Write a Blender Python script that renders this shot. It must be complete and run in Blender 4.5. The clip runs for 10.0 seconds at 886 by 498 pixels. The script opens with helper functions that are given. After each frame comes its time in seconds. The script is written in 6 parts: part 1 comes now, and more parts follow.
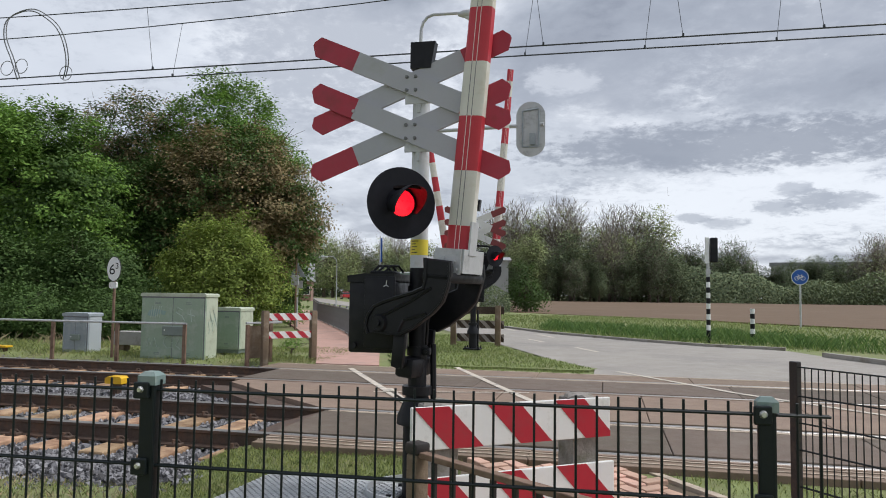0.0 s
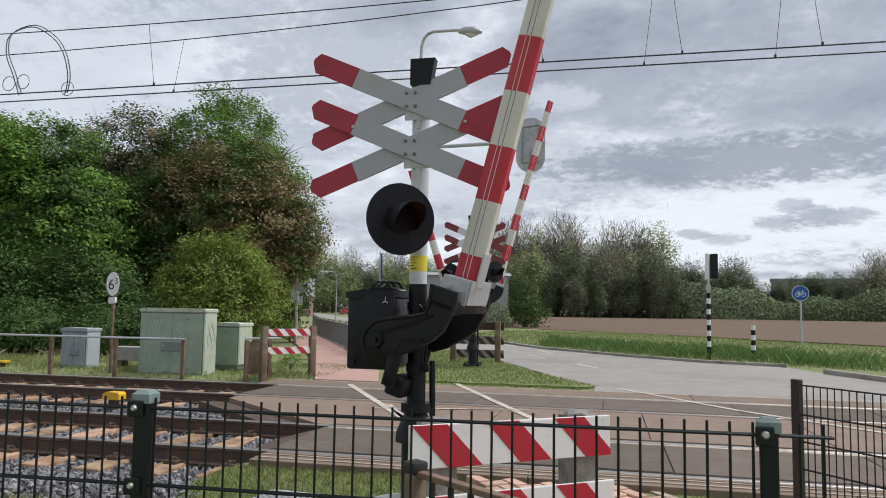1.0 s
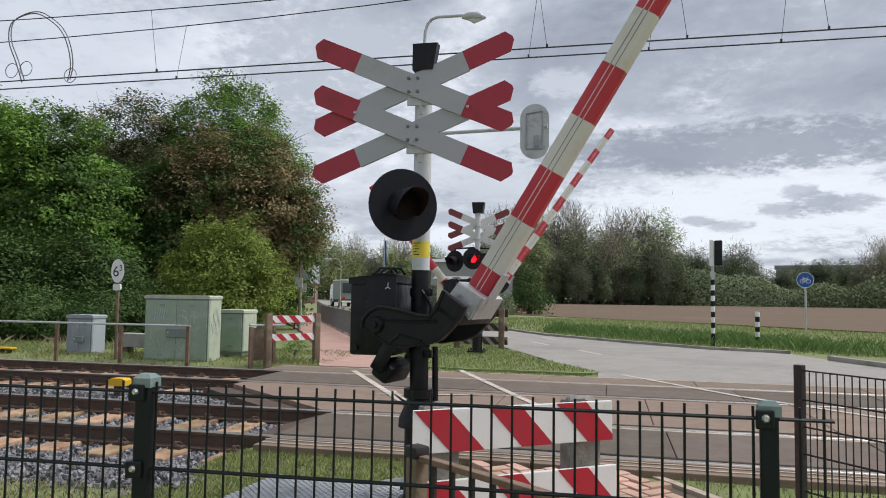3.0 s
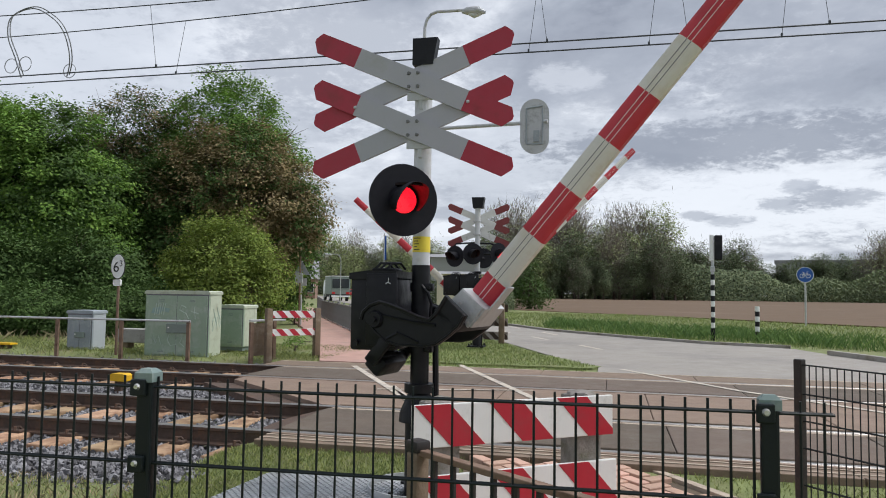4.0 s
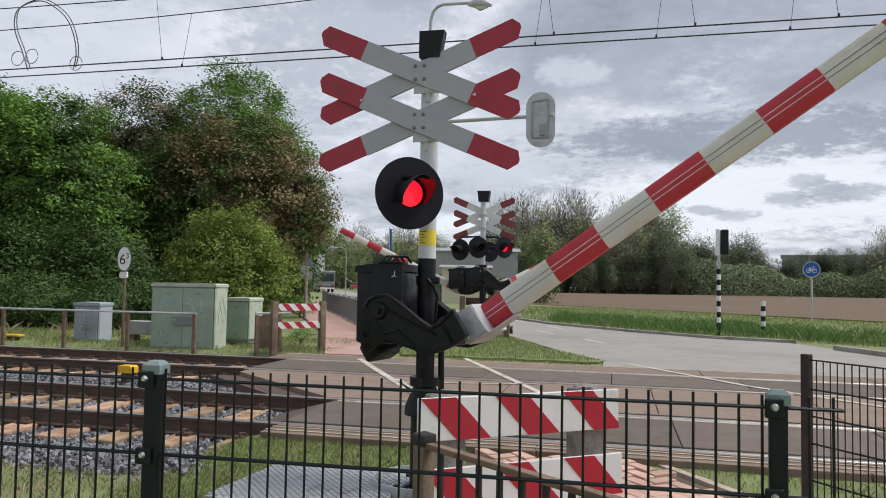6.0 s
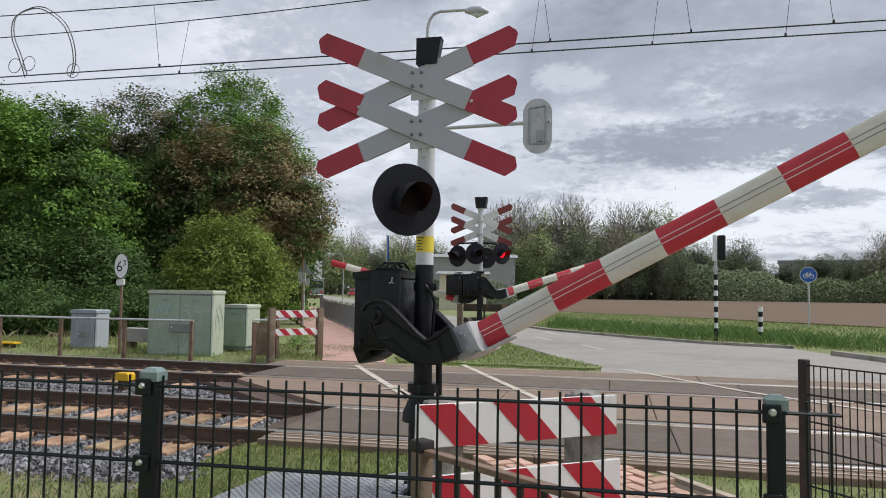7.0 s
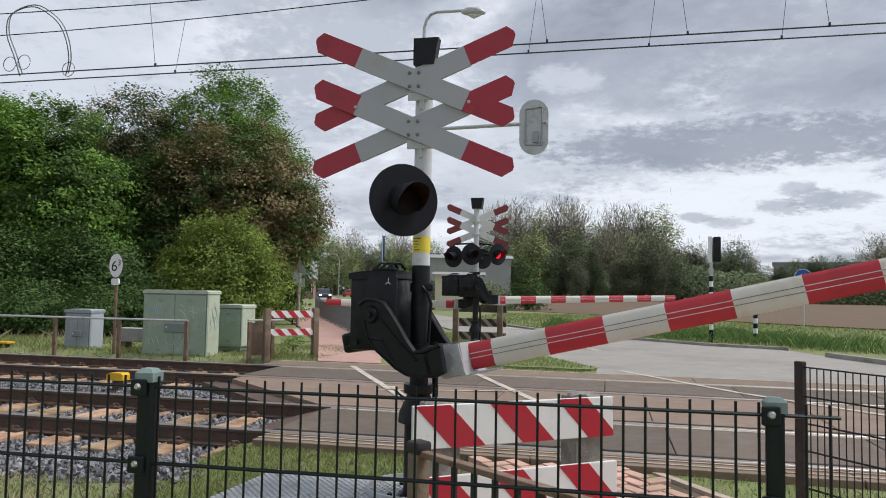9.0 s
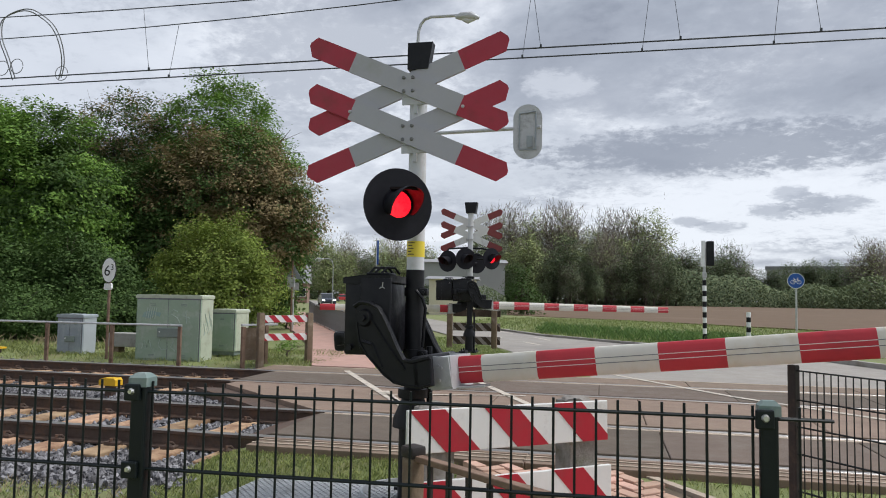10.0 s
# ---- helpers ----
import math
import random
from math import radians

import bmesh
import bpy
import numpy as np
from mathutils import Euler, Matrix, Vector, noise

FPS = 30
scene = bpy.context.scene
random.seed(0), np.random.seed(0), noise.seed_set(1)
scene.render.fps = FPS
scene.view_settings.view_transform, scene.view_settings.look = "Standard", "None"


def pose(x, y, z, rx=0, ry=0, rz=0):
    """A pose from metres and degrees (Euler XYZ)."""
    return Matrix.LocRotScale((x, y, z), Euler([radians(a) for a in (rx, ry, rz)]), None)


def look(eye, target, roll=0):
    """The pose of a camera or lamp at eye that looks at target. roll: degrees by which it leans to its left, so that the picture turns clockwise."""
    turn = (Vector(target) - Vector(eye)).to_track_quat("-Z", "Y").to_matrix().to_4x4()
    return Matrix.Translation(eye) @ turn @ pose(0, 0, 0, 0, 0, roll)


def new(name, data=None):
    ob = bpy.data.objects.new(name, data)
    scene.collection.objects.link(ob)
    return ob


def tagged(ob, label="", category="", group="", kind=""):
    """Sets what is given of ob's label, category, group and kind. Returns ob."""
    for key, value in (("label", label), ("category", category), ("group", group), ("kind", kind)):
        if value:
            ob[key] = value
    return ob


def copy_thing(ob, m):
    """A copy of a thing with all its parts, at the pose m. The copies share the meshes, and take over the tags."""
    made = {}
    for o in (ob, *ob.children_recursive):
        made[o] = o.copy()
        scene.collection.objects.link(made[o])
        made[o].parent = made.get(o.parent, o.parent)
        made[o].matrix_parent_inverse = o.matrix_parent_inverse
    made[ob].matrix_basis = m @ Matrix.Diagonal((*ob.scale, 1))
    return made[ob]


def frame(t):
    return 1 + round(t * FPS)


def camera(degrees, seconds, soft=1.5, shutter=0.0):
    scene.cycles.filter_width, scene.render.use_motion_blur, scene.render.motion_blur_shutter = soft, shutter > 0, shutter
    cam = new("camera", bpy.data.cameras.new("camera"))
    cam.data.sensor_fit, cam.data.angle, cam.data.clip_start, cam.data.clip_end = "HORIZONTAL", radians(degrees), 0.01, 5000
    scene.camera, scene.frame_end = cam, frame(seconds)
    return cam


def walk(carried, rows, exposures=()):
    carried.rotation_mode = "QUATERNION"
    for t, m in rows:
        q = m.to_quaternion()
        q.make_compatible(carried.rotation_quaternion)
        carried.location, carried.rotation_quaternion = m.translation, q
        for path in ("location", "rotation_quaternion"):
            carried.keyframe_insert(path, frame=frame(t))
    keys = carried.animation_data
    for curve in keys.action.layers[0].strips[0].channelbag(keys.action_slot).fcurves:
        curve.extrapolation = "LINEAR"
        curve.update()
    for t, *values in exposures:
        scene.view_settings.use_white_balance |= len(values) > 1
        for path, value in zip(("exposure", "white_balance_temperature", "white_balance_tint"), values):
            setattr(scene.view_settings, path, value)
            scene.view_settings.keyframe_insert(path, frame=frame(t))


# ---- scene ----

# ---------------------------------------------------------------- camera
WAY = [
    (0.0, 0.007, -0.032, 1.304, 3.566, -0.774, 12.718), (0.5, 0.008, -0.018, 1.309, 4.589, -0.710, 12.439),
    (1.0, 0.009, -0.016, 1.310, 4.785, -0.887, 12.718), (1.5, 0.014, -0.016, 1.308, 4.616, -0.808, 13.110),
    (2.0, 0.018, -0.013, 1.310, 4.728, -0.570, 13.420), (2.5, 0.019, -0.007, 1.306, 4.253, -0.916, 13.058),
    (4.0, 0.016, -0.009, 1.301, 3.381, -0.784, 13.053), (4.5, 0.019, -0.012, 1.301, 3.492, -0.819, 13.273),
    (5.0, 0.014, -0.003, 1.300, 2.964, -1.023, 13.429), (5.5, 0.009, -0.004, 1.301, 2.682, -1.053, 13.513),
    (7.0, 0.009, -0.008, 1.300, 3.366, -0.841, 13.250), (7.5, 0.005, -0.003, 1.300, 3.280, -0.983, 13.112),
    (8.0, 0.006, -0.004, 1.300, 3.273, -1.033, 13.036), (8.5, 0.001, -0.002, 1.300, 3.248, -1.070, 12.923),
    (9.0, -0.000, -0.001, 1.301, 3.421, -1.025, 12.892), (9.5, 0.000, -0.001, 1.299, 3.687, -0.967, 12.763),
    (10.0, -0.001, -0.003, 1.300, 3.781, -0.960, 12.425),
]
cam = camera(63.0, 10.0, soft=1.0)
walk(cam, [(t, pose(x, y, z, 90 + p, r, w)) for t, x, y, z, p, r, w in WAY], [(0.0, 0.0, 6130.0, 10.0), (10.0, 0.0, 6130.0, 10.0)])

# ---------------------------------------------------------------- sky and sun
SUN_UP, SUN_TURN = 58, 75          # degrees: height, and clockwise from +y
world = bpy.data.worlds.new("overcast_sky")
scene.world = world
world.use_nodes = True


def sky_nodes():
    nt = world.node_tree
    nt.nodes.clear()
    N, L = nt.nodes.new, nt.links.new

    def math_node(op, a, b=None, clamp=False):
        n = N("ShaderNodeMath")
        n.operation, n.use_clamp = op, clamp
        for i, v in enumerate((a, b)):
            if v is None:
                continue
            if isinstance(v, (int, float)):
                n.inputs[i].default_value = v
            else:
                L(v, n.inputs[i])
        return n.outputs[0]

    def ramp(fac, stops):
        n = N("ShaderNodeValToRGB")
        e = n.color_ramp.elements
        while len(e) < len(stops):
            e.new(0.5)
        for el, (p, c) in zip(e, stops):
            el.position, el.color = p, (*c, 1)
        L(fac, n.inputs[0])
        return n.outputs[0]

    def mix(fac, a, b):
        n = N("ShaderNodeMix")
        n.data_type = "RGBA"
        for i, v in ((0, fac), (6, a), (7, b)):
            if isinstance(v, tuple):
                n.inputs[i].default_value = (*v, 1)
            elif isinstance(v, (int, float)):
                n.inputs[i].default_value = v
            else:
                L(v, n.inputs[i])
        return n.outputs[2]

    sky = N("ShaderNodeTexSky")
    sky.sky_type, sky.sun_disc = "NISHITA", False
    sky.sun_elevation, sky.sun_rotation = radians(SUN_UP), radians(SUN_TURN)
    co = N("ShaderNodeTexCoord")
    sep = N("ShaderNodeSeparateXYZ")
    L(co.outputs["Generated"], sep.inputs[0])
    up = math_node("MAXIMUM", sep.outputs[2], 0.0)
    # clouds on a flat layer high above, so that they crowd towards the horizon
    lift = math_node("ADD", up, 0.24)
    comb = N("ShaderNodeCombineXYZ")
    L(math_node("DIVIDE", sep.outputs[0], lift), comb.inputs[0])
    L(math_node("DIVIDE", sep.outputs[1], lift), comb.inputs[1])

    def noise_node(scale, detail, rough, off, distort=0.0):
        m = N("ShaderNodeMapping")
        L(comb.outputs[0], m.inputs[0])
        m.inputs["Location"].default_value = off
        n = N("ShaderNodeTexNoise")
        n.inputs["Scale"].default_value, n.inputs["Detail"].default_value = scale, detail
        n.inputs["Roughness"].default_value, n.inputs["Distortion"].default_value = rough, distort
        L(m.outputs[0], n.inputs["Vector"])
        return n.outputs["Fac"]

    big = noise_node(1.5, 7, 0.55, (3.3, 1.7, 0.4), 0.35)
    small = noise_node(5.0, 8, 0.6, (7.1, 2.3, 1.4), 0.2)
    both = math_node("ADD", math_node("MULTIPLY", big, 0.7), math_node("MULTIPLY", small, 0.3))
    cloud = ramp(both, [(0.38, (0.29, 0.31, 0.36)), (0.455, (0.43, 0.455, 0.505)), (0.52, (0.60, 0.62, 0.665)), (0.585, (0.90, 0.91, 0.93))])
    low = ramp(up, [(0.0, (1, 1, 1)), (0.13, (0.9, 0.9, 0.9)), (0.25, (0.15, 0.15, 0.15)), (0.4, (0, 0, 0))])
    cloud = mix(math_node("MULTIPLY", low, 0.58), cloud, (0.93, 0.94, 0.96))
    # darker heaps low in the sky
    heap = noise_node(3.4, 6, 0.5, (1.9, 5.2, 2.2), 0.15)
    n = N("ShaderNodeMapRange")
    for i, q in ((1, 0.52), (2, 0.63), (3, 0.0), (4, 0.8)):
        n.inputs[i].default_value = q
    L(heap, n.inputs[0])
    band = ramp(up, [(0.0, (0.2, 0.2, 0.2)), (0.05, (0.9, 0.9, 0.9)), (0.16, (0.8, 0.8, 0.8)), (0.32, (0.0, 0.0, 0.0))])
    cloud = mix(math_node("MULTIPLY", n.outputs[0], band), cloud, (0.40, 0.42, 0.475))
    # cloud masses: bearing, height, half width, half height in degrees, colour, strength
    bearing = math_node("MULTIPLY", math_node("ARCTAN2", sep.outputs[0], sep.outputs[1]), 57.2958)
    height = math_node("MULTIPLY", math_node("ARCSINE", sep.outputs[2]), 57.2958)
    fray_a = math_node("MULTIPLY", math_node("SUBTRACT", noise_node(9.0, 8, 0.62, (4.4, 0.3, 3.1), 0.4), 0.5), 3.6)
    fray_b = math_node("MULTIPLY", math_node("SUBTRACT", noise_node(34.0, 8, 0.65, (0.7, 6.1, 1.2), 0.3), 0.5), 2.8)
    fray = math_node("ADD", fray_a, fray_b)
    for b0, h0, wb, wh, colour, amount, edge in CLOUDS:
        u = math_node("DIVIDE", math_node("SUBTRACT", bearing, b0), wb)
        v = math_node("DIVIDE", math_node("SUBTRACT", height, h0), wh)
        r2 = math_node("ADD", math_node("ADD", math_node("MULTIPLY", u, u), math_node("MULTIPLY", v, v)), fray)
        n = N("ShaderNodeMapRange")
        n.interpolation_type = "SMOOTHSTEP"
        for i, q in ((1, 1.0 + edge), (2, 1.0 - edge), (3, 0.0), (4, amount)):
            n.inputs[i].default_value = q
        L(r2, n.inputs[0])
        cloud = mix(n.outputs[0], cloud, colour)
    clear = N("ShaderNodeVectorMath")
    clear.operation = "SCALE"
    L(sky.outputs[0], clear.inputs[0])
    clear.inputs["Scale"].default_value = 0.10
    total = mix(0.93, clear.outputs[0], cloud)
    bg = N("ShaderNodeBackground")
    L(total, bg.inputs[0])
    bg.inputs[1].default_value = SKY_STRENGTH
    out = N("ShaderNodeOutputWorld")
    L(bg.outputs[0], out.inputs[0])


SKY_STRENGTH = 1.0
CLOUDS = [
    (-42.0, 15.5, 15.0, 6.5, (0.79, 0.81, 0.85), 0.8, 0.9), (-22.0, 18.5, 8.0, 5.5, (0.47, 0.49, 0.54), 0.75, 0.9),
    (-2.0, 17.5, 9.0, 3.6, (0.44, 0.46, 0.51), 0.6, 0.9), (-3.5, 16.6, 2.6, 1.0, (0.86, 0.87, 0.90), 0.5, 0.8), (14.0, 18.0, 9.0, 4.5, (0.41, 0.43, 0.48), 0.7, 0.9),
    (10.0, 6.6, 15.0, 2.6, (0.93, 0.94, 0.96), 0.95, 0.8), (-8.0, 10.5, 7.0, 3.4, (0.78, 0.80, 0.83), 0.55, 0.9), (9.0, 11.2, 14.0, 1.7, (0.33, 0.35, 0.40), 0.85, 0.75),
    (12.2, 6.6, 1.5, 0.55, (0.47, 0.49, 0.54), 0.8, 0.7), (14.4, 7.0, 1.7, 0.8, (0.42, 0.44, 0.49), 0.85, 0.7), (13.3, 7.7, 1.2, 0.6, (0.50, 0.52, 0.57), 0.75, 0.7), (16.6, 6.9, 1.8, 0.6, (0.46, 0.48, 0.53), 0.8, 0.7),
    (6.4, 5.9, 1.2, 0.35, (0.46, 0.48, 0.53), 0.75, 0.7), (8.4, 5.5, 1.6, 0.4, (0.48, 0.50, 0.55), 0.75, 0.7), (-3.7, 7.4, 1.1, 0.4, (0.45, 0.47, 0.52), 0.7, 0.7), (-9.5, 7.8, 2.4, 1.5, (0.62, 0.64, 0.68), 0.6, 0.7)]
sky_nodes()
sun = new("sun", bpy.data.lights.new("sun", "SUN"))
sun.data.energy, sun.data.angle, sun.data.color = 3.3, radians(30), (1.0, 0.96, 0.9)
_a, _u = radians(SUN_TURN), radians(SUN_UP)
sun.matrix_world = look((40 * math.sin(_a) * math.cos(_u), 40 * math.cos(_a) * math.cos(_u), 40 * math.sin(_u)), (0, 0, 0))


# ---------------------------------------------------------------- materials
def mat(name, base, rough=0.6, metal=0.0, vary=0.15, scale=6.0, stain=None, stain_amount=0.0, stain_scale=1.5,
        bump=0.0, bump_scale=60.0, island=0.0, obrand=0.0, coords="Object", emit=0.0, coat=0.0, transl=0.0, spec=0.5):
    """A procedural paint: base colour broken up at two scales, a stain colour in patches, and a fine relief."""
    m = bpy.data.materials.new(name)
    m.use_nodes = True
    nt = m.node_tree
    N, L = nt.nodes.new, nt.links.new
    b = nt.nodes["Principled BSDF"]
    b.inputs["Roughness"].default_value, b.inputs["Metallic"].default_value = rough, metal
    b.inputs["Coat Weight"].default_value = coat
    b.inputs["Specular IOR Level"].default_value = spec
    co = N("ShaderNodeTexCoord").outputs[coords] if coords != "Position" else N("ShaderNodeNewGeometry").outputs["Position"]

    def noise_fac(s, d, r=0.6):
        n = N("ShaderNodeTexNoise")
        n.inputs["Scale"].default_value, n.inputs["Detail"].default_value, n.inputs["Roughness"].default_value = s, d, r
        L(co, n.inputs["Vector"])
        return n.outputs["Fac"]

    def mixed(fac, a, c):
        n = N("ShaderNodeMix")
        n.data_type = "RGBA"
        for i, v in ((0, fac), (6, a), (7, c)):
            if isinstance(v, tuple):
                n.inputs[i].default_value = (*v, 1)
            elif isinstance(v, float):
                n.inputs[i].default_value = v
            else:
                L(v, n.inputs[i])
        return n.outputs[2]

    def ranged(v, a, c, lo, hi):
        n = N("ShaderNodeMapRange")
        for i, q in ((1, a), (2, c), (3, lo), (4, hi)):
            n.inputs[i].default_value = q
        L(v, n.inputs[0])
        return n.outputs[0]

    dark, light = tuple(v * (1 - vary) for v in base), tuple(min(1.0, v * (1 + vary)) for v in base)
    col = mixed(ranged(noise_fac(scale, 5), 0.3, 0.7, 0, 1), dark, light)
    fine = mixed(ranged(noise_fac(scale * 14, 3), 0.25, 0.75, 0, 1), tuple(v * (1 - vary * 0.7) for v in base), light)
    col = mixed(0.4, col, fine)
    if stain is not None:
        col = mixed(ranged(noise_fac(stain_scale, 7, 0.68), 0.62 - 0.3 * stain_amount, 0.80 - 0.25 * stain_amount, 0, 1), col, stain)
    rnd = None
    if island:
        rnd, amount = N("ShaderNodeNewGeometry").outputs["Random Per Island"], island
    elif obrand:
        rnd, amount = N("ShaderNodeObjectInfo").outputs["Random"], obrand
    if rnd is not None:
        n = N("ShaderNodeHueSaturation")
        L(col, n.inputs["Color"])
        L(ranged(rnd, 0, 1, 1 - amount, 1 + amount), n.inputs["Value"])
        L(ranged(rnd, 0, 1, 0.5 + 0.05 * amount, 0.5 - 0.05 * amount), n.inputs["Hue"])
        col = n.outputs[0]
    L(col, b.inputs["Base Color"])
    L(ranged(noise_fac(scale * 3, 4), 0.3, 0.7, max(0.02, rough - 0.12), min(1, rough + 0.12)), b.inputs["Roughness"])
    if bump:
        n = N("ShaderNodeBump")
        n.inputs["Strength"].default_value, n.inputs["Distance"].default_value = bump, 0.01
        L(noise_fac(bump_scale, 6), n.inputs["Height"])
        L(n.outputs[0], b.inputs["Normal"])
    if emit:
        b.inputs["Emission Color"].default_value, b.inputs["Emission Strength"].default_value = (*base, 1), emit
    if transl:
        t = N("ShaderNodeBsdfTranslucent")
        L(col, t.inputs[0])
        mx = N("ShaderNodeMixShader")
        mx.inputs[0].default_value = transl
        L(b.outputs[0], mx.inputs[1])
        L(t.outputs[0], mx.inputs[2])
        L(mx.outputs[0], nt.nodes["Material Output"].inputs[0])
    return m


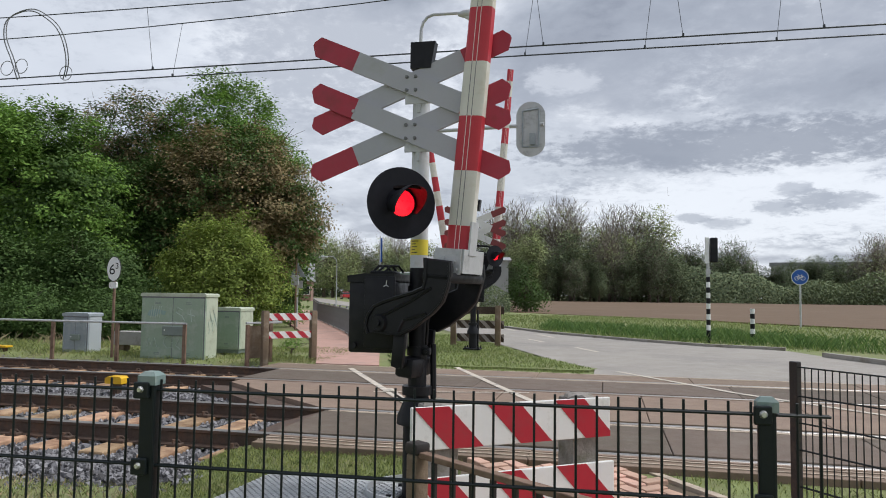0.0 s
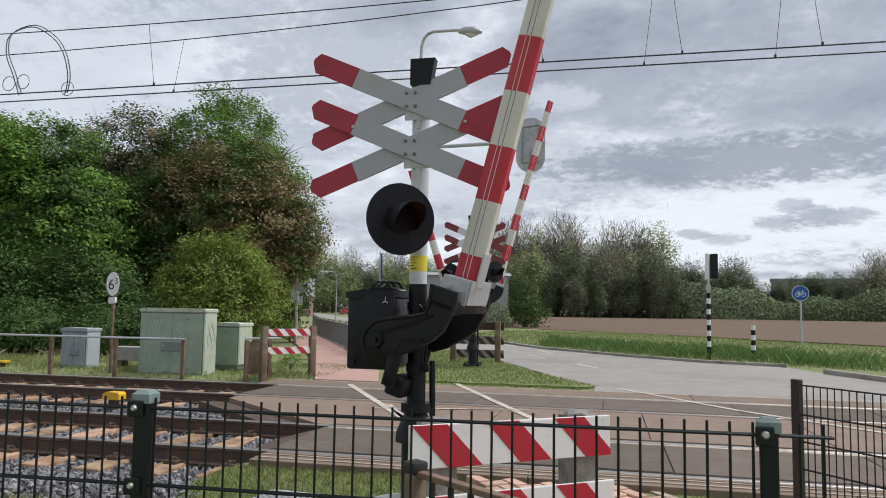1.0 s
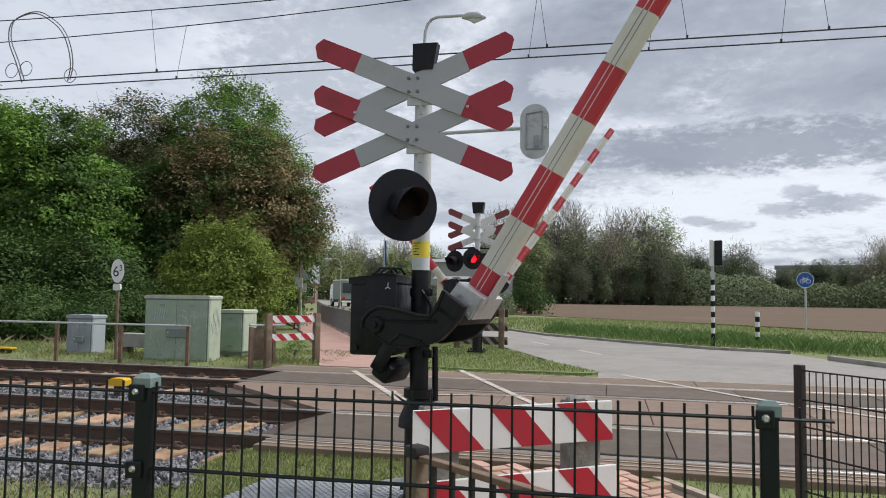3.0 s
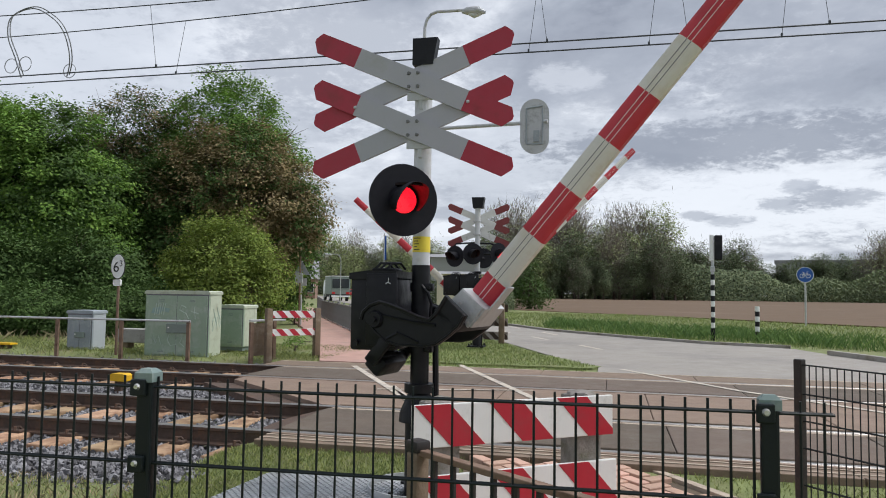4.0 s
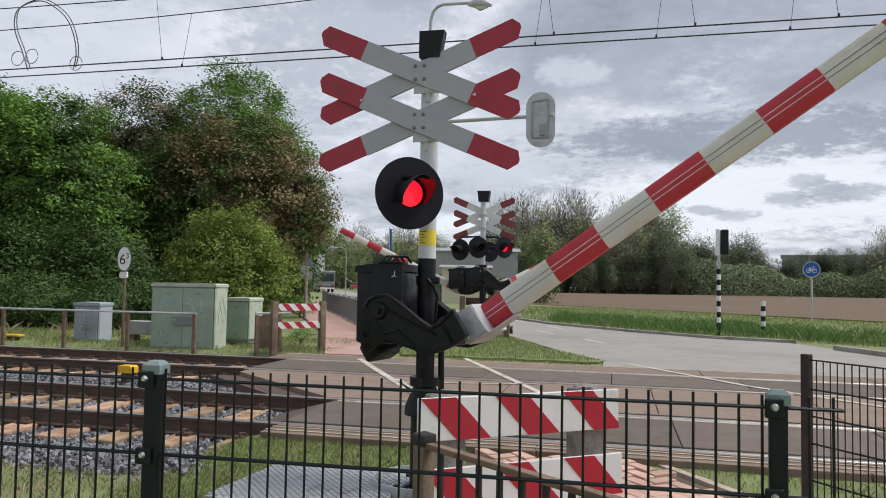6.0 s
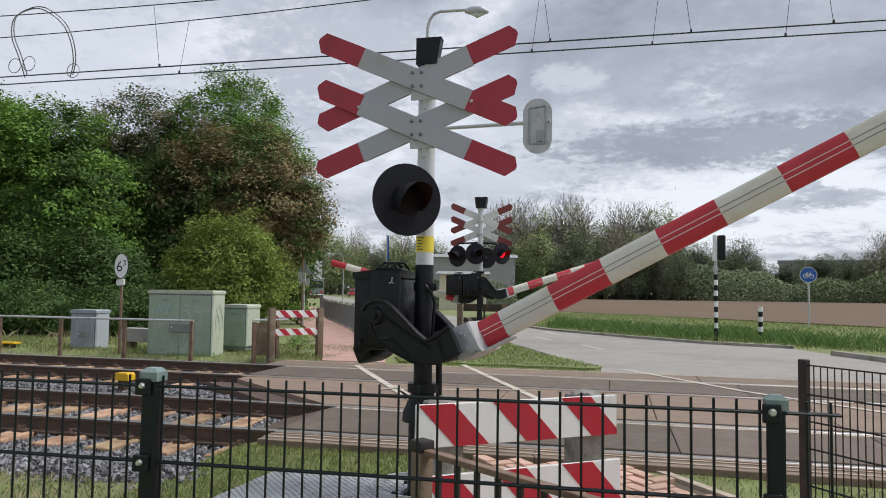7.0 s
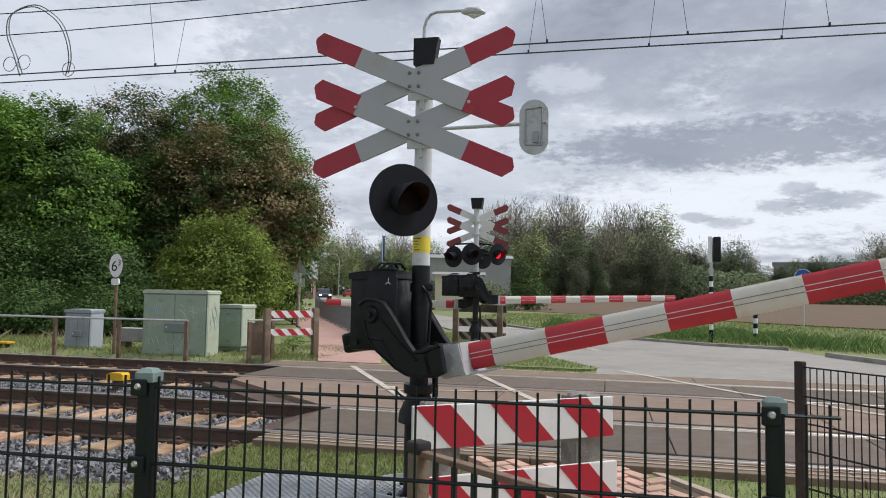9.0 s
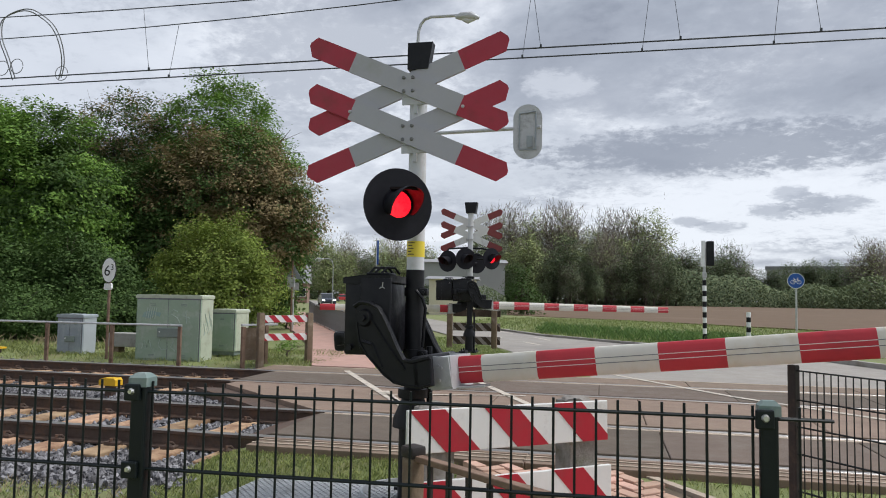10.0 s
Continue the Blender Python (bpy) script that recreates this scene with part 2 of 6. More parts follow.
M = {
    "grass": mat("mown_grass", (0.17, 0.20, 0.07), 0.9, vary=0.4, scale=2.5, stain=(0.20, 0.17, 0.09), stain_amount=0.5, stain_scale=1.1, bump=0.8, bump_scale=90, coords="Position"),
    "blade": mat("grass_blades", (0.225, 0.265, 0.085), 0.7, vary=0.25, island=0.5, transl=0.3),
    "tall": mat("tall_grass_blades", (0.12, 0.205, 0.055), 0.7, vary=0.25, island=0.3, transl=0.3),
    "verge": mat("pale_verge_grass", (0.215, 0.27, 0.085), 0.75, vary=0.25, island=0.35, transl=0.25),
    "dry": mat("dry_stalks", (0.30, 0.25, 0.14), 0.8, vary=0.25, island=0.5),
    "field": mat("ploughed_soil", (0.126, 0.080, 0.045), 0.95, vary=0.16, scale=0.35, stain=(0.19, 0.13, 0.09), stain_amount=0.3, stain_scale=0.05, bump=0.8, bump_scale=6, coords="Position"),
    "asphalt": mat("worn_asphalt", (0.295, 0.270, 0.240), 0.75, vary=0.14, scale=1.2, stain=(0.225, 0.208, 0.19), stain_amount=0.45, stain_scale=0.35, bump=0.35, bump_scale=140, coords="Position"),
    "line": mat("worn_road_paint", (0.54, 0.48, 0.40), 0.7, vary=0.16, scale=5, stain=(0.25, 0.22, 0.20), stain_amount=0.45, stain_scale=6, coords="Position"),
    "panel": mat("crossing_panel", (0.20, 0.145, 0.105), 0.8, vary=0.2, scale=2.2, stain=(0.235, 0.17, 0.12), stain_amount=0.4, stain_scale=2, bump=0.4, bump_scale=70, obrand=0.12, coords="Position"),
    "panel_dark": mat("dark_rubber_panel", (0.125, 0.095, 0.073), 0.88, vary=0.2, scale=2.2, stain=(0.15, 0.125, 0.10), stain_amount=0.35, stain_scale=2, bump=0.4, bump_scale=70, obrand=0.12, coords="Position"),
    "panel_edge": mat("concrete_panel_edge", (0.42, 0.345, 0.27), 0.85, vary=0.2, scale=5, stain=(0.2, 0.15, 0.11), stain_amount=0.45, stain_scale=3, bump=0.3, bump_scale=80, coords="Position"),
    "rail": mat("rusty_rail_side", (0.085, 0.056, 0.042), 0.8, vary=0.25, scale=8, stain=(0.15, 0.078, 0.045), stain_amount=0.4, stain_scale=4, bump=0.3),
    "rail_top": mat("polished_rail_head", (0.34, 0.32, 0.30), 0.42, 0.8, vary=0.1, scale=4),
    "sleeper": mat("rust_dusted_concrete_sleeper", (0.45, 0.305, 0.185), 0.9, vary=0.22, scale=5, stain=(0.22, 0.125, 0.07), stain_amount=0.75, stain_scale=4, bump=0.35, obrand=0.22, coords="Position"),
    "stone": mat("grey_ballast_stone", (0.175, 0.17, 0.178), 0.85, vary=0.2, scale=12, island=0.68, bump=0.5, bump_scale=70, coords="Position"),
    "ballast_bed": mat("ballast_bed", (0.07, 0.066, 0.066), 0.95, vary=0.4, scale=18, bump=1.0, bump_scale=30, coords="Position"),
    "brick": mat("red_clay_paver", (0.55, 0.35, 0.265), 0.85, vary=0.16, scale=6, stain=(0.30, 0.20, 0.15), stain_amount=0.4, stain_scale=1.5, bump=0.4, bump_scale=90, obrand=0.18, coords="Position"),
    "brick_far": mat("red_paver_path", (0.44, 0.27, 0.22), 0.85, vary=0.16, scale=3, stain=(0.30, 0.22, 0.19), stain_amount=0.4, stain_scale=0.6, bump=0.4, bump_scale=40, coords="Position"),
    "joint": mat("sandy_joint", (0.10, 0.075, 0.05), 0.95, vary=0.3, scale=8, coords="Position"),
    "kerb": mat("concrete_kerb", (0.33, 0.31, 0.28), 0.85, vary=0.15, scale=4, stain=(0.18, 0.16, 0.12), stain_amount=0.45, stain_scale=2, bump=0.3, coords="Position"),
    "white": mat("white_reflective_sheet", (0.72, 0.72, 0.70), 0.45, vary=0.05, scale=4, stain=(0.42, 0.40, 0.36), stain_amount=0.2, stain_scale=5),
    "red": mat("red_reflective_sheet", (0.40, 0.013, 0.03), 0.45, vary=0.08, scale=4, stain=(0.30, 0.03, 0.04), stain_amount=0.25, stain_scale=4),
    "cross_grey": mat("grey_white_cross_face", (0.40, 0.40, 0.44), 0.5, vary=0.05, scale=4, stain=(0.36, 0.36, 0.36), stain_amount=0.3, stain_scale=4),
    "cross_red": mat("red_cross_end", (0.37, 0.026, 0.05), 0.5, vary=0.08, scale=4, stain=(0.26, 0.03, 0.04), stain_amount=0.3, stain_scale=4),
    "cross_back": mat("dull_red_cross_back", (0.22, 0.045, 0.045), 0.6, vary=0.12, scale=6, stain=(0.16, 0.04, 0.04), stain_amount=0.3, stain_scale=6),
    "boom_white": mat("weathered_white_boom", (0.66, 0.64, 0.58), 0.5, vary=0.06, scale=3, stain=(0.52, 0.46, 0.33), stain_amount=0.35, stain_scale=2.0),
    "boom_red": mat("weathered_red_boom", (0.48, 0.03, 0.045), 0.5, vary=0.08, scale=3, stain=(0.34, 0.03, 0.04), stain_amount=0.3, stain_scale=2),
    "boom_line": mat("pale_seam", (0.76, 0.68, 0.66), 0.5, vary=0.1),
    "seam_dark": mat("dark_seam", (0.16, 0.16, 0.18), 0.5, vary=0.1),
    "black": mat("black_cast_paint", (0.007, 0.0075, 0.010), 0.45, vary=0.3, scale=5, stain=(0.018, 0.018, 0.02), stain_amount=0.35, stain_scale=3, bump=0.15, bump_scale=40, spec=0.28),
    "disc": mat("matt_black_screen", (0.008, 0.008, 0.013), 0.6, vary=0.2, scale=6, spec=0.25),
    "galv": mat("galvanised_steel", (0.50, 0.51, 0.52), 0.5, 0.35, vary=0.1, scale=5, stain=(0.30, 0.30, 0.30), stain_amount=0.4, stain_scale=5),
    "mast_white": mat("light_grey_mast_paint", (0.58, 0.59, 0.61), 0.45, vary=0.06, scale=4, stain=(0.45, 0.44, 0.42), stain_amount=0.3, stain_scale=4),
    "yellow": mat("yellow_notice", (0.75, 0.60, 0.05), 0.5, vary=0.06, scale=5),
    "ink": mat("dark_ink", (0.03, 0.03, 0.03), 0.6, vary=0.1),
    "fence": mat("dark_green_coated_steel", (0.006, 0.010, 0.011), 0.42, vary=0.25, scale=8, bump=0.1, spec=0.3),
    "fence_cap": mat("faded_green_cap", (0.16, 0.22, 0.21), 0.6, vary=0.12, scale=9, stain=(0.26, 0.30, 0.28), stain_amount=0.4, stain_scale=14),
    "bolt": mat("bright_zinc_bolt", (0.62, 0.62, 0.6), 0.3, 0.8, vary=0.08),
    "wood": mat("weathered_timber_post", (0.16, 0.115, 0.075), 0.9, vary=0.28, scale=7, stain=(0.26, 0.21, 0.16), stain_amount=0.4, stain_scale=5, bump=0.6, bump_scale=50),
    "rustbrown": mat("rusty_brown_handrail", (0.20, 0.13, 0.09), 0.75, vary=0.2, scale=8, stain=(0.10, 0.05, 0.03), stain_amount=0.45, stain_scale=5, bump=0.3),
    "mossy": mat("mossy_concrete_post", (0.24, 0.22, 0.20), 0.95, vary=0.3, scale=14, stain=(0.13, 0.12, 0.08), stain_amount=0.5, stain_scale=9, bump=0.8, bump_scale=40),
    # paler green for the roofs, and for sunlight painted into the side panels
    "cab_pale": mat("paler_green_paint", (0.45, 0.49, 0.38), 0.65, vary=0.1, scale=4, stain=(0.33, 0.33, 0.24), stain_amount=0.4, stain_scale=5),
    "cab": mat("pale_green_cabinet_paint", (0.30, 0.385, 0.285), 0.6, vary=0.08, scale=3, stain=(0.42, 0.47, 0.40), stain_amount=0.4, stain_scale=4, bump=0.1),
    # paler grey: the sunlit side of the grey cabinet, put in as colour
    "cab_side": mat("sunlit_side_grey_paint", (0.38, 0.41, 0.43), 0.65, vary=0.08, scale=4),
    "blue_patch": mat("faded_blue_paint", (0.26, 0.37, 0.34), 0.65, vary=0.2, scale=9),
    "cab_grey": mat("blue_grey_cabinet_paint", (0.28, 0.315, 0.34), 0.6, vary=0.08, scale=3, stain=(0.38, 0.41, 0.43), stain_amount=0.4, stain_scale=4),
    "cab_dark": mat("grey_green_lock_box", (0.20, 0.24, 0.22), 0.6, vary=0.1, scale=5),
    "chalk": mat("chalky_paint_marks", (0.42, 0.50, 0.43), 0.7, vary=0.1),
    "concrete": mat("grey_concrete", (0.34, 0.33, 0.31), 0.9, vary=0.15, scale=4, stain=(0.2, 0.19, 0.17), stain_amount=0.4, stain_scale=3, bump=0.3),
    "signal_yellow": mat("signal_yellow_plastic", (0.72, 0.42, 0.01), 0.45, vary=0.08),
    "sign_white": mat("white_enamel", (0.78, 0.79, 0.78), 0.4, vary=0.04, stain=(0.6, 0.6, 0.58), stain_amount=0.2, stain_scale=6),
    "sign_blue": mat("blue_sign_face", (0.02, 0.10, 0.42), 0.4, vary=0.08),
    "wire": mat("dark_copper_wire", (0.05, 0.055, 0.06), 0.5, 0.5, vary=0.2),
    "cable": mat("grey_cable", (0.16, 0.165, 0.17), 0.6, vary=0.1),
    "bark": mat("grey_brown_bark", (0.10, 0.08, 0.06), 0.95, vary=0.3, scale=6, bump=0.7, bump_scale=14),
    # broad noise patches in the leaf colours imitate light and shade between clumps
    "leaf": mat("fresh_green_leaves", (0.15, 0.262, 0.048), 0.75, vary=0.5, scale=1.1, spec=0.25, island=0.2, coords="Position", transl=0.25),
    # own colour of dark foliage, and painted shade in the mixed crowns
    "leaf_dark": mat("dark_and_shaded_green_leaves", (0.075, 0.130, 0.034), 0.75, vary=0.5, scale=1.1, spec=0.25, island=0.2, coords="Position", transl=0.2),
    "leaf_olive": mat("olive_brown_new_leaves", (0.250, 0.198, 0.098), 0.75, vary=0.5, scale=1.1, spec=0.25, island=0.22, coords="Position", transl=0.2),
    "leaf_lime": mat("yellow_green_leaves", (0.205, 0.265, 0.055), 0.75, vary=0.5, scale=1.6, spec=0.25, island=0.22, coords="Position", transl=0.25),
    # far leaves: distance haze is put in as a paler colour
    "leaf_far": mat("haze_paled_leaves", (0.30, 0.35, 0.15), 0.85, vary=0.25, scale=0.08, island=0.4, coords="Position", transl=0.2),
    "leaf_far_dark": mat("haze_paled_dark_leaves", (0.14, 0.178, 0.09), 0.9, vary=0.25, scale=0.08, island=0.4, coords="Position", transl=0.2),
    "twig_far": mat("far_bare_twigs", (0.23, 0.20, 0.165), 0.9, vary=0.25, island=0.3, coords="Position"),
    "lamp_red": mat("lit_red_lens", (1.0, 0.008, 0.02), 0.3, vary=0.0, emit=1.6),
    # colour of the added shutter, which stands in for the unlit lens
    "lens_shutter": mat("dark_red_lens_shutter", (0.009, 0.003, 0.004), 0.65, vary=0.2, spec=0.2),
    # red tint in this colour strengthens the lens's reflection inside the hood
    "hood_in": mat("reddened_hood_inside", (0.035, 0.010, 0.012), 0.5, vary=0.1),
    "glass_dark": mat("dark_window_glass", (0.03, 0.035, 0.04), 0.1, vary=0.1),
    "house": mat("pale_rendered_wall", (0.36, 0.37, 0.36), 0.9, vary=0.08, scale=0.6, stain=(0.36, 0.36, 0.35), stain_amount=0.3, stain_scale=0.4),
    "housebrick": mat("brown_brick_wall", (0.24, 0.15, 0.11), 0.9, vary=0.12, scale=1.5),
    "cream": mat("cream_rendered_wall", (0.70, 0.64, 0.50), 0.85, vary=0.08, scale=0.8, stain=(0.55, 0.50, 0.40), stain_amount=0.3, stain_scale=0.6),
    "dark_plank": mat("dark_brown_plank", (0.060, 0.040, 0.030), 0.85, vary=0.3, scale=9, stain=(0.11, 0.08, 0.06), stain_amount=0.4, stain_scale=6, bump=0.5, bump_scale=50),
    "dull_white": mat("dirty_white_band", (0.34, 0.30, 0.28), 0.7, vary=0.15, scale=8, stain=(0.18, 0.14, 0.12), stain_amount=0.4, stain_scale=7),
    "brown_post": mat("weathered_dark_steel_post", (0.030, 0.026, 0.025), 0.55, vary=0.3, scale=9, stain=(0.07, 0.05, 0.04), stain_amount=0.4, stain_scale=8, bump=0.15, spec=0.3),
    "grey_bar": mat("dull_grey_steel_bar", (0.24, 0.25, 0.26), 0.6, 0.2, vary=0.12),
    "roof": mat("grey_roof_tiles", (0.27, 0.27, 0.28), 0.8, vary=0.12, scale=2),
    "tyre": mat("black_rubber", (0.02, 0.02, 0.02), 0.8, vary=0.1),
    "car_red": mat("red_car_paint", (0.45, 0.02, 0.02), 0.3, vary=0.05, coat=0.4),
    "car_dark": mat("dark_blue_car_paint", (0.02, 0.025, 0.04), 0.3, vary=0.05, coat=0.4),
    "car_white": mat("white_car_paint", (0.72, 0.73, 0.74), 0.3, vary=0.04, coat=0.4),
    "headlamp": mat("lit_headlamp", (1.0, 0.97, 0.9), 0.2, vary=0.0, emit=2.5),
    "tail": mat("red_tail_lamp", (0.5, 0.02, 0.02), 0.3, vary=0.0),
    "lum": mat("lamp_glass", (0.6, 0.62, 0.62), 0.2, vary=0.03),
}


# ---------------------------------------------------------------- builders
def link(name, bm, material, smooth=False):
    me = bpy.data.meshes.new(name)
    bm.normal_update()
    bm.to_mesh(me)
    bm.free()
    for m in material if isinstance(material, (list, tuple)) else [material]:
        me.materials.append(m)
    if smooth:
        me.shade_smooth()
        me.set_sharp_from_angle(angle=radians(40))
    return new(name, me)


def part(name, bm, material, parent, label="", smooth=False):
    ob = link(name, bm, material, smooth)
    ob.parent = parent
    return tagged(ob, label)


def thing(name, m, label, category, group="", kind=""):
    ob = new(name)
    ob.empty_display_size = 0.1
    ob.matrix_world = m
    return tagged(ob, label, category, group, kind)


def raw(name, verts, faces, material, parent=None):
    me = bpy.data.meshes.new(name)
    me.from_pydata(verts, [], faces)
    me.materials.append(material)
    ob = new(name, me)
    ob.parent = parent
    return ob


def box(bm, x0, x1, y0, y1, z0, z1, m=None, bevel=0.0):
    vs = [bm.verts.new(Vector((x, y, z))) for x in (x0, x1) for y in (y0, y1) for z in (z0, z1)]
    fs = [bm.faces.new([vs[i] for i in f]) for f in ((0, 1, 3, 2), (4, 6, 7, 5), (0, 4, 5, 1), (2, 3, 7, 6), (0, 2, 6, 4), (1, 5, 7, 3))]
    if bevel:
        es = list({e for f in fs for e in f.edges})
        r = bmesh.ops.bevel(bm, geom=es, offset=bevel, segments=2, profile=0.5, affect="EDGES")
        vs = list({v for f in r["faces"] for v in f.verts} | {v for v in vs if v.is_valid})
    if m is not None:
        bmesh.ops.transform(bm, matrix=m, verts=vs)
    return bm


def tube(bm, points, radius, seg=8, caps=True):
    """A round bar along points; radius is one number or one for each point."""
    pts = [Vector(p) for p in points]
    rad = radius if isinstance(radius, (list, tuple)) else [radius] * len(pts)
    rings, side = [], None
    for i, p in enumerate(pts):
        d = (pts[min(i + 1, len(pts) - 1)] - pts[max(i - 1, 0)]).normalized()
        if side is None:
            side = d.orthogonal().normalized()
        side = (side - d * side.dot(d)).normalized()
        up = d.cross(side)
        rings.append([bm.verts.new(p + (side * math.cos(2 * math.pi * k / seg) + up * math.sin(2 * math.pi * k / seg)) * rad[i]) for k in range(seg)])
    for a, b in zip(rings, rings[1:]):
        for k in range(seg):
            bm.faces.new((a[k], a[(k + 1) % seg], b[(k + 1) % seg], b[k]))
    if caps:
        bm.faces.new(rings[0][::-1])
        bm.faces.new(rings[-1])
    return bm


def prism(bm, outline, t0, t1, m=None):
    """An outline in x and z, drawn out along y from t0 to t1."""
    a = [bm.verts.new(Vector((x, t0, z))) for x, z in outline]
    b = [bm.verts.new(Vector((x, t1, z))) for x, z in outline]
    n = len(a)
    bm.faces.new(a)
    bm.faces.new(b[::-1])
    for i in range(n):
        bm.faces.new((a[i], b[i], b[(i + 1) % n], a[(i + 1) % n]))
    bmesh.ops.recalc_face_normals(bm, faces=list({f for v in a + b for f in v.link_faces}))
    if m is not None:
        bmesh.ops.transform(bm, matrix=m, verts=a + b)
    return bm


def slab(bm, outline, z0, z1):
    """An outline in x and y, from z0 up to z1."""
    a = [bm.verts.new((x, y, z0)) for x, y in outline]
    b = [bm.verts.new((x, y, z1)) for x, y in outline]
    n = len(a)
    bm.faces.new(a[::-1])
    bm.faces.new(b)
    for i in range(n):
        bm.faces.new((a[i], a[(i + 1) % n], b[(i + 1) % n], b[i]))
    bmesh.ops.recalc_face_normals(bm, faces=bm.faces[:])
    return bm


def BM():
    return bmesh.new()


def disc_outline(r, n=32, rx=1.0, rz=1.0):
    return [(r * rx * math.cos(2 * math.pi * i / n), r * rz * math.sin(2 * math.pi * i / n)) for i in range(n)]


# ---------------------------------------------------------------- ground
def smoothstep(a, b, v):
    t = min(1, max(0, (v - a) / (b - a)))
    return t * t * (3 - 2 * t)


def ground_height(x, y):
    base = -0.14 + 0.085 * smoothstep(4.9, 5.75, y) + 0.025 * smoothstep(11.9, 12.8, y)
    bed = -0.16 * smoothstep(4.6, 5.3, y) * (1 - smoothstep(12.2, 12.9, y)) * (1 - smoothstep(-3.6, -3.0, x))
    right = -0.04 * smoothstep(14, 22, y) * smoothstep(3, 8, x)
    return base + bed + right + 0.012 * noise.noise(Vector((x * 0.9, y * 0.9, 0)))


def ground():
    xs = [-3000, -1200, -500, -200, -100, -60, -40] + [-30 + 0.6 * i for i in range(84)] + [25, 40, 60, 100, 200, 500, 1200, 3000]
    ys = [-3000, -1000, -300, -100, -40, -15, -6] + [-3 + 0.35 * i for i in range(80)] + [27, 30, 35, 45, 60, 100, 200, 500, 1200, 3000]
    vs = [(x, y, ground_height(x, y)) for y in ys for x in xs]
    n = len(xs)
    fs = [(j * n + i, j * n + i + 1, (j + 1) * n + i + 1, (j + 1) * n + i) for j in range(len(ys) - 1) for i in range(n - 1)]
    ob = raw("ground", vs, fs, M["grass"])
    ob.data.shade_smooth()
    tagged(ob, "short patchy grass with worn dry spots", "ground", kind="structure")


ground()

# the far side: a ploughed field behind the verge
bm = BM()
slab(bm, [(-8.5, 57), (6, 43), (14, 34), (60, 24), (400, 20), (700, 400), (120, 215), (-52, 225), (-40, 150), (-22, 92)], -0.2, 0.0)
tagged(link("field", bm, M["field"]), "bare brown ploughed field behind the grass verge", "field", kind="structure")

# road: over the tracks, then bending away; left and right edges
ROAD_L = [(-0.2, 12.35), (-0.2, 13.2), (-1.25, 15.4), (-2.75, 19.1), (-5.0, 24.0), (-8.6, 32.5), (-13.9, 46.7), (-36.5, 89.5), (-70, 152), (-110, 215)]
ROAD_R = [(6.9, 12.35), (6.0, 15.2), (5.0, 17.3), (4.45, 19.5), (0.4, 22.4), (-4.0, 28.6), (-9.3, 40.0), (-29.5, 84.0), (-60, 148), (-98, 212)]
bm = BM()
lv = [bm.verts.new((x, y, 0.0)) for x, y in ROAD_L]
rv = [bm.verts.new((x, y, 0.0)) for x, y in ROAD_R]
for i in range(len(lv) - 1):
    bm.faces.new((lv[i], rv[i], rv[i + 1], lv[i + 1]))
tagged(link("road", bm, M["asphalt"]), "worn grey asphalt road bending away behind the crossing", "road", kind="structure")


def strip(a, b, w, z=0.006):
    a, b = Vector((*a, z)), Vector((*b, z))
    s = (b - a).cross(Vector((0, 0, 1))).normalized() * w / 2
    return [tuple(a - s), tuple(b - s), tuple(b + s), tuple(a + s)]


def markings():
    marks = [((-4.3, 11.9), (-2.25, 8.25), 0.10), ((-2.6, 12.7), (-0.85, 8.9), 0.10), ((0.2, 12.95), (1.75, 10.6), 0.10), ((1.75, 10.6), (4.2, 7.9), 0.10),
             ((-2.9, 9.6), (-2.25, 8.25), 0.08), ((-3.0, 9.2), (-1.0, 9.75), 0.06)]
    for t in range(4):     # dashes along the road
        marks.append(((-0.2 - 1.5 * t, 17.4 + 3.0 * t), (-0.75 - 1.5 * t, 18.6 + 3.0 * t), 0.12))
        marks.append(((-1.6 - 1.6 * t, 22.8 + 3.6 * t), (-2.2 - 1.6 * t, 24.2 + 3.6 * t), 0.12))
    for a, b, w in marks:
        v = strip(a, b, w)
        tagged(raw("road_marking", v, [(0, 1, 2, 3)], M["line"]), "worn white painted line on the road", "road marking", "road markings", "structure")


markings()


def kerb_run(points, w=0.14, h=0.11):
    ob = thing("kerb", pose(0, 0, 0), "grey concrete kerb stones along the road", "kerb", kind="structure")
    for a, b in zip(points, points[1:]):
        n = max(1, round((Vector(b) - Vector(a)).length / 1.0))
        for i in range(n):
            p, q = Vector(a).lerp(Vector(b), i / n), Vector(a).lerp(Vector(b), (i + 1) / n - 0.008 / max(0.1, (Vector(b) - Vector(a)).length))
            d = (q - p).normalized()
            s = Vector((-d.y, d.x)) * w
            bm = BM()
            slab(bm, [p[:], q[:], (q - s)[:], (p - s)[:]], -0.15, h)
            part("kerb_stone", bm, M["kerb"], ob)


kerb_run([(6.6, 14.0), (5.43, 16.17), (4.75, 17.9)], 0.15, 0.10)
kerb_run([(4.4, 19.75), (2.53, 20.45), (0.41, 22.45), (-2.2, 25.4), (-4.0, 28.8)], 0.14, 0.07)


def island():
    """The grass island that carries the far barrier."""
    pts = [(-3.9, 13.0), (-2.4, 12.95), (-0.35, 13.0), (-0.18, 13.25), (-1.35, 15.4), (-2.85, 19.1), (-4.4, 22.6), (-6.4, 22.4), (-5.2, 17.0)]
    rim = []
    for (x0, y0), (x1, y1) in zip(pts, pts[1:] + pts[:1]):
        n = max(1, int(math.hypot(x1 - x0, y1 - y0) / 0.12))
        for i in range(n):
            x, y = x0 + (x1 - x0) * i / n, y0 + (y1 - y0) * i / n
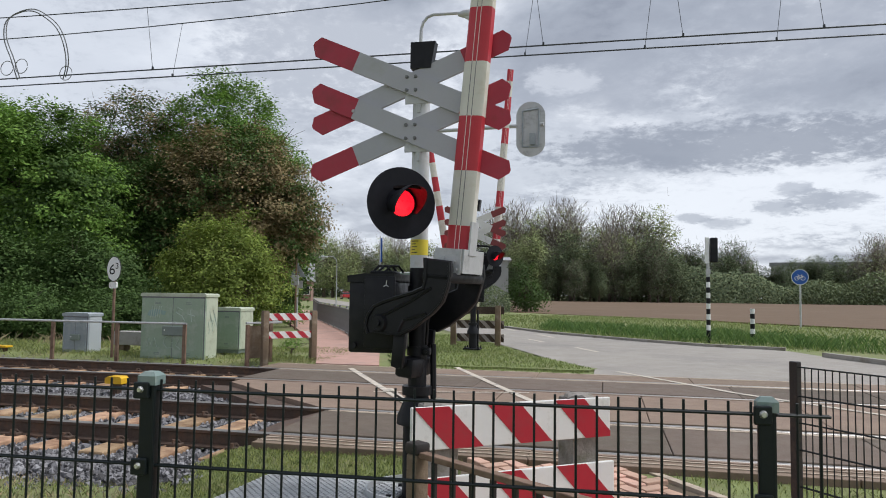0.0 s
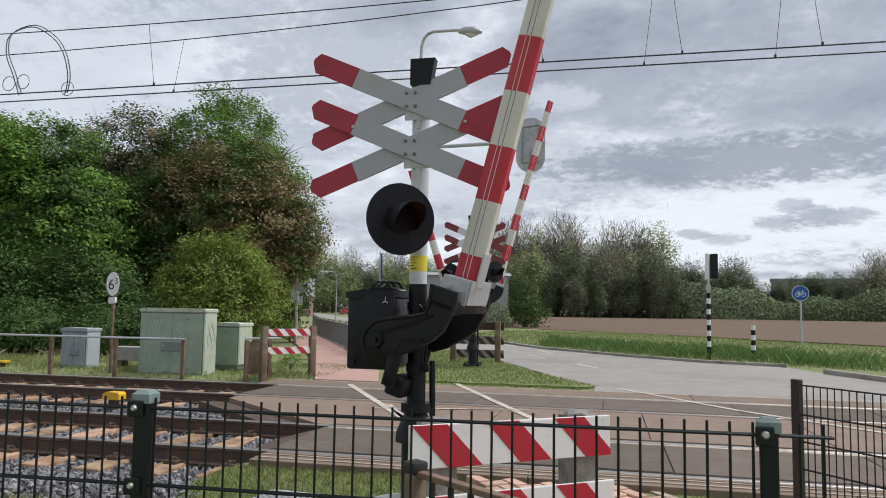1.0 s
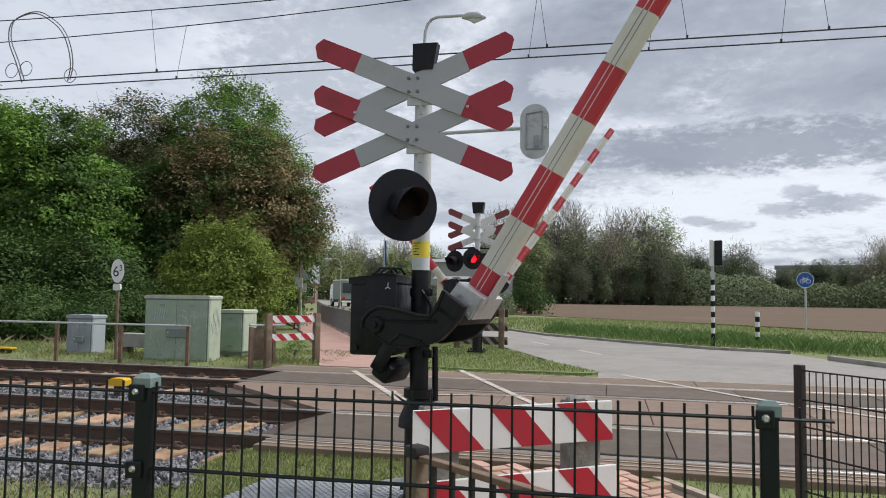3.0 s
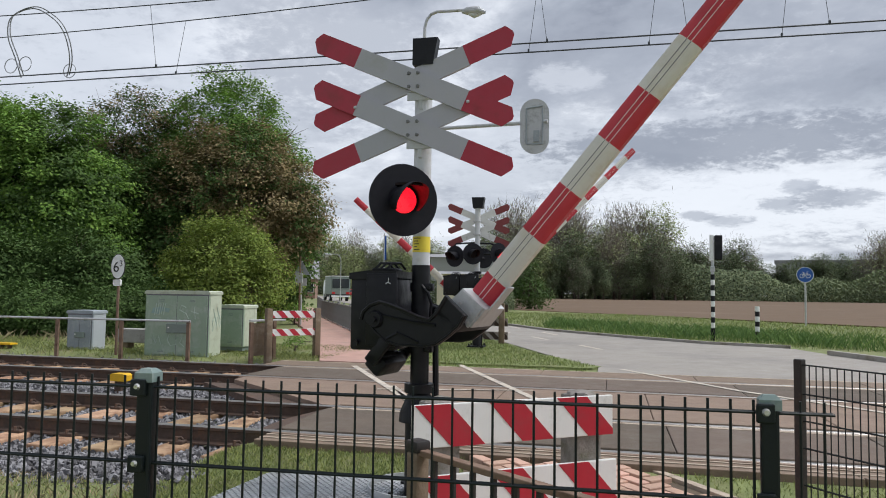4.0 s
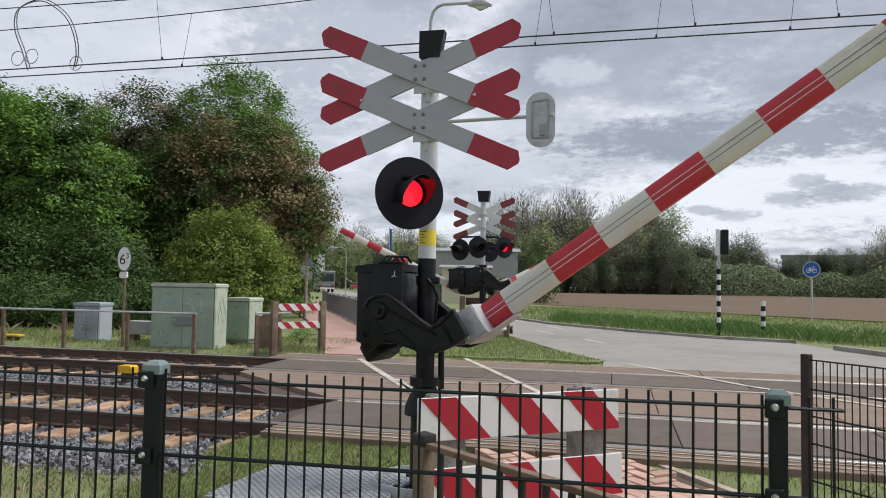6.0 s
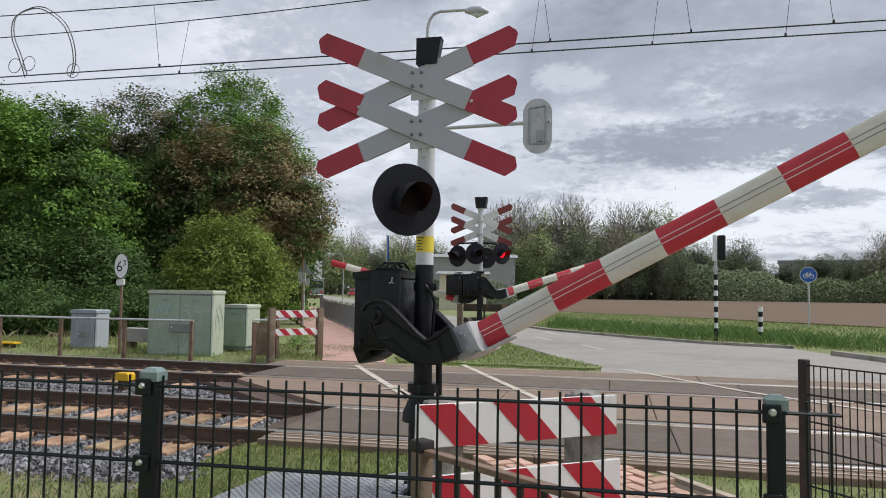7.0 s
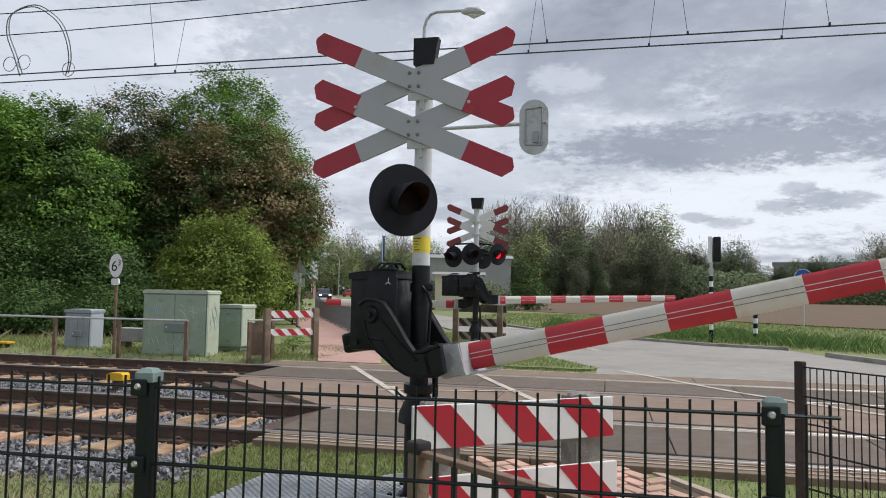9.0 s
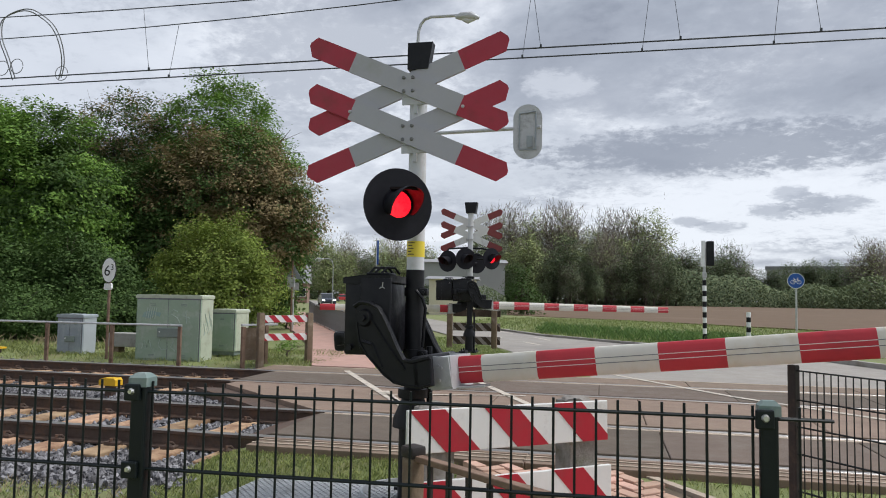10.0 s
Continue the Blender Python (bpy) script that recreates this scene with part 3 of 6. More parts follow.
            rim.append((x + 0.10 * noise.noise(Vector((x * 2.3, y * 2.3, 0.5))), y + 0.14 * noise.noise(Vector((x * 2.9, y * 2.9, 4.5)))))
    bm = BM()
    slab(bm, rim, -0.1, 0.008)
    tagged(link("verge_island", bm, M["grass"]), "small grass island beside the far barrier", "grass", kind="structure")


island()
# cycle path beyond the tracks
bm = BM()
slab(bm, [(-5.15, 12.4), (-3.95, 12.4), (-5.4, 17.0), (-8.8, 23.4), (-13.4, 33.5), (-21, 49), (-24.5, 49), (-15.9, 33.5), (-10.4, 23.4), (-6.9, 16.6)], -0.08, 0.02)
tagged(link("cycle_path", bm, M["brick_far"]), "red paved cycle path running away from the tracks", "path", kind="structure")


# ---------------------------------------------------------------- railway
RAILS = [(6.25, 7.755), (10.05, 11.555)]
LEFT_END = [-3.05, -5.45]


def rail_profile():
    h = [(-0.07, -0.165), (0.07, -0.165), (0.07, -0.152), (0.012, -0.135), (0.010, -0.045), (0.036, -0.034), (0.036, -0.008), (0.026, 0.0), (-0.026, 0.0), (-0.036, -0.008), (-0.036, -0.034), (-0.010, -0.045), (-0.012, -0.135), (-0.07, -0.152)]
    return h


def track(index, ya, yb):
    t = thing("railway_track", pose(0, 0, 0), "rusty steel rails on rust-dusted sleepers in grey ballast", "railway track", "railway tracks")
    for y in (ya, yb):
        bm = BM()
        a = [bm.verts.new((-60, y + u, v)) for u, v in rail_profile()]
        b = [bm.verts.new((40, y + u, v)) for u, v in rail_profile()]
        n = len(a)
        for i in range(n):
            f = bm.faces.new((a[i], a[(i + 1) % n], b[(i + 1) % n], b[i]))
            f.material_index = 1 if i in (6, 7, 8) else 0
        bmesh.ops.recalc_face_normals(bm, faces=bm.faces[:])
        part("rail", bm, [M["rail"], M["rail_top"]], t)
    mid = (ya + yb) / 2
    bm = BM()
    box(bm, -0.13, 0.13, -1.26, 1.26, -0.36, -0.155, bevel=0.015)
    me = bpy.data.meshes.new("sleeper")
    bm.to_mesh(me)
    bm.free()
    me.materials.append(M["sleeper"])
    clip = BM()
    for s in (-1, 1):
        box(clip, -0.07, 0.07, s * 0.10 - 0.045, s * 0.10 + 0.045, -0.155, -0.125, bevel=0.008)
        tube(clip, [(-0.03, s * 0.09, -0.13), (-0.01, s * 0.12, -0.10), (0.03, s * 0.10, -0.10), (0.04, s * 0.07, -0.135)], 0.012, 6)
        tube(clip, [(0.0, s * 0.13, -0.13), (0.0, s * 0.13, -0.09)], 0.016, 6)
    box(clip, -0.065, 0.065, -0.15, 0.15, -0.16, -0.150)
    ce = bpy.data.meshes.new("fastening")
    clip.to_mesh(ce)
    clip.free()
    ce.materials.append(M["rail"])
    x = LEFT_END[index] - 0.3
    while x > -26:
        ob = new("sleeper", me)
        ob.parent, ob.location = t, (x + random.uniform(-0.01, 0.01), mid, random.uniform(-0.006, 0.004))
        if x > -14:
            for y in (ya, yb):
                c = new("fastening", ce)
                c.parent, c.location = t, (x, y, 0)
        x -= 0.6


for i, (ya, yb) in enumerate(RAILS):
    track(i, ya, yb)


def ballast():
    """Bed and loose stones along both tracks."""
    xs = [-60, -40, -28] + [-20 + 0.5 * i for i in range(33)] + [-3.4, -3.0]
    ys = [4.35, 4.9, 5.3, 5.75, 8.3, 8.9, 9.5, 12.1, 12.5, 12.9]
    zs = [-0.2, -0.14, -0.17, -0.215, -0.215, -0.17, -0.215, -0.215, -0.15, -0.1]
    vs = [(x - (0.0 if y < 8.4 else min(2.4, (y - 8.0) * 1.4)) if x > -4 else x, y, z) for y, z in zip(ys, zs) for x in xs]
    n = len(xs)
    fs = [(j * n + i, j * n + i + 1, (j + 1) * n + i + 1, (j + 1) * n + i) for j in range(len(ys) - 1) for i in range(n - 1)]
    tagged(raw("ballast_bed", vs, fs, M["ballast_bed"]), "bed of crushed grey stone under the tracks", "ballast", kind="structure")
    rng = np.random.default_rng(4)
    base = np.array([(1, 0, 0), (-1, 0, 0), (0, 1, 0), (0, -1, 0), (0, 0, 1), (0, 0, -1), (0.6, 0.6, 0.5), (-0.6, 0.5, -0.5)], float)
    tris = [(0, 6, 4), (6, 2, 4), (2, 1, 4), (1, 3, 4), (3, 0, 4), (0, 3, 5), (3, 7, 5), (3, 1, 7), (1, 2, 7), (2, 5, 7), (2, 6, 5), (6, 0, 5)]
    V, F, k = [], [], 0
    while k < 33000:
        y = rng.uniform(4.25, 12.75)
        x = -3.05 - rng.exponential(5.0) if y < 8.4 else -3.2 - min(2.3, (y - 8.2) * 1.5) - rng.exponential(6.0)
        if x < -22 or any(abs(y - r) < 0.05 for p in RAILS for r in p):
            continue
        if y < 5.2 and rng.random() > (y - 4.2) / 0.9 * (0.35 + 0.65 * smoothstep(-3.0, -4.6, x) if x > -4.6 else 1):
            continue
        z = float(np.interp(y, ys, zs)) + rng.uniform(-0.005, 0.03)
        in_bay = any(p[0] - 0.5 < y < p[1] + 0.5 for p in RAILS)
        if in_bay:
            end = LEFT_END[0] if y < 9 else LEFT_END[1]
            ph = ((end - 0.3 - x) / 0.6) % 1
            if min(ph, 1 - ph) < 0.24 and rng.random() > 0.17:
                continue
        s = rng.uniform(0.018, 0.038)
        q = rng.normal(size=(3, 3))
        q, _ = np.linalg.qr(q)
        pts = (base * rng.uniform(0.6, 1.25, (8, 1)) * s * rng.uniform(0.7, 1.2, 3)) @ q + (x, y, z)
        V.extend(map(tuple, pts))
        F.extend(tuple(i + 8 * k for i in t) for t in tris)
        k += 1
    tagged(raw("ballast_stones", V, F, M["stone"]), "loose crushed grey ballast stones", "ballast", kind="stuff")


ballast()


def crossing():
    """Panels between and beside the rails, with pale edges."""
    ob = thing("level_crossing", pose(0, 0, 0), "dark brown concrete crossing panels with pale edge strips", "level crossing", kind="structure")
    rows = [  # y from, to, left end, panel length
        (5.86, 6.18, -3.02, 2.4), (6.36, 7.64, -3.05, 1.8), (7.83, 9.95, -3.15, 1.8), (10.16, 11.44, -5.45, 1.8), (11.63, 12.35, -5.9, 2.4)]
    for y0, y1, left, ln in rows:
        x = left
        while x < 11:
            e = min(x + ln, 11.2)
            bm = BM()
            if y0 == 7.83 and x == left:
                slab(bm, [(-3.2, y0), (e - 0.006, y0), (e - 0.006, y1), (-5.3, y1), (-5.3, 9.6)], -0.16, -0.004)
            else:
                box(bm, x + 0.003, e - 0.003, y0 + 0.012, y1 - 0.012, -0.17, -0.004 + 0.003 * random.random(), bevel=0.012)
            part("panel", bm, M["panel_dark"] if y0 in (6.36, 10.16) else M["panel"], ob)
            x = e
    for y in (5.83, 6.15, 7.61, 7.87, 9.92, 11.41, 12.36):
        x = -3.0 if y < 8 else (-5.4 if y < 11.9 else -5.9)
        while x < 11:
            bm = BM()
            w = 0.05 if y not in (7.61, 11.41) else 0.07
            box(bm, x + 0.004, x + 2.39, y - w / 2, y + w / 2, -0.15, 0.004, bevel=0.006)
            part("edge_strip", bm, M["panel_edge"] if y in (7.61, 11.41, 12.36) else M["panel"], ob)
            x += 2.4
    for y in (5.93, 6.06):
        bm = BM()
        box(bm, -3.0, 11, y - 0.012, y + 0.012, -0.05, 0.006)
        part("edge_strip", bm, M["panel_edge"], ob)
    # sloping steel deflectors at the panel ends
    for y0, y1, x in ((6.33, 7.68, -3.05), (10.13, 11.48, -5.45)):
        bm = BM()
        prism(bm, [(x, -0.01), (x - 0.5, -0.15), (x - 0.5, -0.17), (x, -0.17)], y0 + 0.05, y1 - 0.05)
        part("deflector", bm, M["rail"], ob, "rusty sloping steel deflector plate")
    bm = BM()
    slab(bm, [(-3.2, 7.85), (-3.2, 8.0), (-5.3, 9.6), (-5.75, 9.55), (-3.75, 7.85)], -0.19, -0.06)
    part("deflector", bm, M["rail"], ob)


crossing()


# ---------------------------------------------------------------- mesh fences
def mesh_fence(name, m, n_bars, heights, top, bottom, posts, cap, label, over=0.028, pitch=0.05, post_paint="fence"):
    f = thing(name, m, label, "fence")
    bar = BM()
    tube(bar, [(0, 0, bottom), (0, 0, top + over)], 0.0033, 6)
    bar.verts.ensure_lookup_table()
    me = bpy.data.meshes.new("upright_wire")
    bar.to_mesh(me)
    bar.free()
    me.materials.append(M["fence"])
    for i in range(n_bars):
        o = new("upright_wire", me)
        o.parent, o.location = f, (i * pitch, 0, 0)
    for z in heights:
        for s in (-1, 1):
            bm = BM()
            tube(bm, [(-0.02, s * 0.0065, z), (n_bars * pitch - 0.03, s * 0.0065, z)], 0.0038, 6)
            part("cross_wire", bm, M["fence"], f)
    for x, y, w, d, h in posts:
        bm = BM()
        box(bm, x - w / 2, x + w / 2, y - d / 2, y + d / 2, bottom - 0.2, h, bevel=0.006)
        p = part("post", bm, M[post_paint], f)
        if cap:
            bm = BM()
            a = [(x + sx * (w / 2 + 0.004), y + sy * (d / 2 + 0.004)) for sx, sy in ((-1, -1), (1, -1), (1, 1), (-1, 1))]
            slab(bm, a, h - 0.018, h + 0.006)
            top_v = [v for v in bm.verts if v.co.z > h]
            r = bmesh.ops.extrude_face_region(bm, geom=[fc for fc in bm.faces if all(v in top_v for v in fc.verts)])
            for v in r["geom"]:
                if isinstance(v, bmesh.types.BMVert):
                    v.co = Vector((x + (v.co.x - x) * 0.55, y + (v.co.y - y) * 0.55, h + 0.017))
            part("cap", bm, M["fence_cap"], p, "faded green plastic cap")
            for z in heights[:3]:
                bm = BM()
                box(bm, x - w / 2 - 0.012, x + w / 2 - 0.012, y - d / 2 - 0.012, y - d / 2 + 0.001, z - 0.022, z + 0.022, bevel=0.004)
                part("clamp", bm, M["fence"], p)
                bm = BM()
                tube(bm, [(x - 0.012, y - d / 2 - 0.012, z + 0.003), (x - 0.012, y - d / 2 - 0.019, z + 0.003)], [0.0095, 0.006], 10)
                part("bolt", bm, M["bolt"], p, "bright zinc bolt head")
    return f


# the near fence: local x along the fence
FENCE_YAW = 2.25
mesh_fence("mesh_fence", pose(-1.1133 - 0.05 * 40, 1.7265 - 0.05 * 40 * math.tan(radians(FENCE_YAW)), 0, 0, 0, FENCE_YAW), 73, [1.036, 0.836, 0.636, 0.436, 0.236, 0.036], 1.036, -0.1,
           [(2.0 - 0.08, 0.0, 0.044, 0.042, 1.068), (2.0 + 1.484, 0.0, 0.040, 0.022, 1.060)], True, "dark green welded wire mesh fence with capped posts")


# ---------------------------------------------------------------- barrier masts
def cross_arm(parent, ang, cx, cz, y, ln, w, grey, red, end):
    """One arm of a crossbuck: a grey board with red ends cut to a point, folded at its edges."""
    m = pose(cx, y, cz, 0, ang, 0)
    h = ln / 2
    bm = BM()
    box(bm, -h + end, h - end, -0.004, 0.004, -w / 2, w / 2, m)
    box(bm, -h + end, h - end, 0.004, 0.022, w / 2 - 0.003, w / 2, m)
    box(bm, -h + end, h - end, 0.004, 0.022, -w / 2, -w / 2 + 0.003, m)
    arm = part("arm", bm, grey, parent, "grey-white board")
    for s in (-1, 1):
        o = [(s * (h - end), -w / 2), (s * (h - end), w / 2), (s * (h - 0.035), w / 2), (s * h, 0.02), (s * h, -0.005), (s * (h - 0.05), -w / 2)]
        bm = BM()
        prism(bm, o if s < 0 else o[::-1], -0.0045, 0.0045, m)
        part("arm_end", bm, red, arm, "red end of the board")
    return arm


def warning_lamp(parent, m, r, hood_len, lit_name):
    """A round black screen with a red lens under a hood; an added shutter inside the hood swings down over the lens to
    put it out.
    """
    bm = BM()
    prism(bm, disc_outline(r, 48), -0.006, 0.006, m)
    screen = part("screen", bm, M["disc"], parent, "round matt black screen", True)
    bm = BM()
    tube(bm, [m @ Vector((0, 0.006, 0)), m @ Vector((0, 0.07, 0)), m @ Vector((0, 0.11, 0))], [r * 0.50, r * 0.48, r * 0.30], 20)
    part("housing", bm, M["black"], screen, smooth=True)
    hr0 = r * 0.40
    lr = hr0 * 0.92
    bm = BM()
    rings = []
    for k in range(5):
        q = k / 4
        rings.append([bm.verts.new(m @ Vector((lr * (1 - q) * math.cos(2 * math.pi * i / 28), -0.007 - 0.006 * (1 - (1 - q) ** 2), lr * (1 - q) * math.sin(2 * math.pi * i / 28)))) for i in range(28)] if k < 4 else None)
    tip = bm.verts.new(m @ Vector((0, -0.013, 0)))
    for a, b in zip(rings[:4], rings[1:4]):
        for i in range(28):
            bm.faces.new((a[i], a[(i + 1) % 28], b[(i + 1) % 28], b[i]))
    for i in range(28):
        bm.faces.new((rings[3][i], rings[3][(i + 1) % 28], tip))
    bmesh.ops.recalc_face_normals(bm, faces=bm.faces[:])
    part("lens", bm, M["lamp_red"], screen, "red glowing signal lens", True)
    # hood: upper three fifths of a tube, longer above
    bm = BM()
    outer, inner, hr = [], [], hr0 + 0.012
    n = 30
    for i in range(n + 1):
        a = radians(-38 + (256.0) * i / n)
        ln = hood_len * (0.30 + 0.70 * max(0, min(1, (math.sin(a) + 0.62) / 1.3))) * (1 + 0.22 * max(0, -math.cos(a)))
        for lst, rr in ((outer, hr), (inner, hr - 0.004)):
            lst.append((bm.verts.new(m @ Vector((rr * math.cos(a), -0.005, rr * math.sin(a)))), bm.verts.new(m @ Vector((rr * 0.97 * math.cos(a), -0.005 - ln, rr * 0.97 * math.sin(a) - 0.012)))))
    for i in range(n):
        for lst, idx in ((outer, 0), (inner, 1)):
            f = bm.faces.new((lst[i][0], lst[i + 1][0], lst[i + 1][1], lst[i][1]))
            f.material_index = idx
        bm.faces.new((outer[i][1], outer[i + 1][1], inner[i + 1][1], inner[i][1]))
    bmesh.ops.recalc_face_normals(bm, faces=bm.faces[:])
    part("hood", bm, [M["disc"], M["hood_in"]], screen, "black sun hood", True)
    # added shutter that blocks the ever-glowing lens between flashes, hinged at the lens top
    lid_bm = BM()
    lid_r = hr0 * 1.03
    prism(lid_bm, [(x, z - lid_r) for x, z in disc_outline(lid_r, 28)], -0.0015, 0.0015)
    rim = [[lid_bm.verts.new((rr * math.cos(2 * math.pi * i / 28), yy, rr * math.sin(2 * math.pi * i / 28) - lid_r)) for rr, yy in ((lid_r, 0.0), (lid_r, 0.015), (lid_r - 0.002, 0.015), (lid_r - 0.002, 0.0))] for i in range(28)]
    for i in range(28):
        for k in range(3):
            lid_bm.faces.new((rim[i][k], rim[(i + 1) % 28][k], rim[(i + 1) % 28][k + 1], rim[i][k + 1]))
    lid = part("eyelid", lid_bm, M["lens_shutter"], screen, "added dark red shutter that blocks the lens to make it flash")
    hinge = m @ pose(0, -0.022, lid_r)
    return lid, hinge


def flash_rows(hinge, edges, on0):
    """Rows for an added shutter: up under the hood while the lamp is lit, down over the glowing lens while it is dark.
    """
    up, down = hinge @ pose(0, 0, 0, -86, 0, 0), hinge
    rows, on = [(0.0, up if on0 else down)], on0
    for t in edges:
        k = math.ceil(t * 10 - 1e-6) / 10
        rows.append((k - 0.1, up if on else down))
        on = not on
        rows.append((k, up if on else down))
    rows.append((10.0, up if on else down))
    return rows


def barrier_box(parent, x0, x1, y0, y1, z0, z1):
    """The drive housing beside the mast: a rounded black box with a proud cover, lid, handle and lock."""
    w, h = x1 - x0, z1 - z0
    bm = BM()
    box(bm, x0, x1, y0, y1, z0, z1, bevel=0.02)
    body = part("drive_housing", bm, M["black"], parent, "black cast drive housing", True)
    bm = BM()
    box(bm, x0 + 0.36 * w, x1 + 0.005, y0 - 0.018, y0 + 0.02, z0 + 0.03, z1 + 0.012, bevel=0.01)
    part("cover", bm, M["black"], body, "", True)
    bm = BM()
    prism(bm, [(x0 - 0.008, z1 - 0.03), (x0 - 0.008, z1 + 0.012), (x0 + 0.36 * w, z1 + 0.03), (x1, z1 + 0.03), (x1, z1 - 0.03)], y0 - 0.012, y1 + 0.01)
    part("lid", bm, M["black"], body)
    bm = BM()
    box(bm, x0 + 0.40 * w, x0 + 0.92 * w, y0 + 0.05, y0 + 0.24, z1 + 0.028, z1 + 0.05, bevel=0.012)
    for u in (0.48, 0.60, 0.74):
        tube(bm, [(x0 + u * w, y0 + 0.06, z1 + 0.045), (x0 + u * w + 0.03, y0 + 0.09, z1 + 0.085), (x0 + u * w + 0.07, y0 + 0.15, z1 + 0.085), (x0 + u * w + 0.09, y0 + 0.2, z1 + 0.045)], 0.009, 6)
    part("lid_handle", bm, M["black"], body, "", True)
    bm = BM()
    tube(bm, [(x0 + 0.05, y0, z0 + 0.05), (x0 + 0.05, y0 - 0.03, z0 + 0.05)], 0.02, 10)
    part("hinge_boss", bm, M["black"], body, "", True)
    bm = BM()
    cx, cz = x0 + 0.84 * w, z0 + 0.905 * h
    for dx, dz in ((-0.018, -0.012), (0.018, -0.012), (0.004, 0.03)):
        tube(bm, [(cx, y0 - 0.019, cz), (cx + dx, y0 - 0.022, cz + dz)], 0.0035, 6)
    part("emblem", bm, M["galv"], body, "small bright emblem")
    return body


def boom_assembly(mast_name, pivot, yaw, length, first, pitch, a, b, arm_side, label, near):
    """A boom that turns about its pivot: local x along the boom, z up, closed when level."""
    t = thing("barrier_boom", pivot @ pose(0, 0, 0, 0, 0, yaw), label, "barrier boom", "barrier booms")
    # curved cast side arms from the hub down to the boom shoe
    def cast(y0, y1):
        top = [(-0.15, 0.075), (-0.10, 0.098), (-0.03, 0.085), (0.035, 0.046), (0.07, -0.02), (0.11, -0.115), (0.155, -0.235), (0.195, -0.312), (0.26, -0.322), (a - 0.07, b + 0.12)]
        bot = [(a - 0.075, b - 0.075), (0.31, b - 0.09), (0.21, b - 0.075), (0.114, -0.472), (0.038, -0.414), (-0.02, -0.346), (-0.08, -0.28), (-0.135, -0.188), (-0.14, -0.087), (-0.137, 0.0)]
        bm = BM()
        prism(bm, top + bot, y0, y1)
        es = [e for e in bm.edges if abs(e.verts[0].co.y - e.verts[1].co.y) < 1e-6]
        bmesh.ops.bevel(bm, geom=es, offset=0.008, segments=1, affect="EDGES")
        # raised rims, hub and ribs on the outer face
        yo = y0 if abs(y0) > abs(y1) else y1
        ys = -1 if yo < 0 else 1
        tube(bm, [(x, yo, z - 0.012) for x, z in top], 0.014, 6)
        tube(bm, [(x * 0.97, yo, z + 0.012) for x, z in bot], 0.009, 5)
        tube(bm, [(-0.072, yo, -0.02), (-0.072, yo + ys * 0.025, -0.02)], [0.062, 0.05], 14)
        tube(bm, [(-0.072, yo + ys * 0.025, -0.02), (-0.072, yo + ys * 0.045, -0.02)], 0.022, 8)
        for p, q in (((-0.02, -0.04), (0.10, -0.24)), ((0.10, -0.24), (0.20, -0.38)), ((-0.11, -0.17), (-0.03, -0.20)), ((-0.03, -0.20), (0.03, -0.36))):
            tube(bm, [(p[0], yo, p[1]), (q[0], yo, q[1])], 0.012, 5)
        return bm
    part("side_arm", cast(-0.30, -0.255), M["black"], t, "black cast side arm with ribs", True)
    part("side_arm", cast(0.255, 0.30), M["black"], t, "black cast side arm with ribs", True)
    bm = BM()
    box(bm, -0.435, -0.30, -0.16, 0.16, -0.23, -0.09, bevel=0.025)
    box(bm, -0.36, -0.12, -0.24, -0.20, -0.19, -0.10, bevel=0.01)
    box(bm, -0.36, -0.12, 0.20, 0.24, -0.19, -0.10, bevel=0.01)
    tube(bm, [(-0.33, -0.24, -0.15), (-0.33, 0.24, -0.15)], 0.035, 10)
    part("counterweight", bm, M["black"], t, "black cast counterweight", True)
    # shoe: black knuckle, pale plates
    bm = BM()
    box(bm, a - 0.22, a - 0.15, -0.30, 0.30, b - 0.085, b + 0.12, bevel=0.02)
    part("knuckle", bm, M["black"], t, "black cast knuckle", True)
    bm = BM()
    prism(bm, [(a - 0.16, b - 0.10), (a - 0.16, b + 0.115), (a + 0.0, b + 0.095), (a + 0.01, b - 0.095)], -0.185, -0.172)
    prism(bm, [(a - 0.16, b - 0.10), (a - 0.16, b + 0.115), (a + 0.0, b + 0.095), (a + 0.01, b - 0.095)], 0.172, 0.185)
    box(bm, a - 0.15, a - 0.02, -0.172, 0.172, b + 0.085, b + 0.097)
    box(bm, a - 0.15, a + 0.01, -0.172, 0.172, b - 0.112, b - 0.098)
    box(bm, a - 0.015, a + 0.008, -0.172, 0.172, b - 0.105, b + 0.10)
    shoe = part("shoe", bm, M["galv"], t, "pale galvanised clamp shoe")
    bm = BM()
    box(bm, a - 0.03, a + 0.2, -0.10, 0.02, b - 0.118, b - 0.103, bevel=0.004)
    part("clamp_plate", bm, M["galv"], shoe)
    for u, v in ((-0.075, 0.045), (-0.055, 0.028), (-0.075, -0.05), (-0.13, -0.07)):
        bm = BM()
        tube(bm, [(a + u, -0.184, b + v), (a + u, -0.197, b + v)], 0.011, 8)
        part("bolt", bm, M["galv"], shoe)
    # the boom: flat box sections with rounded edges, red and white by turns
    hh, hd = 0.089, 0.05
    sec = [(-hd, -hh * 0.72), (-hd * 0.6, -hh), (hd * 0.6, -hh), (hd, -hh * 0.72), (hd, hh * 0.72), (hd * 0.6, hh), (-hd * 0.6, hh), (-hd, hh * 0.72)]
    def taper(s):
        return 1.0 - 0.22 * max(0.0, s / length) ** 1.2
    x0, x1, red = a, a + first, True
    while x0 < a + length - 0.01:
        bm = BM()
        ra = [bm.verts.new((x0, y * taper(x0 - a), b + z * taper(x0 - a))) for y, z in sec]
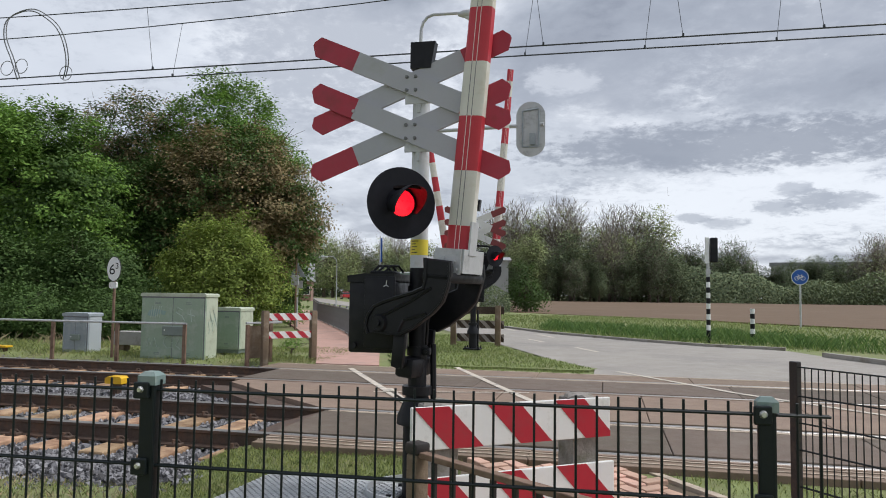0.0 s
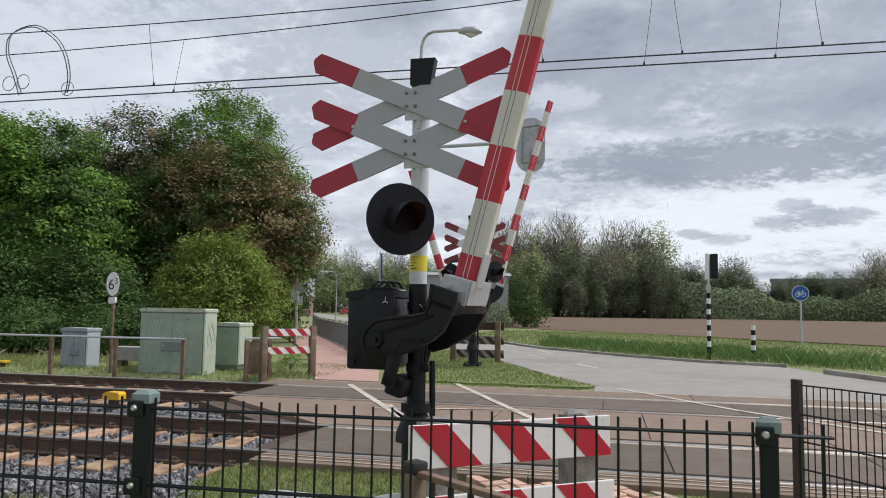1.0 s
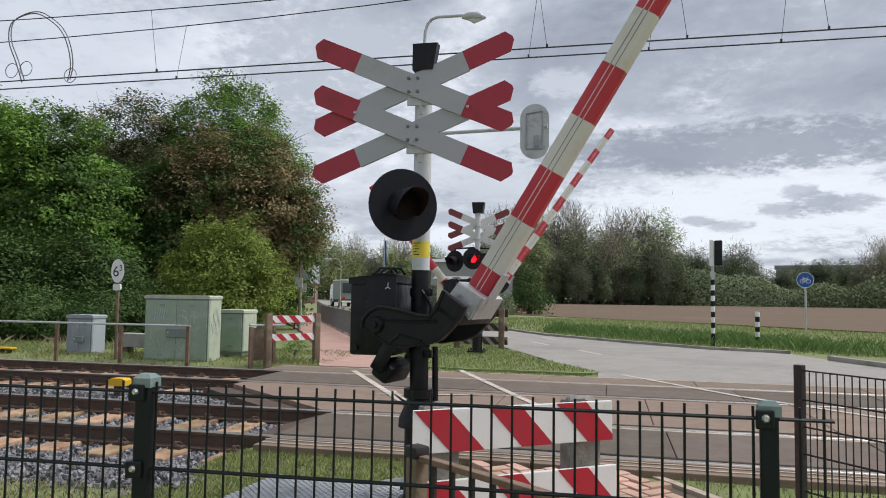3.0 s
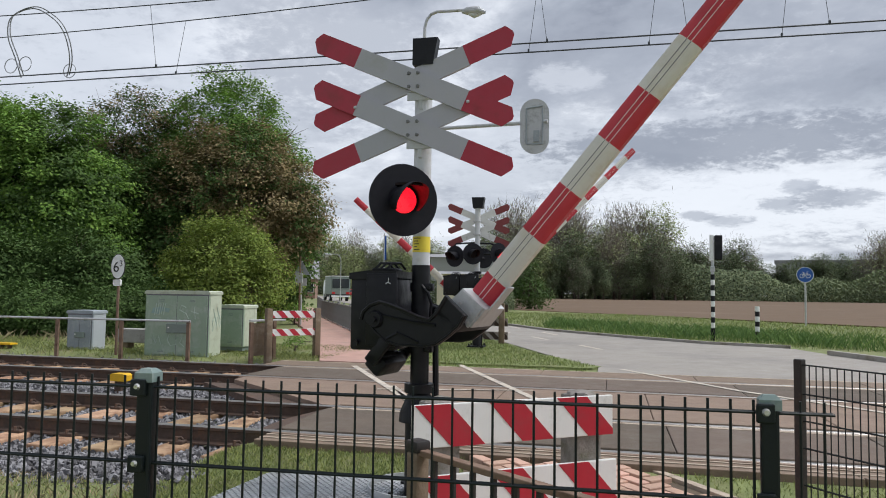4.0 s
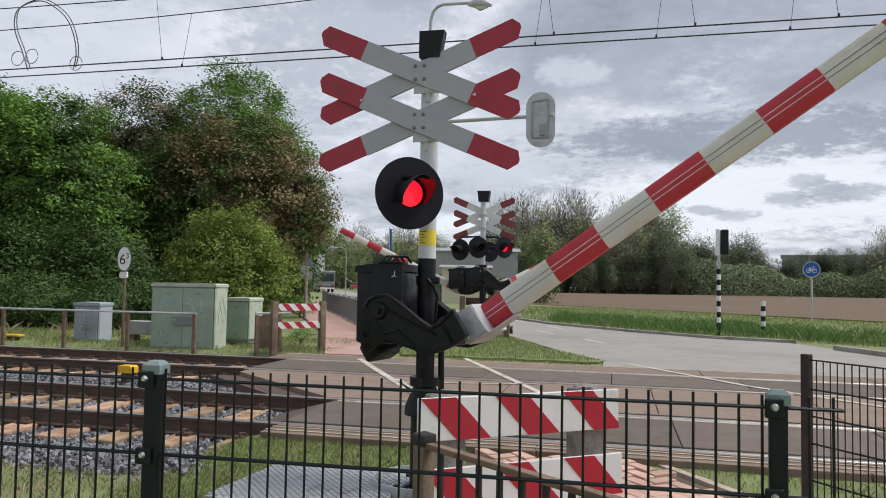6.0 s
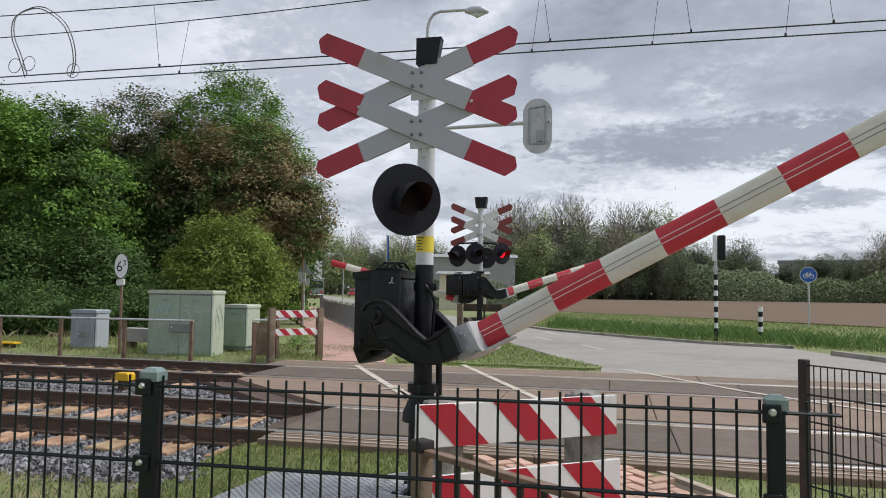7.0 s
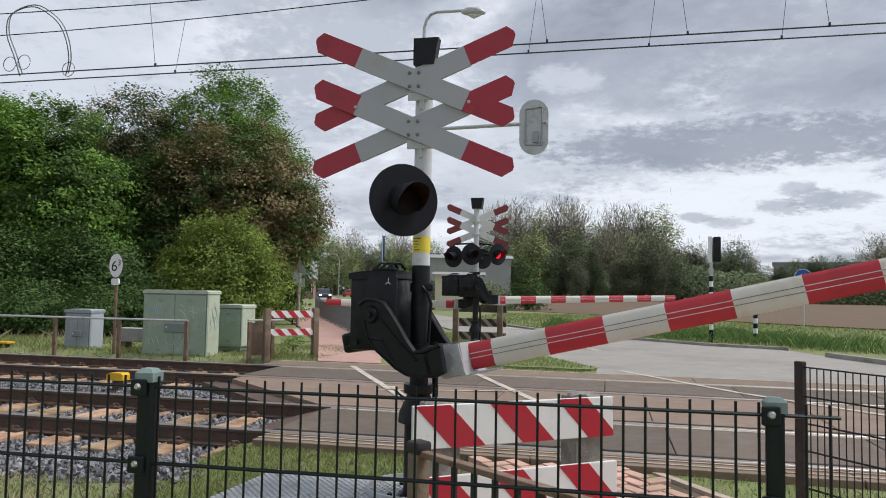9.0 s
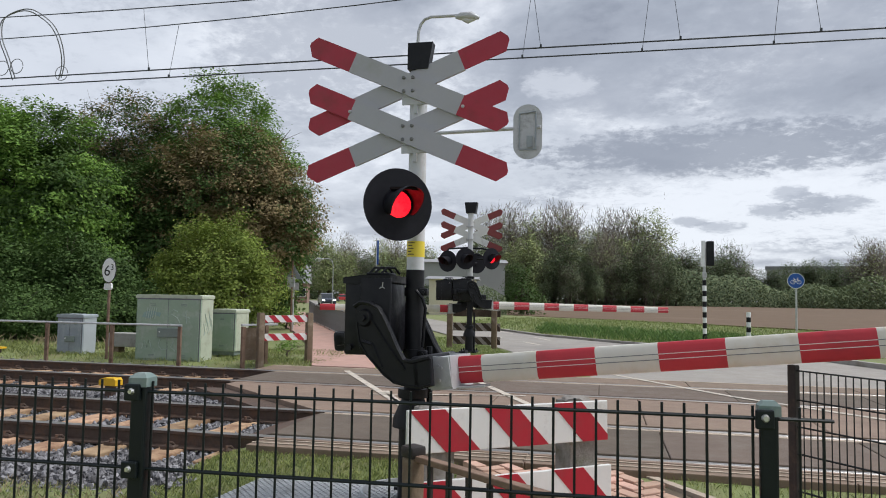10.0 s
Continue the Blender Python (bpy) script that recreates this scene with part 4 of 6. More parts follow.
        rb = [bm.verts.new((x1, y * taper(x1 - a), b + z * taper(x1 - a))) for y, z in sec]
        for i in range(8):
            bm.faces.new((ra[i], ra[(i + 1) % 8], rb[(i + 1) % 8], rb[i]))
        bm.faces.new(ra[::-1])
        bm.faces.new(rb)
        bmesh.ops.recalc_face_normals(bm, faces=bm.faces[:])
        p = part("boom_section", bm, M["boom_red"] if red else M["boom_white"], t, "red section" if red else "weathered white section", True)
        bm = BM()
        for z in (0.0195, -0.0125):
            ya = -hd * taper(x0 - a) - 0.0006
            yb = -hd * taper(x1 - a) - 0.0006
            box(bm, x0, x1, min(ya, yb) - 0.0012, max(ya, yb), b + z - 0.0021, b + z + 0.0021)
        part("seam", bm, M["boom_line"] if red else M["seam_dark"], p)
        x0, x1, red = x1, min(x1 + pitch, a + length), not red
    return t


def mast(name, m, label, lamps, group, near):
    """A grey barrier mast with a black foot, double crossbuck, bell and lamps."""
    t = thing(name, m, label, "barrier mast", group)
    g0 = -0.14 if near else 0.05
    top = 2.90 if near else 3.24
    bm = BM()
    tube(bm, [(0, 0, 1.40), (0, 0, top + 0.05)], 0.062, 24)
    part("pole", bm, M["mast_white"], t, "pale grey painted steel pole", True)
    bm = BM()
    tube(bm, [(0, 0, 0.62), (0, 0, 1.485)], 0.0645, 24)
    tube(bm, [(0, 0, 0.60), (0, 0, 0.66)], 0.105, 20)
    tube(bm, [(0, 0, 0.40), (0, 0, 0.46), (0, 0, 0.60)], [0.14, 0.135, 0.075], 20)
    tube(bm, [(0, 0, g0), (0, 0, 0.42)], 0.095, 20)
    box(bm, -0.19, 0.19, -0.19, 0.19, g0, g0 + 0.03)
    for sx in (-1, 1):
        for sy in (-1, 1):
            tube(bm, [(sx * 0.15, sy * 0.15, g0), (sx * 0.15, sy * 0.15, g0 + 0.08)], 0.018, 8)
    tube(bm, [(0.10, 0.05, 0.0), (0.11, 0.04, 0.5), (0.10, 0.05, 0.95)], 0.022, 8)
    part("foot", bm, M["black"], t, "black painted cast foot", True)
    bm = BM()
    tube(bm, [(0, 0, 1.575), (0, 0, 1.685)], 0.0632, 24, False)
    y = part("notice", bm, M["yellow"], t, "yellow notice sticker", True)
    bm = BM()
    for i in range(5):
        z = 1.67 - 0.02 * i
        w = (0.9, 0.6, 0.75, 0.5, 0.8)[i]
        n = 6
        vs = [[bm.verts.new((0.0637 * math.sin(-0.75 + w * k / n), -0.0637 * math.cos(-0.75 + w * k / n), z + dz)) for dz in (0, 0.006)] for k in range(n + 1)]
        for p, q in zip(vs, vs[1:]):
            bm.faces.new((p[0], q[0], q[1], p[1]))
    part("print", bm, M["ink"], y)
    bm = BM()
    if near:
        prism(bm, [(-0.063, top), (0.085, top), (0.118, top + 0.19), (-0.063, top + 0.19)], -0.09, -0.01)
        box(bm, -0.05, 0.06, -0.01, 0.06, top + 0.02, top + 0.15, bevel=0.01)
    else:
        prism(bm, [(-0.10, top), (0.12, top), (0.16, top + 0.25), (-0.13, top + 0.25)], -0.10, 0.10)
    part("bell", bm, M["black"], t, "black bell horn on top")
    # crossbuck: two crosses one over the other
    grey, red = (M["cross_grey"], M["cross_red"]) if near else (M["white"], M["cross_back"])
    CX = -0.070 if near else 0.0
    for cz, y0 in ((2.79, -0.092), (2.445, -0.096)) if near else ((3.0, 0.092), (2.70, 0.096)):
        cross_arm(t, -22, CX, cz, y0 + 0.016, 1.565, 0.148, grey, red, 0.36)
        cross_arm(t, 23.6, CX, cz + 0.005, y0 - 0.012, 1.58, 0.148, grey, red, 0.36)
        for u in (-0.03, 0.035):
            for v in (-0.05, 0.045):
                bm = BM()
                tube(bm, [(CX + 0.018 + u, y0 - 0.016, cz + v), (CX + 0.018 + u, y0 - 0.03, cz + v)], [0.014, 0.010], 8)
                part("bolt", bm, M["cable"], t)
        bm = BM()
        box(bm, -0.09, 0.07, -0.085, 0.085, cz - 0.085, cz - 0.055)
        part("bracket", bm, M["galv"], t, "galvanised bracket")
    # clamps round the black part of the pole, with a cable down its side
    for z in (1.33, 0.905) if near else (1.75,):
        bm = BM()
        tube(bm, [(0, 0, z - 0.03), (0, 0, z + 0.03)], 0.075, 20)
        box(bm, 0.05, 0.105, -0.075, -0.02, z - 0.025, z + 0.025, bevel=0.006)
        tube(bm, [(0.078, -0.09, z), (0.078, -0.07, z)], 0.012, 8)
        part("clamp", bm, M["black"], t, "black pipe clamp", True)
    bm = BM()
    tube(bm, [(0.03, -0.085, 1.34), (0.075, -0.085, 1.29), (0.095, -0.07, 1.22), (0.085, -0.055, 1.13), (0.072, -0.04, 0.95)], 0.011, 8)
    part("cable", bm, M["black"], t, "black cable", True)
    if near:
        # stub plates behind the boards, and a bolt on each overlap
        for cz in (2.615, 2.27):
            bm = BM()
            box(bm, -0.10, 0.10, -0.082, -0.072, cz + 0.03, cz + 0.09, bevel=0.004)
            box(bm, -0.012, 0.012, -0.08, 0.08, cz - 0.03, cz + 0.09)
            part("bracket", bm, M["galv"], t, "galvanised bracket")
        for bx, bz in ((-0.475, 2.605), (0.345, 2.61)):
            bm = BM()
            tube(bm, [(bx, -0.118, bz), (bx, -0.127, bz)], [0.013, 0.009], 8)
            part("bolt", bm, M["galv"], t, "bright bolt head")
    else:
        bm = BM()
        tube(bm, [(-0.56, -0.05, 2.34), (-0.50, 0.0, 2.42), (-0.10, 0.0, 2.44), (0.30, 0.0, 2.42), (0.50, -0.02, 2.36)], 0.022, 8)
        part("lamp_rail", bm, M["black"], t, "black rail over the lamps", True)
        bm = BM()
        prism(bm, disc_outline(0.235, 40), -0.006, 0.006, pose(0.12, 0.16, 2.09, 0, 0, 35))
        tube(bm, [(0.12, 0.16, 2.09), (0.0, 0.0, 2.09)], 0.03, 8)
        part("rear_screen", bm, M["disc"], t, "black screen of the lamp facing the other way")
    lids = []
    for x, y, z, turn, tilt in lamps:
        lm = pose(x, y, z, tilt, 0, turn)
        lids.append(warning_lamp(t, lm, 0.245, 0.25, name))
        bm = BM()
        tube(bm, [(x + 0.05, y + 0.09, z), (x * 0.3, 0.0, z)], 0.025, 8)
        tube(bm, [(x * 0.5 + 0.05, y + 0.12, z + 0.06), (0.05, 0.02, z + 0.12)], 0.012, 6)
        part("lamp_bracket", bm, M["black"], t)
    return t, lids


PIVOT = pose(-1.4274, 4.924, 1.1785)
NEAR = (-1.289, 4.925)
near_mast, near_lids = mast("barrier_mast", pose(*NEAR, 0), "pale grey mast with black foot, double crossbuck and red lamp",
                            [(-0.058, -0.27, 1.915, 37, 0)], "barrier masts", True)
barrier_box(near_mast, -0.447, -0.118, -0.205, 0.20, 0.895, 1.41)
near_boom = boom_assembly("barrier_mast", PIVOT, -12.58, 5.2, 0.173, 0.3777, 0.4615, -0.4221, -1, "red and white striped barrier boom with black cast arms, being lowered", True)

FAR_PIVOT = pose(-2.971, 16.42, 1.577)
FAR = (-2.988, 16.42)
far_mast, far_lids = mast("barrier_mast", pose(*FAR, 0), "pale grey mast with black foot, crossbuck and three lamps",
                          [(-0.07, -0.20, 2.175, 32, 0), (0.52, -0.16, 2.18, 48, 0), (-0.50, -0.16, 2.12, -22, 0)], "barrier masts", False)
barrier_box(far_mast, -0.36, 0.06, -0.205, 0.20, 1.20, 1.68)
barrier_box(far_mast, -0.78, -0.40, -0.10, 0.30, 1.22, 1.66)
far_boom = boom_assembly("barrier_mast", FAR_PIVOT, 27.56, 4.638, 0.19, 0.378, 0.495, -0.449, -1, "red and white striped barrier boom across the road, being lowered", False)
left_boom = boom_assembly("barrier_mast", pose(-3.15, 16.95, 1.46), 200.0, 2.99, 0.19, 0.35, 0.457, -0.437, -1, "red and white striped barrier boom across the cycle path, being lowered", False)


# ---------------------------------------------------------------- striped boards and gates
def clip_x(poly, lo, hi):
    for sign, lim in ((1, lo), (-1, hi)):
        out = []
        for (x0, z0), (x1, z1) in zip(poly, poly[1:] + poly[:1]):
            a, b = sign * (x0 - lim), sign * (x1 - lim)
            if a >= 0:
                out.append((x0, z0))
            if (a >= 0) != (b >= 0):
                k = a / (a - b)
                out.append((x0 + k * (x1 - x0), z0 + k * (z1 - z0)))
        poly = out
        if len(poly) < 3:
            return []
    return poly


def striped_board(parent, m, ln, h, start, pitch, width, slant, thick=0.022, white=None, red=None):
    """A white board from local x = 0 to ln, z = 0 to h, with slanting red stripes on its front (-y)."""
    bm = BM()
    box(bm, 0, ln, 0, thick, 0, h, m, bevel=0.004)
    b = part("board", bm, white or M["white"], parent, "dark plank with dull slanting bands" if white else "white board with slanting red stripes")
    x = start - 3 * pitch
    while x < ln:
        poly = clip_x([(x, h - 0.001), (x + slant, 0.001), (x + slant + width, 0.001), (x + width, h - 0.001)], 0.001, ln - 0.001)
        if len(poly) > 2:
            bm = BM()
            prism(bm, poly, -0.0025, 0.0005, m)
            part("stripe", bm, red or M["red"], b, "dull pale band" if red else "red stripe")
        x += pitch
    return b


def lump(bm, c, r, seed):
    random.seed(seed)
    r0 = bmesh.ops.create_icosphere(bm, subdivisions=2, radius=1.0)
    for v in r0["verts"]:
        k = 1 + 0.3 * noise.noise(v.co * 2.2 + Vector((seed, 0, 0)))
        v.co = Vector((c[0] + v.co.x * r[0] * k, c[1] + v.co.y * r[1] * k, c[2] + v.co.z * r[2] * k))


def near_board():
    t = thing("path_barrier", pose(-0.868, 3.223, 0, 0, 0, 36.6), "red and white striped boards on mossy concrete posts beside the path", "barrier")
    striped_board(t, pose(0, 0, 0.578), 1.113, 0.200, 0.009, 0.382, 0.178, 0.187)
    striped_board(t, pose(0.02, 0.0, 0.245), 1.118, 0.205, 0.0, 0.382, 0.178, 0.187)
    for u in (0.095, 0.90):
        bm = BM()
        box(bm, u, u + 0.16, 0.024, 0.17, -0.2, 0.775, bevel=0.012)
        p = part("post", bm, M["mossy"], t, "weathered concrete post", True)
        bm = BM()
        lump(bm, (u + 0.08, 0.09, 0.775), (0.085, 0.07, 0.026), int(u * 100) + 3)
        part("moss", bm, M["mossy"], p, "crumbly moss on top")


near_board()


def wood_gate(m, ln, label):
    t = thing("wooden_gate", m, label, "gate", "striped gates")
    for x in (0, ln):
        bm = BM()
        box(bm, x - 0.06, x + 0.06, -0.06, 0.06, -0.15, 0.93, bevel=0.012)
        box(bm, x - 0.05, x + 0.05, -0.05, 0.05, 0.925, 0.945, bevel=0.008)
        part("post", bm, M["wood"], t, "weathered timber post", True)
    for z, h in ((0.76, 0.135), (0.42, 0.13)):
        striped_board(t, pose(0.05, -0.03, z), ln - 0.1, h, 0.08, 0.26, 0.13, 0.13)
        bm = BM()
        box(bm, 0.0, ln + 0.08, 0.0, 0.035, z + 0.02, z + h - 0.02, bevel=0.004)
        part("rail", bm, M["wood"], t)
    return t


gate = wood_gate(pose(-6.25, 12.55, 0.0, 0, 0, 52), 1.02, "timber gate posts with two red and white striped boards")


def plank_gate():
    """The gate behind the far mast, seen from its back: dark planks, the lower two with dull bands."""
    t = thing("wooden_gate", pose(-3.80, 18.1, 0.03), "dark timber gate with a plain plank over two dull banded planks", "gate", "striped gates")
    for x in (0.0, 1.14):
        bm = BM()
        box(bm, x - 0.07, x + 0.07, -0.05, 0.05, -0.15, 1.0, bevel=0.012)
        part("post", bm, M["wood"], t, "weathered timber post", True)
    bm = BM()
    box(bm, 0.075, 1.29, 0.052, 0.085, 0.78, 0.965, bevel=0.006)
    part("plank", bm, M["dark_plank"], t, "plain dark plank")
    for z in (0.42, 0.08):
        striped_board(t, pose(0.075, 0.06, z), 1.21, 0.20, 0.06, 0.26, 0.12, 0.20, 0.03, M["dark_plank"], M["dull_white"])
    return t


plank_gate()
# old steel frame next to the gate
t = thing("steel_frame", pose(-6.55, 12.45, 0, 0, 0, 60), "rusty steel frame panel beside the timber gate", "frame")
for x in (0, 0.5):
    bm = BM()
    box(bm, x - 0.035, x + 0.035, -0.03, 0.03, -0.1, 0.68 + 0.06 * x, bevel=0.006)
    part("post", bm, M["rustbrown"], t)
bm = BM()
box(bm, -0.04, 0.75, -0.03, 0.03, 0.69, 0.73, bevel=0.008)
part("top_rail", bm, M["galv"], t)
bm = BM()
box(bm, 0.04, 0.46, -0.008, 0.008, 0.05, 0.66)
part("sheet", bm, M["wood"], t)


# ---------------------------------------------------------------- handrail, right mesh fence
def near_rail():
    a, b = Vector((-0.70, 2.70)), Vector((0.40, 1.865))
    yaw = math.degrees(math.atan2(b.y - a.y, b.x - a.x))
    ln = (b - a).length
    t = thing("path_handrail", pose(a.x, a.y, 0, 0, 0, yaw), "brown handrail with flat uprights on a timber post", "handrail")
    bm = BM()
    box(bm, -0.035, 0.03, -0.03, 0.03, -0.2, 0.69, bevel=0.006)
    p = part("post", bm, M["wood"], t, "", True)
    bm = BM()
    box(bm, -0.04, 0.035, -0.035, 0.035, 0.69, 0.735, bevel=0.01)
    part("cap", bm, M["brown_post"], p, "dark metal cap", True)
    bm = BM()
    box(bm, 0.02, ln, -0.02, 0.02, 0.680, 0.703, bevel=0.004)
    part("top_rail", bm, M["rustbrown"], t)
    x = 0.1
    while x < ln:
        bm = BM()
        box(bm, x - 0.011, x + 0.011, -0.006, 0.006, -0.1, 0.675)
        part("upright", bm, M["brown_post"], t)
        x += 0.105


near_rail()
F2_YAW = math.degrees(math.atan2(-0.374, 0.286))
mesh_fence("mesh_fence", pose(1.047, 4.36, 0, 0, 0, F2_YAW), 52, [0.925, 0.765, 0.619, 0.472, 0.272, 0.072], 0.925, -0.1, [(-0.02, 0.0, 0.05, 0.042, 0.955)], False, "dark wire mesh fence panel beside the crossing", over=0.0, pitch=0.042, post_paint="brown_post")


# ---------------------------------------------------------------- paved path, grating
def paved_path():
    ob = thing("brick_path", pose(0, 0, 0), "worn red clay pavers laid in herringbone with pale edging", "path", kind="structure")
    edge_l = lambda y: np.interp(y, [2.2, 3.6, 5.8], [-0.6, -0.85, -1.12])
    edge_r = lambda y: np.interp(y, [2.2, 3.6, 5.05, 5.8], [2.5, 1.85, 0.86, 0.30])
    bm = BM()
    slab(bm, [(-0.6, 2.2), (2.5, 2.2), (1.85, 3.6), (0.86, 5.05), (0.30, 5.8), (-1.12, 5.8), (-0.85, 3.6)], -0.2, -0.062)
    part("sand_bed", bm, M["joint"], ob, "sandy joints")
    bm = BM()
    L, W, H = 0.205, 0.100, 0.06
    box(bm, -L / 2, L / 2, -W / 2, W / 2, -H, 0, bevel=0.006)
    me = bpy.data.meshes.new("paver")
    bm.to_mesh(me)
    bm.free()
    me.materials.append(M["brick"])
    u = 0.105
    c, s = math.cos(radians(40)), math.sin(radians(40))
    for i in range(-45, 46):
        for j in range(-45, 46):
            k = (i - j) % 4
            if k not in (0, 3):
                continue
            if k == 0:
                x, y, r = (i + 1.0) * u, (j + 0.5) * u, 0
            else:
                x, y, r = (i + 0.5) * u, (j + 1.0) * u, 90
            wx, wy = 0.2 + c * x - s * y, 4.4 + s * x + c * y
            if not (2.3 < wy < 5.76) or not (edge_l(wy) + 0.1 < wx < edge_r(wy) - 0.1):
                continue
            o = new("paver", me)
            o.parent = ob
            o.matrix_local = pose(wx, wy, -0.055 + 0.05 * smoothstep(5.2, 5.8, wy) + random.uniform(-0.0015, 0.0015), random.uniform(-0.35, 0.35), random.uniform(-0.35, 0.35), 40 + r)
    pts = [(0.30, 5.84), (0.86, 5.05), (1.85, 3.6), (2.5, 2.2)]
    for a, b in zip(pts, pts[1:]):
        k = max(1, round((Vector(b) - Vector(a)).length / 0.8))
        for i in range(k):
            p, q = Vector(a).lerp(Vector(b), i / k + 0.004), Vector(a).lerp(Vector(b), (i + 1) / k - 0.004)
            sd = (q - p).normalized()
            sd = Vector((sd.y, -sd.x)) * 0.07
            bm = BM()
            slab(bm, [p[:], (p - sd)[:], (q - sd)[:], q[:]], -0.2, -0.035)
            part("edging", bm, M["panel_edge"], ob)


paved_path()


def grating():
    t = thing("grating_cover", pose(-1.98, 4.72, -0.1, 0, 0, -5), "galvanised steel grating cover lying in the grass", "grating")
    h, hw = 0.50, 0.56
    bm = BM()
    box(bm, -hw, hw, -h, h, -0.05, 0.012, bevel=0.004)
    part("frame", bm, M["galv"], t)
    bars = []
    F = []
    def add(x0, x1, y0, y1, z1):
        k = len(bars)
        bars.extend([(x0, y0, z1), (x1, y0, z1), (x1, y1, z1), (x0, y1, z1), (x0, y0, 0.012), (x1, y0, 0.012), (x1, y1, 0.012), (x0, y1, 0.012)])
        F.extend([(k, k + 1, k + 2, k + 3), (k, k + 4, k + 5, k + 1), (k + 1, k + 5, k + 6, k + 2), (k + 2, k + 6, k + 7, k + 3), (k + 3, k + 7, k + 4, k)])
    for i in range(38):
        x = -hw + 0.015 + i * (2 * hw - 0.03) / 37
        for j in range(17):
            y = -h + 0.02 + j * 0.055 + (0.027 if i % 2 else 0)
            add(x - 0.009, x + 0.009, y, y + 0.036, 0.022)
    g = raw("tread_studs", bars, F, M["galv"], t)
    tagged(g, "raised tread pattern", kind="stuff")
    t2 = thing("foot_ring", pose(NEAR[0] - 0.03, NEAR[1] + 0.03, -0.14), "low galvanised steel ring round the mast foot", "ring")
    bm = BM()
    n = 40
    ring = [[bm.verts.new((r * math.cos(2 * math.pi * i / n), r * math.sin(2 * math.pi * i / n), z)) for r, z in ((0.33, -0.05), (0.33, 0.10), (0.318, 0.10), (0.318, -0.05))] for i in range(n)]
    for i in range(n):
        a, b = ring[i], ring[(i + 1) % n]
        for k in range(3):
            bm.faces.new((a[k], b[k], b[k + 1], a[k + 1]))
    bmesh.ops.recalc_face_normals(bm, faces=bm.faces[:])
    part("band", bm, M["galv"], t2, "", True)


grating()


# ---------------------------------------------------------------- trackside boxes and signs
def cabinet(m, w, d, h, paint, label, lockbox=True, legs=False, roof_over=0.02, doors=2):
    t = thing("equipment_cabinet", m, label, "cabinet", "trackside cabinets")
    z0 = 0.08 if legs else 0.0
    bm = BM()
    box(bm, 0, w, 0, d, z0, h - 0.07, bevel=0.008)
    body = part("body", bm, paint, t)
    bm = BM()
    prism(bm, [(-roof_over, h - 0.07), (-roof_over, h - 0.02), (0.02, h), (w - 0.02, h), (w + roof_over, h - 0.02), (w + roof_over, h - 0.07)], -roof_over, d + roof_over)
    part("roof", bm, M["cab_pale"] if paint is M["cab"] else paint, t, "paler roof")
    # side panel: sunlight from the right is put in as paler paint
    bm = BM()
    box(bm, w - 0.002, w + 0.006, 0.03, d - 0.01, z0 + 0.01, h - 0.075, bevel=0.003)
    part("side_panel", bm, M["cab_pale"] if paint is M["cab"] else M["cab_side"], t, "side panel painted paler for the sun on it")
    bm = BM()
    box(bm, w - 0.026, w - 0.012, -0.004, 0.002, z0 + 0.02, h - 0.08)
    part("door_gasket", bm, M["seam_dark"], t, "dark gap beside the door")
    bm = BM()
    box(bm, 0.015, w - 0.015, -0.006, 0.002, h - 0.098, h - 0.071)
    part("roof_gap", bm, M["seam_dark"], t, "dark gap under the roof")
    if doors == 2:
        bm = BM()
        box(bm, w / 2 - 0.006, w / 2 + 0.006, -0.006, 0.002, z0 + 0.04, h - 0.10)
        part("door_gap", bm, M["seam_dark"], t, "dark gap between the doors")
    if legs:
        bm = BM()
        box(bm, 0.03, w - 0.03, 0.03, d - 0.03, 0, z0)
        part("plinth", bm, M["cab_dark"], t, "dark plinth")
    dw = (w - 0.06) / doors
    for i in range(doors):
        x0 = 0.03 + i * dw
        bm = BM()
        box(bm, x0 + 0.006, x0 + dw - 0.006, -0.012, 0.001, z0 + 0.04, h - 0.10, bevel=0.004)
        door = part("door", bm, paint, t)
        for zz in (z0 + 0.09, h - 0.22):
            for k in range(2):
                bm = BM()
                box(bm, x0 + dw * 0.42, x0 + dw * 0.60, -0.020, -0.011, zz + 0.028 * k, zz + 0.028 * k + 0.012)
                part("vent", bm, M["cab_dark"], door)
        for zz in (z0 + 0.2, h * 0.5, h - 0.3):
            bm = BM()
            hx = x0 + 0.01 if i == 0 else x0 + dw - 0.01
            tube(bm, [(hx, -0.014, zz), (hx, -0.014, zz + 0.07)], 0.010, 6)
            part("hinge", bm, paint, door)
    if lockbox:
        bm = BM()
        box(bm, w * 0.36, w * 0.72, -0.06, -0.011, h * 0.36, h * 0.50, bevel=0.012)
        lb = part("lock_box", bm, M["cab_dark"], t, "projecting grey lock box")
        bm = BM()
        tube(bm, [(w * 0.40, -0.061, h * 0.44), (w * 0.40, -0.066, h * 0.44)], 0.014, 10)
        part("keyhole", bm, M["sign_white"], lb)
    return t


def chalk_marks(parent, strokes, y):
    for k, st in enumerate(strokes):
        bm = BM()
        tube(bm, [(x, y, z) for x, z in st], 0.0085, 5)
        part("paint_scrawl", bm, M["chalk"], parent, "pale scrawled paint line")


big = cabinet(pose(-9.10, 12.85, -0.06), 1.42, 0.46, 1.31, M["cab"], "large pale green steel cabinet with faded scrawls")
